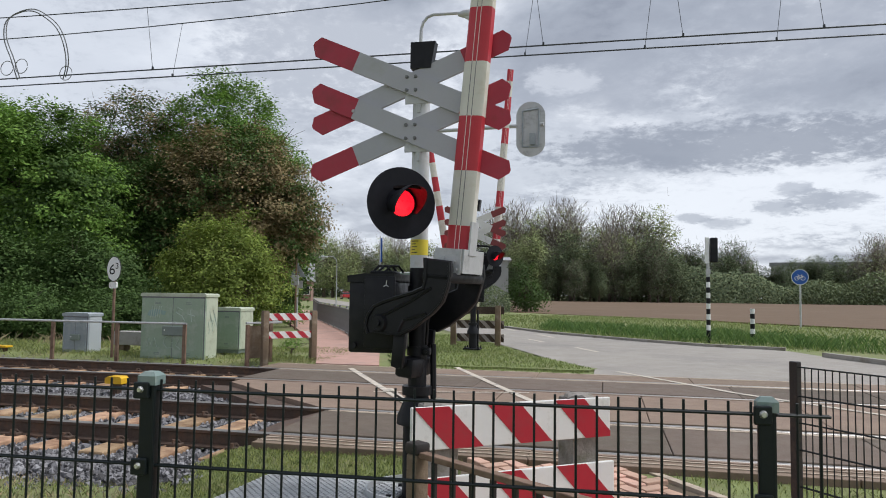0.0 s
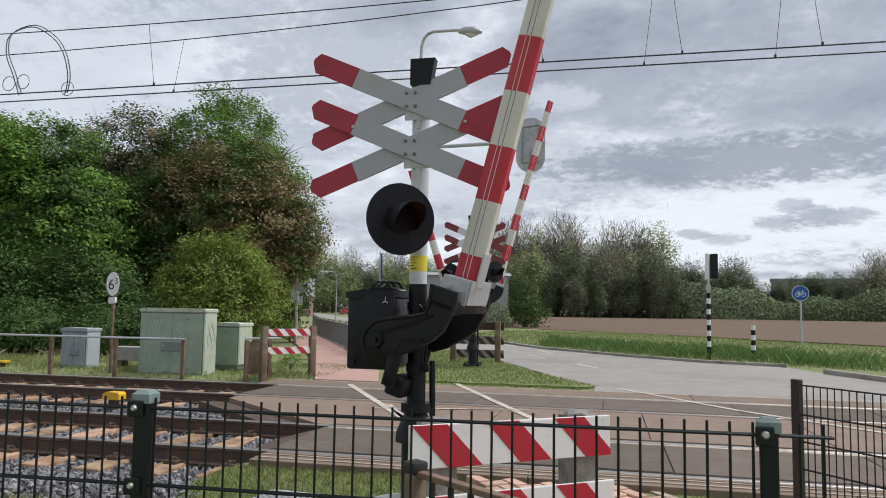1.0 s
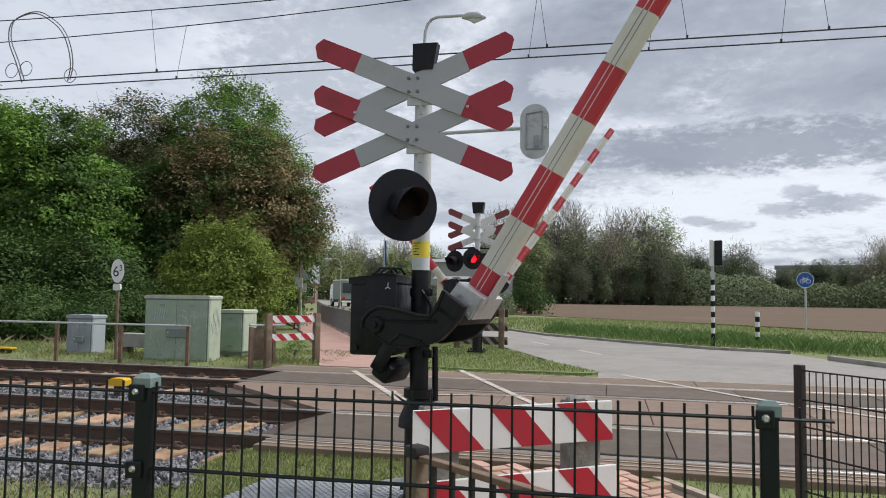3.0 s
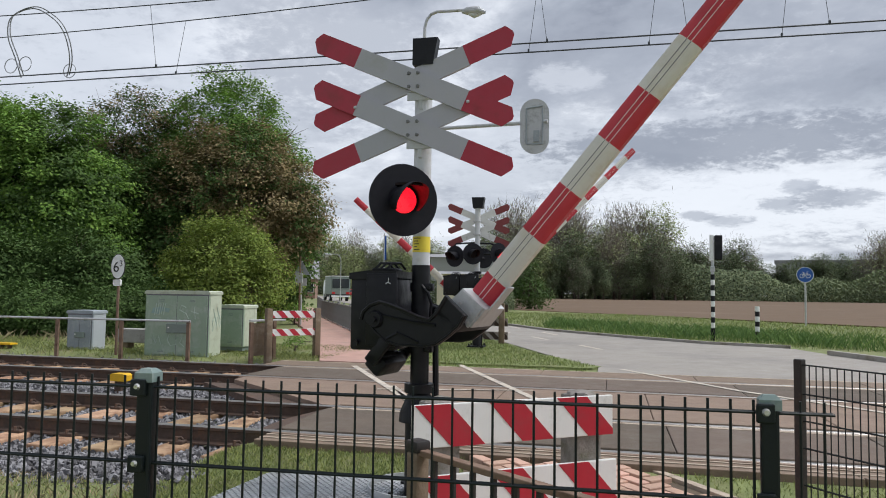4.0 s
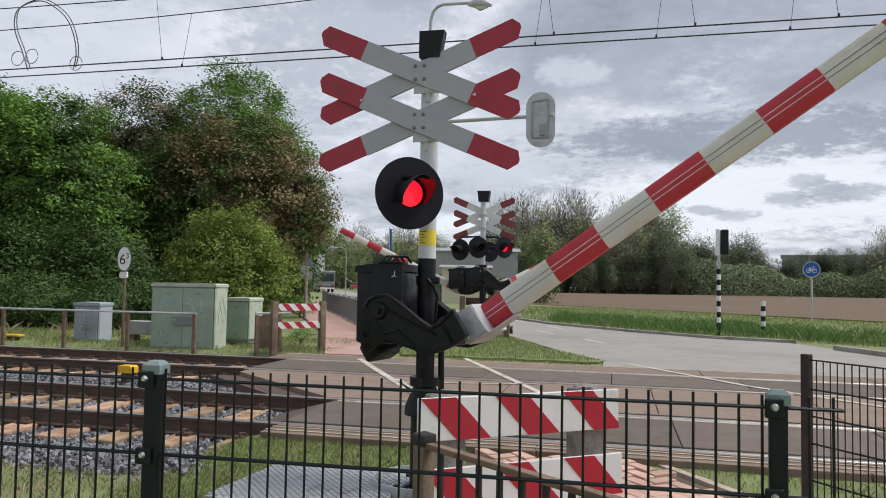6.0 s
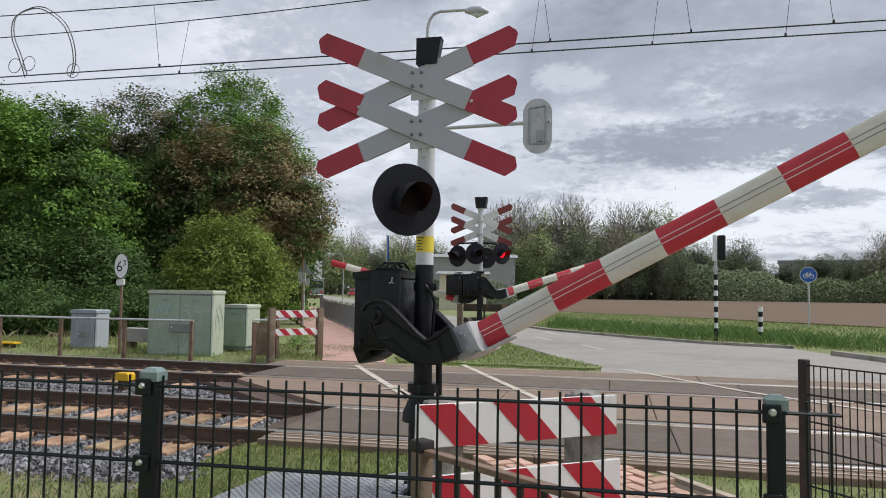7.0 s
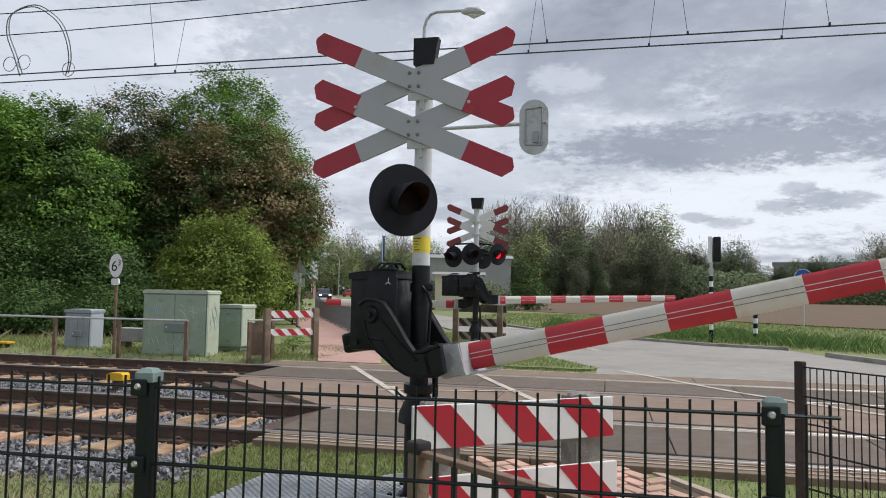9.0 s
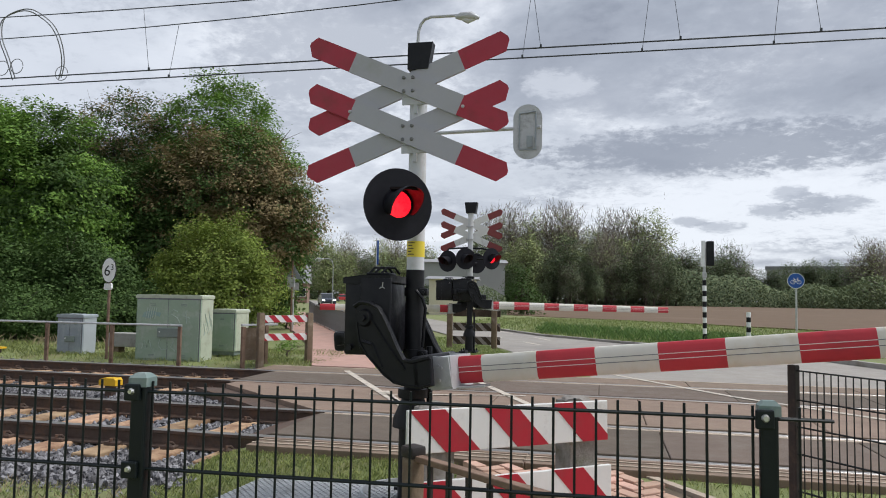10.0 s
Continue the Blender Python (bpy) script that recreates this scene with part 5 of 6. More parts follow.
chalk_marks(big, [[(0.22 + 0.05 * i, 0.82 + 0.02 * (i % 2)), (0.26 + 0.05 * i, 1.05)] for i in range(5)] + [
    [(0.92, 0.98), (0.82, 1.02), (0.78, 0.93), (0.92, 0.86), (0.98, 0.76), (0.85, 0.70), (0.76, 0.75)], [(1.04, 0.90), (1.2, 0.86)], [(1.10, 0.98), (1.13, 0.75)],
    [(0.66, 0.47), (0.56, 0.44), (0.52, 0.32), (0.60, 0.22), (0.72, 0.24), (0.72, 0.34)], [(0.16, 0.24), (0.20, 0.40), (0.26, 0.26), (0.32, 0.41), (0.38, 0.24)], [(0.86, 0.40), (0.80, 0.28), (0.90, 0.20)]], -0.016)
for k in range(7):
    bm = BM()
    y0, z1 = 0.10 + 0.045 * k, 0.75 + 0.28 * ((k * 5) % 7) / 7
    tube(bm, [(1.43, y0, z1), (1.43, y0 + 0.05, z1 - 0.16), (1.43, y0 + 0.02, z1 - 0.24)], 0.007, 5)
    part("paint_scrawl", bm, M["chalk"], big, "pale scrawled paint line")
bm = BM()
prism(bm, [(0.14, 0.86), (0.18, 0.96), (0.34, 0.99), (0.56, 0.95), (0.53, 0.87), (0.40, 0.90), (0.30, 0.84)], -0.0155, -0.012)
part("paint_patch", bm, M["blue_patch"], big, "faint blue paint patch")
cabinet(pose(-8.10, 13.9, 0.0), 0.60, 0.58, 0.96, M["cab"], "pale green cabinet on a dark plinth, door with hinges", False, True, doors=1)
cabinet(pose(-11.30, 13.3, -0.10), 0.62, 0.42, 0.90, M["cab_grey"], "blue-grey steel cabinet behind the pipe railing", True)
t = thing("concrete_trough", pose(-10.25, 13.55, 0.0), "grey concrete trough on short feet", "trough")
bm = BM()
box(bm, 0, 1.0, 0, 0.3, 0.13, 0.42, bevel=0.015)
part("body", bm, M["concrete"], t)
for x in (0.1, 0.8):
    bm = BM()
    box(bm, x, x + 0.12, 0.04, 0.26, -0.1, 0.13)
    part("foot", bm, M["wood"], t)


def glyphs(name, text, size, m, material, parent):
    cu = bpy.data.curves.new(name, "FONT")
    cu.body, cu.size, cu.extrude = text, size, 0.001
    cu.align_x, cu.align_y = "CENTER", "CENTER"
    tmp = new("tmp", cu)
    bpy.context.view_layer.update()
    me = bpy.data.meshes.new_from_object(tmp.evaluated_get(bpy.context.evaluated_depsgraph_get()))
    bpy.data.objects.remove(tmp)
    me.materials.clear()
    me.materials.append(material)
    ob = new(name, me)
    ob.parent, ob.matrix_local = parent, m @ pose(0, 0, 0, 90, 0, 0)
    return ob


def km_sign():
    t = thing("kilometre_sign", pose(-9.67, 12.75, 0), "white oval distance sign on a rusty post", "sign")
    bm = BM()
    tube(bm, [(0, 0, -0.15), (0, 0, 1.5)], 0.028, 8)
    part("post", bm, M["rustbrown"], t)
    bm = BM()
    prism(bm, disc_outline(1.0, 36, 0.165, 0.255), -0.010, 0.0, pose(0, -0.03, 1.72))
    pl = part("plate", bm, M["ink"], t, "black rim", True)
    bm = BM()
    prism(bm, disc_outline(1.0, 36, 0.152, 0.24), -0.014, -0.0105, pose(0, -0.03, 1.72))
    part("face", bm, M["sign_white"], pl, "white face")
    glyphs("numeral", "6", 0.30, pose(-0.035, -0.046, 1.70), M["ink"], pl)
    glyphs("numeral", "3", 0.17, pose(0.075, -0.046, 1.775), M["ink"], pl)
    bm = BM()
    box(bm, -0.085, 0.085, -0.045, -0.03, 1.33, 1.46, bevel=0.03)
    part("small_plate", bm, M["sign_white"], t, "small pale plate")


km_sign()


def pipe_railing():
    t = thing("pipe_railing", pose(0, 12.5, 0), "low rusty pipe railing along the track", "railing")
    bm = BM()
    tube(bm, [(-24, 0, 0.66), (-7.86, 0, 0.665)], 0.021, 8)
    part("top_pipe", bm, M["galv"], t)
    for i in range(9):
        x = -7.90 - 1.475 * i
        bm = BM()
        box(bm, x - 0.035, x + 0.035, -0.025, 0.025, -0.15, 0.645, bevel=0.005)
        part("post", bm, M["rustbrown"], t)


pipe_railing()
t = thing("track_marker", pose(-6.66, 8.9, -0.16), "yellow plastic box on a short stem between the tracks", "marker")
bm = BM()
prism(bm, [(-0.13, 0.16), (0.13, 0.16), (0.13, 0.235), (0.10, 0.262), (-0.08, 0.262), (-0.13, 0.235)], -0.08, 0.08)
part("cover", bm, M["signal_yellow"], t, "yellow cover")
bm = BM()
box(bm, -0.05, 0.05, -0.05, 0.05, -0.06, 0.16)
part("stem", bm, M["rail"], t)
t = thing("yellow_trestle", pose(-12.55, 13.0, 0), "small yellow topped trestle in the grass", "marker")
bm = BM()
box(bm, -0.2, 0.2, -0.1, 0.1, 0.05, 0.09, bevel=0.008)
part("top", bm, M["signal_yellow"], t)
bm = BM()
box(bm, -0.12, -0.06, -0.05, 0.05, -0.15, 0.05)
part("leg", bm, M["rail"], t)
bm = BM()
box(bm, 0.06, 0.12, -0.05, 0.05, -0.15, 0.05)
part("leg", bm, M["rail"], t)


# ---------------------------------------------------------------- road furniture beyond the tracks
def banded(t, x, y, z0, z1, r, first_black=True, step=0.2, foot=1.0):
    z, k = z0, first_black
    while z < z1 - 0.01:
        e = min(z + step * (foot if z == z0 else 1), z1)
        bm = BM()
        tube(bm, [(x, y, z), (x, y, e)], r, 12)
        part("band", bm, M["black"] if k else M["sign_white"], t, "black band" if k else "white band", True)
        z, k = e, not k


t = thing("traffic_light", pose(2.93, 22.5, -0.03), "traffic light on a black and white banded pole", "traffic light")
banded(t, 0, 0, 0, 1.95, 0.058, True, 0.157, 2.4)
bm = BM()
tube(bm, [(0, 0, 1.95), (0, 0, 2.9)], 0.045, 10)
part("pole_top", bm, M["galv"], t)
bm = BM()
box(bm, -0.085, 0.035, -0.05, 0.0, 2.34, 3.12, bevel=0.02)
part("backboard", bm, M["sign_white"], t, "white backboard edge")
bm = BM()
box(bm, 0.06, 0.27, -0.10, 0.16, 2.37, 3.10, bevel=0.03)
hd = part("signal_head", bm, M["black"], t, "black signal head")
for z in (2.50, 2.73, 2.96):
    bm = BM()
    tube(bm, [(0.16, 0.15, z), (0.20, 0.30, z - 0.01)], 0.085, 12, False)
    part("visor", bm, M["black"], hd)
bm = BM()
box(bm, -0.06, 0.06, -0.07, 0.03, 2.02, 2.18, bevel=0.01)
part("push_button", bm, M["galv"], t)

t = thing("bollard", pose(4.25, 23.1, -0.05), "black and white banded roadside bollard", "bollard")
banded(t, 0, 0, 0, 1.04, 0.065, True, 0.1486, 2.0)

t = thing("cycle_path_sign", pose(8.92, 37.0, -0.1, 0, 0, -13), "round blue cycle path sign on a grey post", "sign")
bm = BM()
tube(bm, [(0, 0, 0), (0, 0, 2.7)], 0.045, 8)
part("post", bm, M["galv"], t)
bm = BM()
prism(bm, disc_outline(0.37, 36), -0.012, 0.0, pose(0, -0.05, 2.43))
pl = part("plate", bm, M["sign_white"], t, "white rim", True)
bm = BM()
prism(bm, disc_outline(0.345, 36), -0.016, -0.0125, pose(0, -0.05, 2.43))
part("face", bm, M["sign_blue"], pl, "blue face", True)
for cx in (-0.13, 0.13):
    bm = BM()
    tube(bm, [(cx + 0.09 * math.cos(a * math.pi / 8), -0.07, 2.37 + 0.09 * math.sin(a * math.pi / 8)) for a in range(17)], 0.013, 5)
    part("wheel_symbol", bm, M["sign_white"], pl)
bm = BM()
tube(bm, [(-0.13, -0.07, 2.37), (-0.06, -0.07, 2.50), (0.08, -0.07, 2.50), (0.0, -0.07, 2.37), (-0.13, -0.07, 2.37)], 0.013, 5)
tube(bm, [(0.13, -0.07, 2.37), (0.07, -0.07, 2.56), (0.13, -0.07, 2.57)], 0.013, 5)
tube(bm, [(0.0, -0.07, 2.37), (-0.07, -0.07, 2.54), (-0.11, -0.07, 2.55)], 0.013, 5)
part("frame_symbol", bm, M["sign_white"], pl)


def street_lamp(m, h, reach, r, label, head=True):
    t = thing("street_lamp", m, label, "street lamp", "street lamps")
    bm = BM()
    pts = [(0, 0, -0.2), (0, 0, h - 0.8), (0.01, 0, h - 0.42), (0.07, 0, h - 0.2), (0.19, 0, h - 0.06), (0.36, 0, h), (reach, 0, h - 0.01)]
    tube(bm, pts, [r * 1.9, r * 1.2, r, r, r, r, r], 10)
    part("pole", bm, M["galv"], t, "", True)
    bm = BM()
    tube(bm, [(reach - 0.05, 0, h - 0.05), (reach + 0.1, 0, h - 0.04), (reach + 0.40, 0, h - 0.06), (reach + 0.62, 0, h - 0.12)], [0.05, 0.11, 0.13, 0.04], 12)
    hd = part("lamp_head", bm, M["galv"], t, "", True)
    bm = BM()
    tube(bm, [(reach + 0.12, 0, h - 0.10), (reach + 0.30, 0, h - 0.18), (reach + 0.5, 0, h - 0.15)], [0.05, 0.085, 0.04], 10)
    part("lamp_glass", bm, M["lum"], hd, "unlit lamp glass", True)
    return t


street_lamp(pose(-5.10, 19.3, 0), 9.15, 1.12, 0.042, "grey street lamp with a curved arm, unlit")
street_lamp(pose(-19.3, 50, 0, 0, 0, 190), 3.95, 0.75, 0.022, "slim street lamp beside the far road, unlit")

t = thing("oval_sign", pose(-4.98, 19.3, 5.8), "grey oval sign seen from behind on a long bracket arm", "sign")
bm = BM()
tube(bm, [(0, -0.06, 0.0), (3.2, -1.45, -0.25), (3.48, -1.57, -0.265)], 0.05, 10)
part("bracket_arm", bm, M["galv"], t)
pm = pose(3.15, -1.55, -0.37, 0, 0, 0)
bm = BM()
o = [(0.36 * math.cos(a), 0.36 * math.sin(a) + (0.33 if math.sin(a) > -1e-6 else -0.33)) for a in [2 * math.pi * i / 40 for i in range(40)]]
prism(bm, o, 0.0, 0.04, pm)
pl = part("plate", bm, M["galv"], t, "grey back of the plate", True)
bm = BM()
for a, b in (((-0.2, -0.45), (-0.2, 0.45)), ((0.2, -0.45), (0.2, 0.45)), ((-0.2, 0.45), (0.2, 0.5)), ((-0.2, -0.45), (0.2, -0.45))):
    tube(bm, [pm @ Vector((a[0], -0.02, a[1])), pm @ Vector((b[0], -0.02, b[1]))], 0.022, 6)
part("back_frame", bm, M["cab_grey"], pl)
bm = BM()
box(bm, -0.02, 0.12, -0.07, -0.02, -0.4, -0.12, pm)
part("junction_box", bm, M["cab_grey"], pl)


def bar_fence():
    pts = [Vector((-6.7, 18.8)), Vector((-8.05, 21.8)), Vector((-13.0, 31.5)), Vector((-19.6, 46.5))]
    t = thing("bar_fence", pose(0, 0, 0), "grey steel bar fence between cycle path and road", "fence")
    bar = BM()
    box(bar, -0.014, 0.014, -0.014, 0.014, 0.08, 0.80)
    me = bpy.data.meshes.new("bar")
    bar.to_mesh(me)
    bar.free()
    me.materials.append(M["grey_bar"])
    for a, b in zip(pts, pts[1:]):
        ln = (b - a).length
        for z in (0.06, 0.80):
            bm = BM()
            tube(bm, [(a.x, a.y, z), (b.x, b.y, z)], 0.025, 6)
            part("rail", bm, M["galv"], t)
        n = int(ln / 0.16)
        for i in range(n):
            p = a.lerp(b, i / n)
            o = new("bar", me)
            o.parent, o.location = t, (p.x, p.y, 0)
            if i % 12 == 0:
                bm = BM()
                box(bm, p.x - 0.03, p.x + 0.03, p.y - 0.03, p.y + 0.03, -0.1, 0.87)
                part("post", bm, M["grey_bar"], t)


bar_fence()

# signs and poles by the far end of the cycle path
t = thing("sign_post", pose(-10.8, 24.0, 0), "thin post with two small grey boxes", "sign post")
bm = BM()
tube(bm, [(0, 0, -0.1), (0, 0, 2.5)], 0.035, 8)
part("post", bm, M["rustbrown"], t)
bm = BM()
box(bm, -0.16, 0.12, -0.06, 0.0, 1.55, 1.9, bevel=0.01)
part("box", bm, M["galv"], t)
t = thing("warning_sign", pose(-11.0, 24.6, 0, 0, 0, 12), "triangular sign seen from behind above a round plate", "sign")
bm = BM()
tube(bm, [(0, 0, -0.1), (0, 0, 2.35)], 0.03, 8)
part("post", bm, M["galv"], t)
bm = BM()
prism(bm, [(-0.3, 1.85), (0.3, 1.85), (0.0, 2.36)], -0.045, -0.03)
part("triangle", bm, M["cab_grey"], t, "grey back of a triangular plate")
bm = BM()
box(bm, -0.2, 0.2, -0.045, -0.03, 1.45, 1.72)
part("plate", bm, M["galv"], t)
t = thing("flag_pole", pose(-19.2, 60, 0), "thin pole with a narrow blue banner", "flag pole")
bm = BM()
tube(bm, [(0, 0, 0), (0, 0, 6.3)], 0.05, 8)
part("pole", bm, M["galv"], t)
bm = BM()
box(bm, 0.05, 0.19, -0.01, 0.01, 4.0, 6.1)
part("banner", bm, M["sign_blue"], t, "blue banner")


# ---------------------------------------------------------------- overhead line
def overhead():
    for y, z, m0, x_low, bow in ((10.5, 4.99, 6.06, -6.0, 0.002), (11.2, 5.09, 6.00, -11.0, 0.003)):
        t = thing("overhead_line", pose(0, y, 0), "dark contact wire hanging from a messenger wire by droppers", "overhead line", "overhead lines")
        bm = BM()
        tube(bm, [(-70, 0, z), (40, 0, z)], 0.011, 6)
        part("contact_wire", bm, M["wire"], t)
        sag = lambda x, a=x_low, b=m0, k=bow: b + k * (x - a) ** 2
        bm = BM()
        tube(bm, [(x, 0, sag(x)) for x in range(-40, 41, 2)], 0.009, 6)
        part("messenger_wire", bm, M["wire"], t)
        xs = (-7.41, -0.90, 1.07) if y == 10.5 else (-7.50, -1.25, 0.58)
        extra = (2.90,) if y == 10.5 else (2.45,)
        for x in xs + extra:
            dx = -0.15 if y == 10.5 else 0.16
            bm = BM()
            tube(bm, [(x, 0, z), (x + dx, 0, sag(x + dx))], 0.004, 5)
            part("dropper", bm, M["wire"], t)
            bm = BM()
            box(bm, x - 0.014, x + 0.014, -0.012, 0.012, z, z + 0.05)
            part("clamp", bm, M["wire"], t)
    t = thing("jumper_cable", pose(-0.10, 10.75, 0), "looped connector cable between the overhead wires", "cable")
    def curl(cx, cz, r, a0, a1, n=14):
        return [(cx + r * math.cos(radians(a0 + (a1 - a0) * i / n)), 0, cz + r * math.sin(radians(a0 + (a1 - a0) * i / n))) for i in range(n + 1)]
    arch = [(-10.05, -0.2, 4.98), (-10.2, -0.2, 5.35), (-10.42, -0.15, 5.75), (-10.45, -0.1, 6.1), (-10.30, 0, 6.28), (-10.0, 0, 6.30), (-9.76, 0.05, 6.18), (-9.55, 0.1, 5.98), (-9.43, 0.15, 5.68), (-9.45, 0.25, 5.36), (-9.60, 0.35, 5.08)]
    sm = []
    for i in range(len(arch) - 1):
        p0, p1, p2, p3 = (Vector(arch[max(0, min(len(arch) - 1, i + k))]) for k in (-1, 0, 1, 2))
        for u in (0, 0.25, 0.5, 0.75):
            sm.append(0.5 * ((2 * p1) + (p2 - p0) * u + (2 * p0 - 5 * p1 + 4 * p2 - p3) * u * u + (3 * p1 - p0 - 3 * p2 + p3) * u ** 3))
    for off in (0.0, 0.05):
        bm = BM()
        tube(bm, [p + Vector((off, 0.01, off * 0.6)) for p in sm], 0.010, 6)
        part("cable", bm, M["cable"], t)
    for cx, cz, r, yy in ((-10.27, 5.2, 0.13, -0.2), (-9.97, 5.22, 0.13, -0.2), (-9.48, 5.22, 0.13, 0.3)):
        bm = BM()
        tube(bm, [(x, yy, z) for x, _, z in curl(cx, cz, r, 0, 350)], 0.007, 6)
        part("curl", bm, M["cable"], t)


overhead()


# ---------------------------------------------------------------- houses far away
def house(m, w, d, h, rise, wall, label, windows):
    t = thing("house", m, label, "house", "far houses")
    bm = BM()
    box(bm, -w / 2, w / 2, 0, d, -0.2, h)
    part("wall", bm, wall, t)
    bm = BM()
    prism(bm, [(-0.3, h), (d + 0.3, h), (d / 2, h + rise)], -w / 2 - 0.3, w / 2 + 0.3, Matrix.Rotation(radians(90), 4, "Z") @ Matrix.Scale(-1, 4, (0, 1, 0)))
    part("roof", bm, M["roof"], t)
    for x, z, ww, hh in windows:
        bm = BM()
        box(bm, x - ww / 2 - 0.06, x + ww / 2 + 0.06, -0.05, 0.02, z - 0.06, z + hh + 0.06)
        win = part("window", bm, M["sign_white"], t, "white window frame")
        bm = BM()
        box(bm, x - ww / 2, x + ww / 2, -0.06, -0.045, z, z + hh)
        part("pane", bm, M["glass_dark"], win)
    return t


house(pose(-12.6, 66, 0, 0, 0, 10), 7.6, 8, 4.5, 0.5, M["house"], "low pale building with a flat grey roof", [(-2.2, 1.3, 1.0, 1.2), (-0.4, 1.3, 1.4, 1.2)])
house(pose(-46.4, 103.2, 0, 0, 0, 20), 4.5, 8, 3.0, 3.0, M["housebrick"], "brown brick house with a grey tiled roof", [(-1.4, 1.0, 1.2, 1.2), (1.4, 1.0, 1.2, 1.2)])
house(pose(-10.9, 52.5, 0, 0, 0, 8), 3.4, 4, 2.62, 0.25, M["cream"], "small cream rendered house behind the hedge", [(-0.75, 1.55, 0.5, 0.75), (0.6, 1.55, 0.9, 0.75)])
# long low roofline beyond the field
t = thing("barn", pose(64, 246, -0.5, 0, 0, -14), "long low barn far across the field", "barn")
bm = BM()
box(bm, -13, 15, 0, 12, 0, 12.2)
part("wall", bm, M["house"], t)
bm = BM()
box(bm, -13.4, 15.4, -0.4, 12.4, 12.2, 13.3)
part("roof", bm, M["roof"], t)


# ---------------------------------------------------------------- vehicles
def wheel_set(t, xs, y, r, w):
    for x in xs:
        for s in (-1, 1):
            bm = BM()
            tube(bm, [(x, s * y - w / 2, r), (x, s * y + w / 2, r)], r, 18)
            wl = part("wheel", bm, M["tyre"], t, "", True)
            bm = BM()
            tube(bm, [(x, s * (y + w / 2), r), (x, s * (y + w / 2 + 0.012), r)], r * 0.6, 12)
            part("rim", bm, M["galv"], wl)


def car(name, m, paint, label, lit=False):
    """A small hatchback, front towards +x."""
    t = thing(name, m, label, "car", "cars")
    bm = BM()
    side = [(-2.0, 0.35), (-2.03, 0.75), (-1.95, 0.95), (-1.2, 1.0), (0.75, 0.98), (1.7, 0.85), (2.0, 0.68), (2.02, 0.32)]
    prism(bm, side, -0.85, 0.85)
    bmesh.ops.bevel(bm, geom=[e for e in bm.edges], offset=0.06, segments=2, affect="EDGES")
    part("body", bm, paint, t, "", True)
    bm = BM()
    prism(bm, [(-1.85, 0.97), (-1.45, 1.42), (-0.2, 1.46), (0.35, 1.38), (1.0, 0.96)], -0.72, 0.72)
    part("windows", bm, M["glass_dark"], t, "dark windows")
    bm = BM()
    prism(bm, [(-1.5, 1.40), (-1.3, 1.47), (-0.2, 1.50), (0.25, 1.43), (0.3, 1.39)], -0.70, 0.70)
    part("roof", bm, paint, t)
    for s in (-1, 1):
        bm = BM()
        box(bm, 1.93, 2.035, s * 0.62 - 0.16, s * 0.62 + 0.16, 0.60, 0.74)
        part("headlight", bm, M["headlamp"] if lit else M["lum"], t, "lit headlight" if lit else "")
        bm = BM()
        box(bm, -2.05, -1.97, s * 0.68 - 0.1, s * 0.68 + 0.1, 0.68, 0.88)
        part("tail_light", bm, M["tail"], t)
    bm = BM()
    box(bm, 1.95, 2.05, -0.6, 0.6, 0.34, 0.52)
    part("grille", bm, M["tyre"], t)
    wheel_set(t, (-1.25, 1.28), 0.76, 0.31, 0.2)
    return t


def lorry(m):
    t = thing("lorry", m, "dark grey box lorry with white trim driving away", "lorry")
    bm = BM()
    box(bm, -3.2, 1.2, -1.15, 1.15, 0.8, 2.95, bevel=0.05)
    part("cargo_box", bm, M["cab_dark"], t, "grey box body")
    bm = BM()
    box(bm, -3.26, -3.2, -1.0, 1.0, 1.55, 2.65, bevel=0.02)
    part("rear_window", bm, M["glass_dark"], t, "dark rear panel")
    bm = BM()
    box(bm, -3.24, 1.25, -1.17, 1.17, 2.93, 3.02, bevel=0.02)
    part("roof_trim", bm, M["sign_white"], t, "white roof trim")
    bm = BM()
    prism(bm, [(1.3, 0.5), (1.3, 2.5), (1.6, 2.6), (2.6, 2.5), (2.95, 1.5), (3.05, 0.5)], -1.1, 1.1)
    part("cab", bm, M["car_white"], t, "white cab")
    bm = BM()
    box(bm, -3.25, 1.2, -1.05, 1.05, 0.5, 0.8)
    part("chassis", bm, M["tyre"], t)
    for s in (-1, 1):
        bm = BM()
        box(bm, -3.3, -3.22, s * 0.85 - 0.18, s * 0.85 + 0.18, 0.85, 1.1)
        part("tail_light", bm, M["tail"], t)
    bm = BM()
    box(bm, -3.34, -3.2, -1.1, 1.1, 0.5, 0.68, bevel=0.02)
    part("bumper", bm, M["sign_white"], t, "pale bumper")
    wheel_set(t, (-2.0, 2.1), 0.98, 0.45, 0.28)
    return t


red_car = car("car", pose(-52.0, 140.0, 0.0, 0, 0, 118), M["car_red"], "red hatchback waiting on the far road")
dark_car = car("car", pose(-40, 100, 0.0, 0, 0, -66), M["car_dark"], "dark hatchback with lit headlights driving nearer", True)
truck = lorry(pose(-20, 75, 0))


# ---------------------------------------------------------------- trees and shrubs
def leaf_mesh(name, centres, size, rng, material, aspect=0.55, droop=None, along=None):
    """Many small folded leaves round the given centres; along gives each one a direction."""
    n = len(centres)
    if along is None:
        out = centres - centres.mean(axis=0)
        out /= np.linalg.norm(out, axis=1, keepdims=True) + 1e-9
        face = 0.5 * out + np.array([0, 0, 0.65]) + rng.normal(size=(n, 3)) * 0.36
        u = np.cross(face, rng.normal(size=(n, 3)))
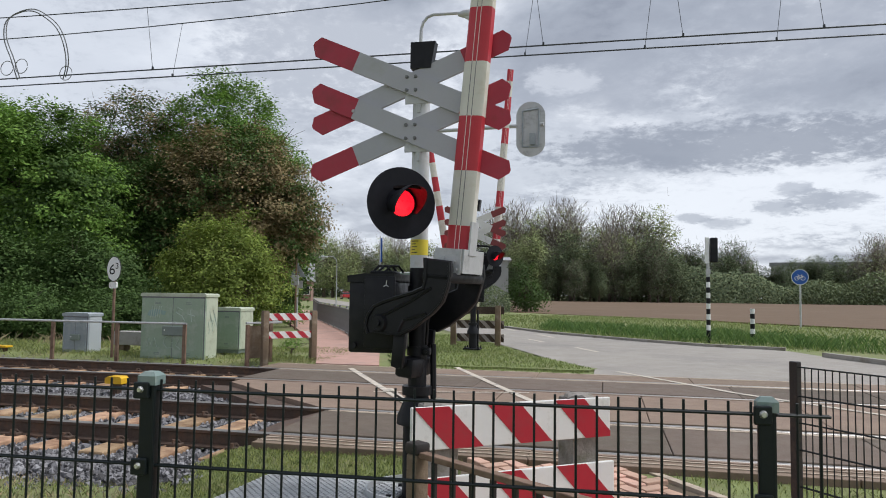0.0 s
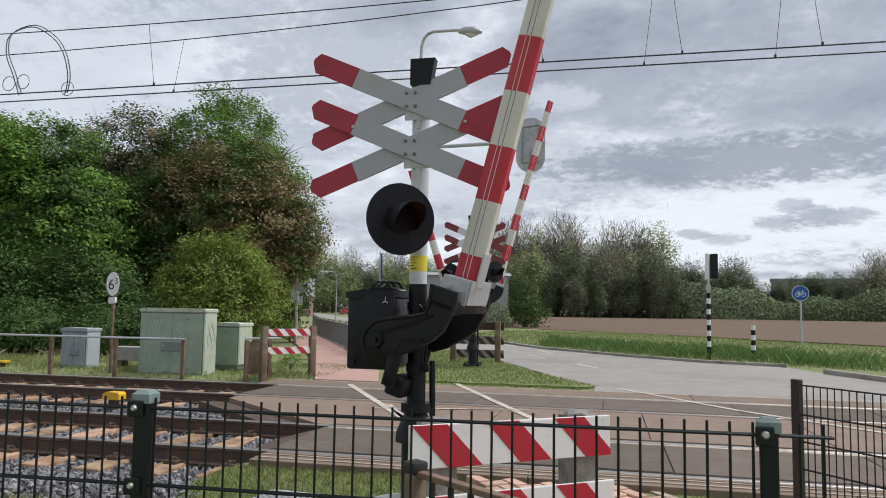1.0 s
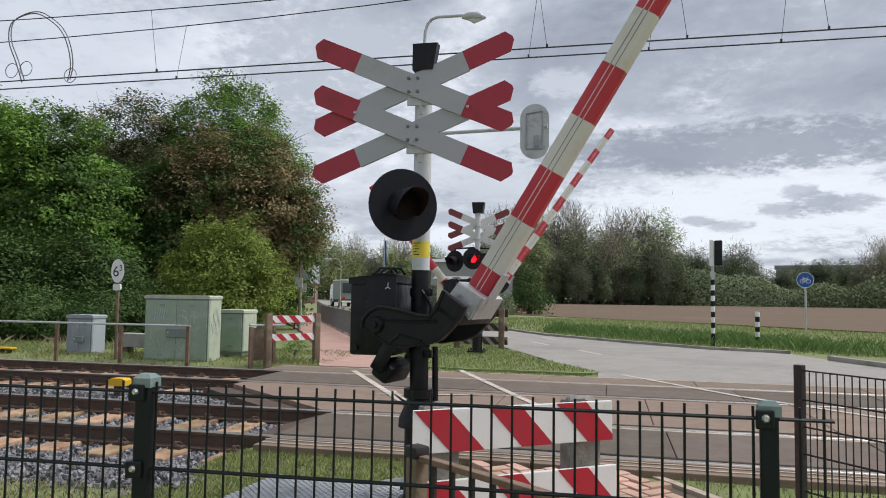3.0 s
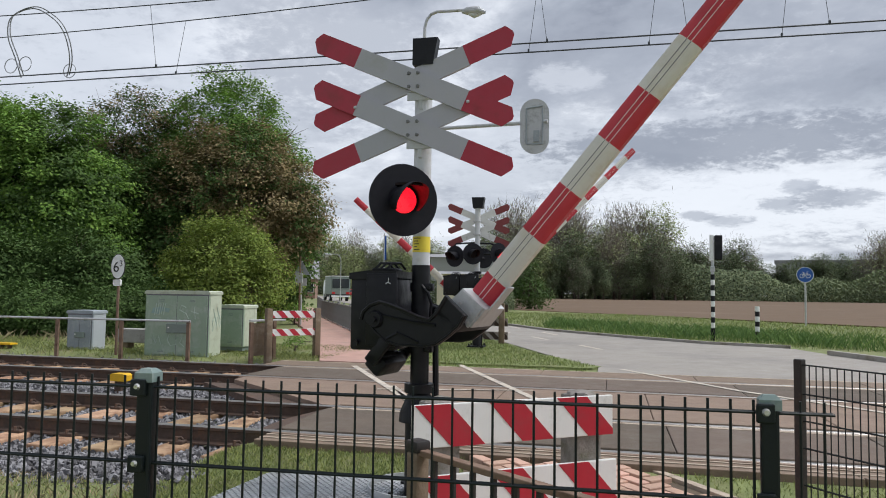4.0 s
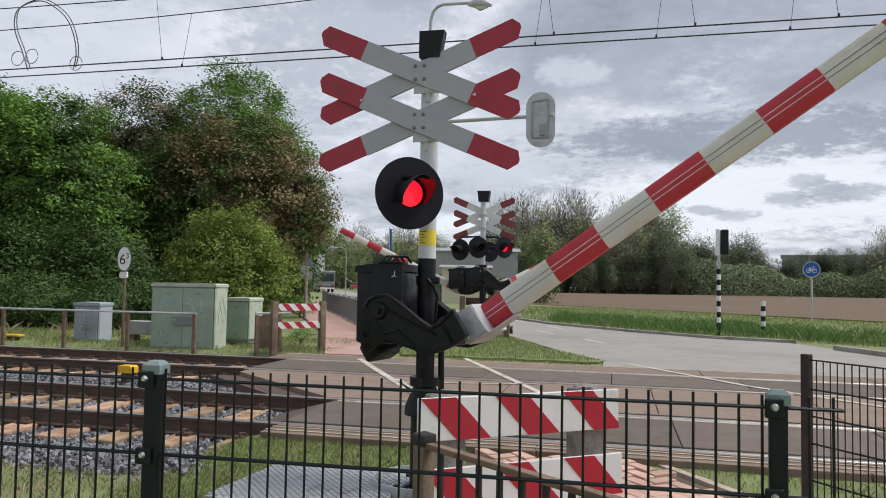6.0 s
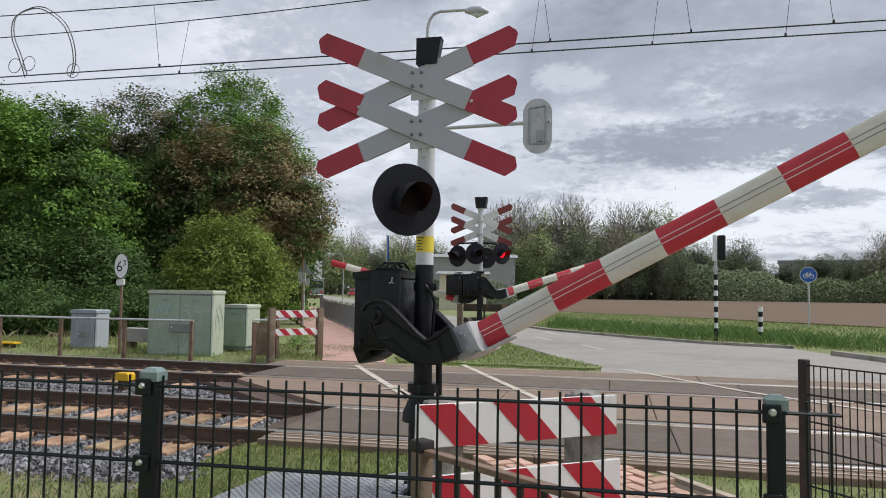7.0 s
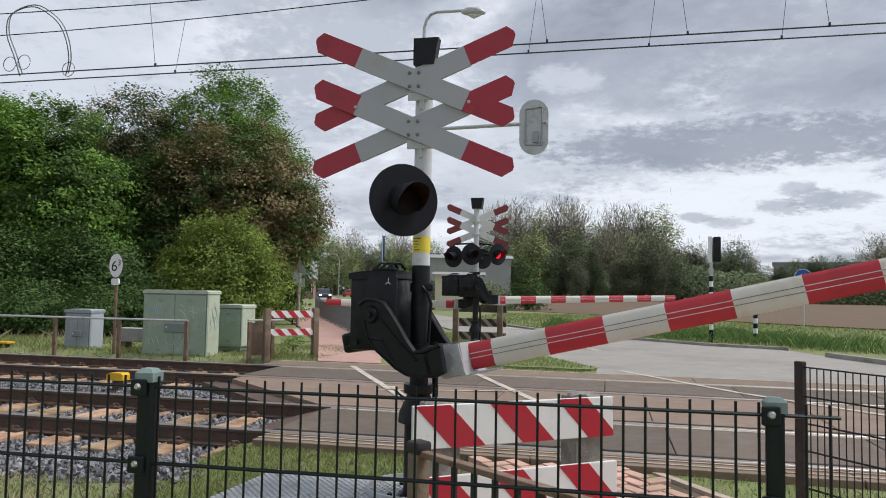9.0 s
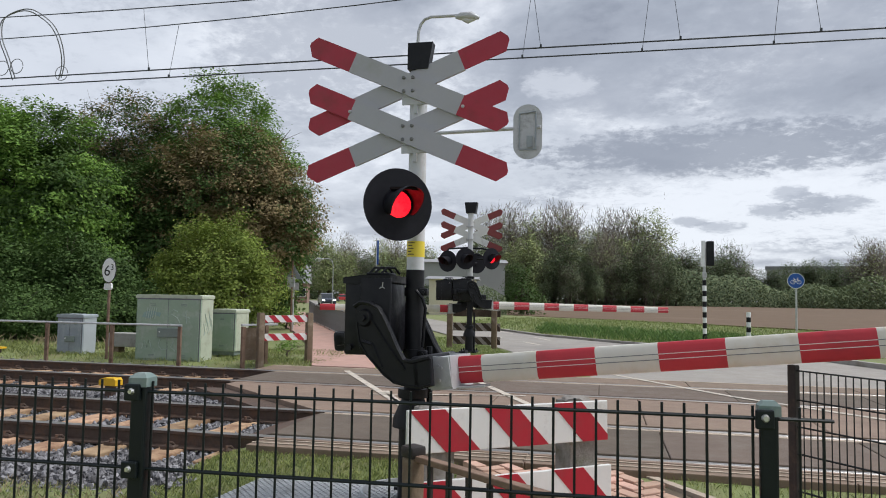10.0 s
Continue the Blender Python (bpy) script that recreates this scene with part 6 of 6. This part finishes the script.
        u /= np.linalg.norm(u, axis=1, keepdims=True) + 1e-9
        w = np.cross(face, u)
    else:
        u = along + rng.normal(size=(n, 3)) * 0.35
        u /= np.linalg.norm(u, axis=1, keepdims=True)
        w = np.cross(u, rng.normal(size=(n, 3)))
    w /= np.linalg.norm(w, axis=1, keepdims=True) + 1e-9
    nn = np.cross(u, w)
    s = size * rng.uniform(0.6, 1.35, (n, 1))
    v = np.empty((n, 4, 3))
    v[:, 0] = centres - u * s
    v[:, 1] = centres + w * s * aspect + nn * s * 0.18
    v[:, 2] = centres + u * s
    v[:, 3] = centres - w * s * aspect + nn * s * 0.18
    me = bpy.data.meshes.new(name)
    me.vertices.add(4 * n)
    me.loops.add(4 * n)
    me.polygons.add(n)
    me.vertices.foreach_set("co", v.reshape(-1).astype(np.float32))
    me.loops.foreach_set("vertex_index", np.arange(4 * n, dtype=np.int32))
    me.polygons.foreach_set("loop_start", np.arange(0, 4 * n, 4, dtype=np.int32))
    me.update(calc_edges=True)
    me.validate()
    me.materials.append(material)
    return new(name, me)


def in_lobes(lobes, n, rng, inner=0.55):
    """Points in a union of ellipsoids, most of them near the outside."""
    vol = np.array([l[3] * l[4] * l[5] for l in lobes]) ** 0.75
    pick = rng.choice(len(lobes), n, p=vol / vol.sum())
    d = rng.normal(size=(n, 3))
    d /= np.linalg.norm(d, axis=1, keepdims=True)
    r = inner + (1 - inner) * rng.random((n, 1)) ** 0.6
    # knobs and hollows, so that the outline is uneven
    knob = np.array([noise.noise(Vector((a * 3.1 + k * 7.7, b * 3.1, c * 3.1))) for (a, b, c), k in zip(d, pick)])
    r *= 1.0 + 0.17 * knob[:, None]
    l = np.array(lobes)[pick]
    return l[:, :3] + d * r * l[:, 3:6]


def tree(name, m, lobes, clumps, per, spread, leaf, material, label, trunk=0.2, height=None, seed=1, limbs=26, bare=0.0, kind="", group="trees", category="tree", second=None):
    rng = np.random.default_rng(seed)
    t = thing(name, m, label, category, group, kind)
    pts = in_lobes(lobes, clumps, rng)
    pts = pts[pts[:, 2] > 0.12]
    top = max(l[2] + l[5] for l in lobes)
    bm = BM()
    base_h = top * 0.22
    spine = [(0, 0, -0.2), (0.05 * trunk, 0, base_h * 0.5), (0.2 * trunk, 0.1 * trunk, base_h), (0.1, 0.1, top * 0.5), (0.0, 0.1, top * 0.7)]
    tube(bm, spine, [trunk * 1.25, trunk, trunk * 0.85, trunk * 0.45, trunk * 0.12], 9)
    part("trunk", bm, M["bark"], t, "", True)
    ends = pts[rng.choice(len(pts), min(limbs, len(pts)), replace=False)]
    bm = BM()
    for e in ends:
        z0 = rng.uniform(base_h * 0.8, top * 0.6)
        a = Vector((0.05, 0.05, z0))
        e = Vector(e)
        mid = a.lerp(e, 0.5) + Vector((rng.normal() * 0.2, rng.normal() * 0.2, 0.1 * top * 0.3))
        r = trunk * rng.uniform(0.18, 0.34)
        tube(bm, [a, mid, e], [r, r * 0.55, r * 0.12], 5, False)
        for _ in range(2):
            q = e + Vector(rng.normal(size=3)) * top * 0.09
            tube(bm, [mid.lerp(e, 0.3), mid.lerp(q, 0.6), q], [r * 0.4, r * 0.25, r * 0.06], 4, False)
    lm = part("branch", bm, M["bark"], t)
    tagged(lm, kind="stuff")
    c = np.repeat(pts, per, axis=0) + rng.normal(size=(len(pts) * per, 3)) * spread * np.array([1, 1, 0.62])
    if second is None:
        crown = leaf_mesh("crown", c, leaf, rng, material)
    else:
        # a third of the clumps take the second colour, often as painted shade
        k = np.repeat(rng.random(len(pts)) < 0.32, per)
        crown = leaf_mesh("crown", c[~k], leaf, rng, material)
        cs = leaf_mesh("crown", c[k], leaf, rng, second)
        cs.parent = t
        tagged(cs, kind="stuff")
    crown.parent = t
    tagged(crown, kind="stuff")
    if bare:
        n = int(len(pts) * per * bare)
        idx = rng.choice(len(pts), n)
        cc = pts[idx] + rng.normal(size=(n, 3)) * spread * 1.3
        out = cc - np.array([0, 0, top * 0.45])
        out /= np.linalg.norm(out, axis=1, keepdims=True) + 1e-9
        tw = leaf_mesh("twig", cc * np.array([1.05, 1.05, 1.03]), leaf * 2.6, rng, M["twig_far"], 0.06, along=out)
        tw.parent = t
        tagged(tw, kind="stuff")
    return t


# close trees on the left, beyond the cabinets
tree("tree", pose(-15.3, 27.5, 0), [(-0.35, 0, 8.0, 2.25, 2.4, 2.5), (0.35, 0, 6.0, 2.6, 2.6, 2.7), (-1.3, 0.5, 5.2, 3.4, 3.2, 2.9), (1.3, -0.3, 3.6, 2.4, 2.4, 2.4)],
     1150, 100, 0.23, 0.066, M["leaf"], "tall broad tree with fresh green leaves", 0.32, seed=11)
tree("tree", pose(-13.7, 24.6, 0), [(0.1, 0, 5.2, 2.6, 2.2, 2.4), (-1.7, 0, 4.7, 2.4, 2.0, 2.4), (1.7, 0, 4.0, 1.9, 1.8, 2.3), (-3.0, 0.2, 3.4, 1.9, 1.7, 2.4), (2.35, 0.1, 3.9, 1.1, 1.2, 1.2), (-0.2, -0.4, 2.5, 2.4, 1.6, 2.2)],
     1250, 90, 0.23, 0.060, M["leaf_olive"], "rounded tree with olive brown young leaves", 0.24, seed=12, limbs=60, second=M["leaf_dark"])
tree("tree", pose(-20.3, 27.0, 0), [(0.2, 0, 7.4, 2.1, 2.2, 2.4), (2.0, 0, 7.0, 1.5, 1.5, 2.1), (-1.0, 0, 5.2, 2.5, 2.4, 2.7), (1.2, 0, 4.6, 2.3, 2.2, 2.6)],
     760, 90, 0.24, 0.066, M["leaf_dark"], "slim tree with thin reddish tips above dark leaves", 0.24, seed=13, limbs=50, second=M["leaf_olive"])
tree("tree", pose(-19.8, 21.6, 0), [(0.3, 0, 5.2, 2.6, 2.4, 2.7), (-1.8, 0.2, 5.1, 2.4, 2.4, 2.9), (1.9, 0, 3.4, 2.0, 2.0, 2.5), (-0.5, -0.8, 2.6, 2.6, 1.8, 2.2)],
     1200, 96, 0.23, 0.066, M["leaf"], "dense round tree with bright green leaves", 0.28, seed=14, second=M["leaf_dark"])
tree("tree", pose(-24.6, 22.4, 0), [(0, 0, 6.4, 2.6, 2.5, 3.0), (1.5, 0, 4.8, 2.2, 2.2, 2.9), (0, -0.7, 2.6, 2.4, 2.0, 2.2)],
     900, 90, 0.24, 0.068, M["leaf"], "dense round tree with bright green leaves", 0.28, seed=15, second=M["leaf_dark"])
# shade from the neighbouring crowns is put into this tree's dark leaf colour
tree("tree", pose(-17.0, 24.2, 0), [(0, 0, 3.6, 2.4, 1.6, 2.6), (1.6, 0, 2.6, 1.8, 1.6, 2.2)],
     640, 90, 0.25, 0.068, M["leaf_dark"], "leafy tree with the shade of its neighbours put into a dark leaf colour", 0.2, seed=16)
tree("shrub", pose(-10.95, 19.0, 0), [(0, 0, 2.0, 1.45, 1.3, 1.45), (-0.9, 0, 1.4, 1.2, 1.1, 1.2), (0.85, 0, 1.4, 1.15, 1.1, 1.25), (0.0, -0.5, 0.8, 1.6, 1.0, 0.8), (0.35, 0, 2.9, 0.7, 0.6, 0.75), (-0.6, 0.2, 2.5, 0.6, 0.6, 0.8), (1.1, 0, 2.2, 0.5, 0.5, 0.7), (-1.5, 0, 1.9, 0.5, 0.5, 0.6)],
     440, 90, 0.18, 0.042, M["leaf_lime"], "large rounded shrub with yellow-green leaves", 0.09, seed=17, limbs=40, group="shrubs", category="shrub")
for i, (x, y, s) in enumerate(((-15.6, 16.8, 1.0), (-13.3, 17.2, 0.95), (-17.6, 16.4, 1.1), (-12.0, 17.8, 0.85), (-19.6, 16.6, 1.15), (-21.5, 17.0, 1.1))):
    tree("shrub", pose(x, y, -0.05), [(0, 0, 0.75 * s, 1.4 * s, 0.9, 0.75 * s), (0.6, 0, 0.55 * s, 1.2 * s, 0.9, 0.6 * s), (-0.7, 0.1, 0.6, 1.1 * s, 0.8, 0.65 * s)],
         380, 36, 0.14, 0.040, M["leaf_dark"], "low wild hedge shrub behind the track", 0.05, seed=30 + i, limbs=8, group="shrubs", category="shrub", second=M["leaf_dark"])

# tall shrubs in dark leaf colour, which also paints the shade below the crowns
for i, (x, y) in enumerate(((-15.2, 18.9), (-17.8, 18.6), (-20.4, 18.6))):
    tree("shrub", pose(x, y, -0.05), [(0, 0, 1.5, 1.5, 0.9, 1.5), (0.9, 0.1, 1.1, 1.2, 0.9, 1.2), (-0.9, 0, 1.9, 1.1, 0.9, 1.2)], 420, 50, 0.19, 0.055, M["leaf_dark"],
         "tall shrub under the trees, its dark leaf colour carrying their shade", 0.07, seed=70 + i, limbs=24, group="shrubs", category="shrub")

# a dark narrow tree by the signs, and growth along the far cycle path
tree("tree", pose(-14.4, 30.6, 0), [(0, 0, 3.0, 1.1, 1.1, 2.6), (-0.3, 0, 1.6, 1.0, 1.0, 1.6)], 420, 30, 0.3, 0.09, M["leaf_dark"], "dark tree beside the far cycle path", 0.15, seed=51)
tree("shrub", pose(-11.7, 25.6, 0), [(0, 0, 0.4, 0.45, 0.5, 0.4)], 60, 24, 0.10, 0.035, M["leaf"], "small green shrub beside the sign post", 0.03, seed=52, limbs=8, group="shrubs", category="shrub")
tree("shrub", pose(-6.5, 14.3, 0), [(0, 0, 0.15, 0.25, 0.25, 0.22)], 30, 22, 0.06, 0.022, M["leaf"], "small weed tuft behind the gate", 0.02, seed=53, limbs=5, group="shrubs", category="shrub")


# ---------------------------------------------------------------- far tree line
def far_trees():
    kinds = []
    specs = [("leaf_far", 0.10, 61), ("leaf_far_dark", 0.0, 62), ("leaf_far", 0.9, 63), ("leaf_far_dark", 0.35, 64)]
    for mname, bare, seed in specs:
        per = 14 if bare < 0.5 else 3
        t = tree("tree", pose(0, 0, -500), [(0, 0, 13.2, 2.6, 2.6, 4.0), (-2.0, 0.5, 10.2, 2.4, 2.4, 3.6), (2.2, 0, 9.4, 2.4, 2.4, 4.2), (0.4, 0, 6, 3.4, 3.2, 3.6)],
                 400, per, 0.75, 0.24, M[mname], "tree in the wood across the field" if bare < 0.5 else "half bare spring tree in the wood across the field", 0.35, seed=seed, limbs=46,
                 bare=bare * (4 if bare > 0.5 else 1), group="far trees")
        kinds.append(t)
    return kinds


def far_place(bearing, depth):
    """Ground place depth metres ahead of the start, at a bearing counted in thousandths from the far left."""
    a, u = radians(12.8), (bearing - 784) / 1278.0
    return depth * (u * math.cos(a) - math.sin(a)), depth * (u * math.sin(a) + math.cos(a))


tree("shrub", pose(-6.4, 58.0, 0), [(0, 0, 1.5, 1.2, 1.2, 1.6), (0.9, 0, 0.9, 1.1, 1.0, 1.0), (-0.5, 0, 2.9, 0.6, 0.6, 1.2), (0.3, 0, 3.4, 0.4, 0.5, 0.9), (-1.1, 0, 1.0, 0.7, 0.7, 1.0)], 190, 22, 0.26, 0.09, M["leaf_dark"], "green shrub at the edge of the field", 0.08, seed=54, limbs=20, group="shrubs", category="shrub")


def plant_far():
    kinds = far_trees()
    rng = np.random.default_rng(9)
    rows = [  # across from, to, depth, height, kinds, step
        (585, 770, 190, 15.5, (0, 2, 3), 30), (630, 780, 172, 11.0, (1, 0, 3), 32), (480, 570, 150, 13.0, (1, 0, 3), 30), (880, 1175, 165, 20.5, (2, 2, 0), 34), (860, 1190, 150, 13.0, (1, 3, 0), 32),
        (1180, 1310, 170, 11.5, (3, 1), 34), (1300, 1430, 170, 9.7, (1, 3, 1), 18), (1430, 1620, 170, 10.6, (1, 3, 1), 18), (1180, 1330, 160, 10.0, (1, 3, 1), 22), (1545, 1640, 160, 15.0, (2,), 34), (760, 880, 130, 9.0, (1, 3), 40), (1230, 1300, 165, 13.0, (3,), 60),
        (1620, 2300, 185, 9.0, (1, 3, 0), 60), (-700, 0, 60, 11.0, (0, 1, 3), 120), (-60, 500, 46, 7.5, (1, 3), 36), (528, 590, 205, 17.0, (3, 0), 22), (870, 1210, 140, 8.5, (1, 1, 3), 24)]
    n = 0
    for a, b, depth, h, ks, step in rows:
        bx = a
        while bx < b:
            back = 1.22 if a >= 840 else 1.0
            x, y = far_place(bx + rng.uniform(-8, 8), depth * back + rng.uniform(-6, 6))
            s = back * h / 17.2 * rng.uniform(0.88, 1.1)
            w = s * rng.uniform(0.95, 1.25)
            k = kinds[ks[n % len(ks)]]
            mm = pose(x, y, -0.3, 0, 0, rng.uniform(0, 360)) @ Matrix.Diagonal((w, w, s, 1))
            copy_thing(k, mm)
            bx += step
            n += 1
    for i, k in enumerate(kinds):
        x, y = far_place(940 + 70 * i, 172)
        k.matrix_basis = pose(x, y, -0.3, 0, 0, 40 * i)
    # undergrowth along the far edge of the field
    rngb = np.random.default_rng(19)
    N = 42000
    bx = rngb.uniform(840, 1700, N)
    d = rngb.uniform(172, 205, N)
    hh = rngb.random(N) ** 1.1 * (6.2 + 1.2 * np.sin(bx * 0.021) + 1.0 * np.sin(bx * 0.057 + 1)) * np.where(bx > 1310, 1.0, 1.15)
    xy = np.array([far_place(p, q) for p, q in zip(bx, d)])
    c = np.column_stack([xy, hh])
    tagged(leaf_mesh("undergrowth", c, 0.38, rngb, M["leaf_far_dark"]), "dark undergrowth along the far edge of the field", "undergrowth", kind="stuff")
    N = 9000
    bx, d = rngb.uniform(640, 800, N), rngb.uniform(128, 145, N)
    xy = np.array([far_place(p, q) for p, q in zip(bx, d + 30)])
    c = np.column_stack([xy, rngb.random(N) ** 1.3 * 3.6])
    tagged(leaf_mesh("undergrowth", c, 0.34, rngb, M["leaf_far"]), "green undergrowth behind the far road", "undergrowth", kind="stuff")

    N = 12000
    bx, d = rngb.uniform(690, 905, N), rngb.uniform(54, 60, N)
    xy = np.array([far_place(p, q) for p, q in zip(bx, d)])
    c = np.column_stack([xy, rngb.random(N) ** 1.2 * (1.7 + 0.5 * np.sin(bx * 0.06))])
    tagged(leaf_mesh("hedge", c, 0.085, rngb, M["leaf_far_dark"]), "dark green hedge before the low building", "hedge", kind="stuff")

    N = 6000
    bx, d = rngb.uniform(470, 680, N), rngb.uniform(215, 230, N)
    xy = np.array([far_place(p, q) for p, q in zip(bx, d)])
    c = np.column_stack([xy, rngb.random(N) * 7.0])
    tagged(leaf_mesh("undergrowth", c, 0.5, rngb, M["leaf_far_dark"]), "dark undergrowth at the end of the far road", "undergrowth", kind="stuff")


plant_far()


# ---------------------------------------------------------------- grasses
def blades(name, pts, h, w, material, seed, label):
    rng = np.random.default_rng(seed)
    n = len(pts)
    a = rng.uniform(0, 2 * math.pi, n)
    hh = h * rng.uniform(0.5, 1.4, n)
    lean = rng.normal(size=(n, 2)) * 0.45 * hh[:, None]
    side = np.column_stack([np.cos(a), np.sin(a), np.zeros(n)]) * (w * rng.uniform(0.6, 1.3, n))[:, None]
    v = np.empty((n, 4, 3))
    v[:, 0], v[:, 1] = pts - side, pts + side
    mid = pts + np.column_stack([lean * 0.4, hh * 0.6])
    v[:, 2] = mid + side * 0.7
    v[:, 3] = pts + np.column_stack([lean, hh])
    me = bpy.data.meshes.new(name)
    me.vertices.add(4 * n)
    me.loops.add(4 * n)
    me.polygons.add(n)
    me.vertices.foreach_set("co", v.reshape(-1).astype(np.float32))
    me.loops.foreach_set("vertex_index", np.arange(4 * n, dtype=np.int32))
    me.polygons.foreach_set("loop_start", np.arange(0, 4 * n, 4, dtype=np.int32))
    me.update(calc_edges=True)
    me.materials.append(material)
    return tagged(new(name, me), label, "grass", kind="stuff")


def grasses():
    rng = np.random.default_rng(21)
    def scatter(n, x0, x1, y0, y1, keep=None, clump=0.0):
        p = np.column_stack([rng.uniform(x0, x1, n), rng.uniform(y0, y1, n)])
        if clump:
            f = np.array([noise.noise(Vector((x * clump, y * clump, 3.0))) for x, y in p])
            p = p[f > rng.uniform(-0.5, 0.35, n)]
        if keep is not None:
            p = p[[keep(x, y) for x, y in p]]
        return np.column_stack([p, [ground_height(x, y) for x, y in p]])
    off_path = lambda x, y: not (np.interp(y, [2.2, 3.6, 5.8], [-0.6, -0.85, -1.12]) < x < np.interp(y, [2.2, 3.6, 5.05, 5.84], [2.6, 1.95, 0.96, 0.37])) and not (abs(x + 1.98) < 0.58 and abs(y - 4.72) < 0.53)
    blades("grass_tufts", scatter(64000, -7.5, 3.0, 2.4, 5.78, off_path, 1.6), 0.028, 0.0032, M["blade"], 1, "short green grass beside the mast")
    blades("grass_tufts", scatter(26000, -3.3, -1.0, 3.0, 5.8, off_path), 0.030, 0.0032, M["blade"], 8, "short green grass round the grating")
    blades("grass_tufts", scatter(6000, -8, -3.0, 3.0, 4.8, None, 1.2), 0.05, 0.003, M["dry"], 2, "dry yellowish grass at the ballast edge")
    blades("grass_tufts", scatter(26000, -16, -5.2, 12.6, 16, None, 0.8), 0.065, 0.005, M["blade"], 3, "rough green grass round the cabinets")
    blades("grass_tufts", scatter(160, -16, -10.5, 14.6, 16, None, 0.7), 0.22, 0.004, M["dry"], 4, "tall dry stalks before the hedge")
    isl = scatter(33000, -6.2, -0.2, 12.42, 22.4, lambda x, y: np.interp(y, [13, 17, 22.4], [-3.9, -5.2, -6.4]) < x < np.interp(y, [13.0, 13.25, 15.4, 19.1, 22.6], [-0.4, -0.25, -1.45, -2.95, -4.5]))
    isl[isl[:, 1] > 12.98, 2] = 0.008
    blades("grass_tufts", isl, 0.045, 0.006, M["verge"], 5, "short green grass on the island")
    # verge behind the kerb: short near the road, tall further back
    def edge_y(x):
        return np.interp(x, [-9, -4.0, -2.2, 0.41, 2.53, 4.4, 6, 12], [40, 29.1, 25.7, 22.8, 20.8, 20.2, 18.5, 14])
    fy = lambda x: np.interp(x, [-8.5, 6, 14, 60], [57, 43, 34, 24])
    p = scatter(30000, -7, 13, 20, 48, lambda x, y: edge_y(x) + 0.1 < y < fy(x))
    blades("verge_grass", p, 0.10, 0.012, M["verge"], 6, "short grass along the kerb")
    p = scatter(70000, -2.5, 16, 20, 45, lambda x, y: edge_y(x) + 1.6 < y < edge_y(x) + 7 and y < fy(x) + 0.5, 0.35)
    blades("verge_grass", p, 0.27, 0.009, M["tall"], 7, "tall lush grass before the field")


grasses()


# ---------------------------------------------------------------- what moves
def boom_rows(pivot, yaw, angles):
    return [(t, pivot @ pose(0, 0, 0, 0, 0, yaw) @ pose(0, 0, 0, 0, -a, 0)) for t, a in angles]


def motions():
    walk(near_boom, boom_rows(PIVOT, -12.58, [(0, 84.8), (1, 74.7), (1.5, 70.05), (2.5, 61.67), (4.5, 45.64), (5.5, 38.28), (7, 27.3), (7.5, 23.68), (8, 20.1), (8.5, 16.75), (9, 13.38), (9.5, 9.95), (10, 6.62)]))
    walk(far_boom, boom_rows(FAR_PIVOT, 27.56, FAR_ANGLES))
    walk(left_boom, boom_rows(pose(-3.15, 16.95, 1.46), 200.0, LEFT_ANGLES))
    def drive(rows):
        out = []
        for (t, x, y), (_, u, v), (_, p, q) in zip(rows, rows[1:] + rows[-1:], rows[:1] + rows[:-1]):
            out.append((t, pose(x, y, 0, 0, 0, math.degrees(math.atan2(v - q, u - p)))))
        return out
    walk(truck, drive([(0, -16.5, 58.5), (1.5, -22.7, 68.7), (2.5, -27.8, 75.7), (3.8, -32.4, 82.9), (4.5, -34.5, 86.5), (5.5, -38.8, 93.7), (6.8, -44.9, 104.6), (7.6, -49.1, 111.9), (10, -62, 135)]))
    walk(dark_car, drive([(0, -120, 226), (7.7, -48.0, 110.1), (8, -44.8, 104.7), (8.5, -40.5, 96.5), (9, -36.9, 90.2), (9.5, -34.5, 85.6), (10, -32, 81.1)]))
    near = [0.2, 0.5, 0.87, 1.17, 1.53, 1.8, 2.17, 2.47, 2.83, 3.1, 3.47, 3.75, 4.15, 4.45, 4.85, 5.1, 5.45, 5.8, 6.13, 6.45, 6.85, 7.1, 7.45, 7.77, 8.15, 8.43, 8.8, 9.1, 9.45, 9.77]
    walk(near_lids[0][0], flash_rows(near_lids[0][1], near, True))
    right = [0.83, 1.05, 1.45, 1.75, 2.1, 2.4, 2.75, 3.05, 3.4, 3.75, 4.1, 4.4, 4.75, 5.0, 5.4, 5.65, 6.05, 6.35, 6.7, 7.0, 7.35, 7.65, 8.05, 8.4, 8.75, 9.0, 9.35, 9.7]
    walk(far_lids[1][0], flash_rows(far_lids[1][1], right, True))
    walk(far_lids[0][0], flash_rows(far_lids[0][1], right, False))
    walk(far_lids[2][0], [(0, far_lids[2][1]), (10, far_lids[2][1])])


FAR_ANGLES = [(0, 85.5), (1, 73.6), (1.5, 68.2), (2.5, 58.4), (4.5, 39.8), (5.5, 30.5), (7, 17.2), (7.5, 12.9), (8, 8.4), (8.5, 4.4), (9, 1.4), (9.5, -0.5), (10, -0.74)]
LEFT_ANGLES = [(0, 80), (1, 72), (2.5, 57), (3.8, 43.5), (4.5, 39), (5.5, 31), (7, 15.2), (7.5, 11.8), (8, 7), (9, 0), (10, 0)]
motions()
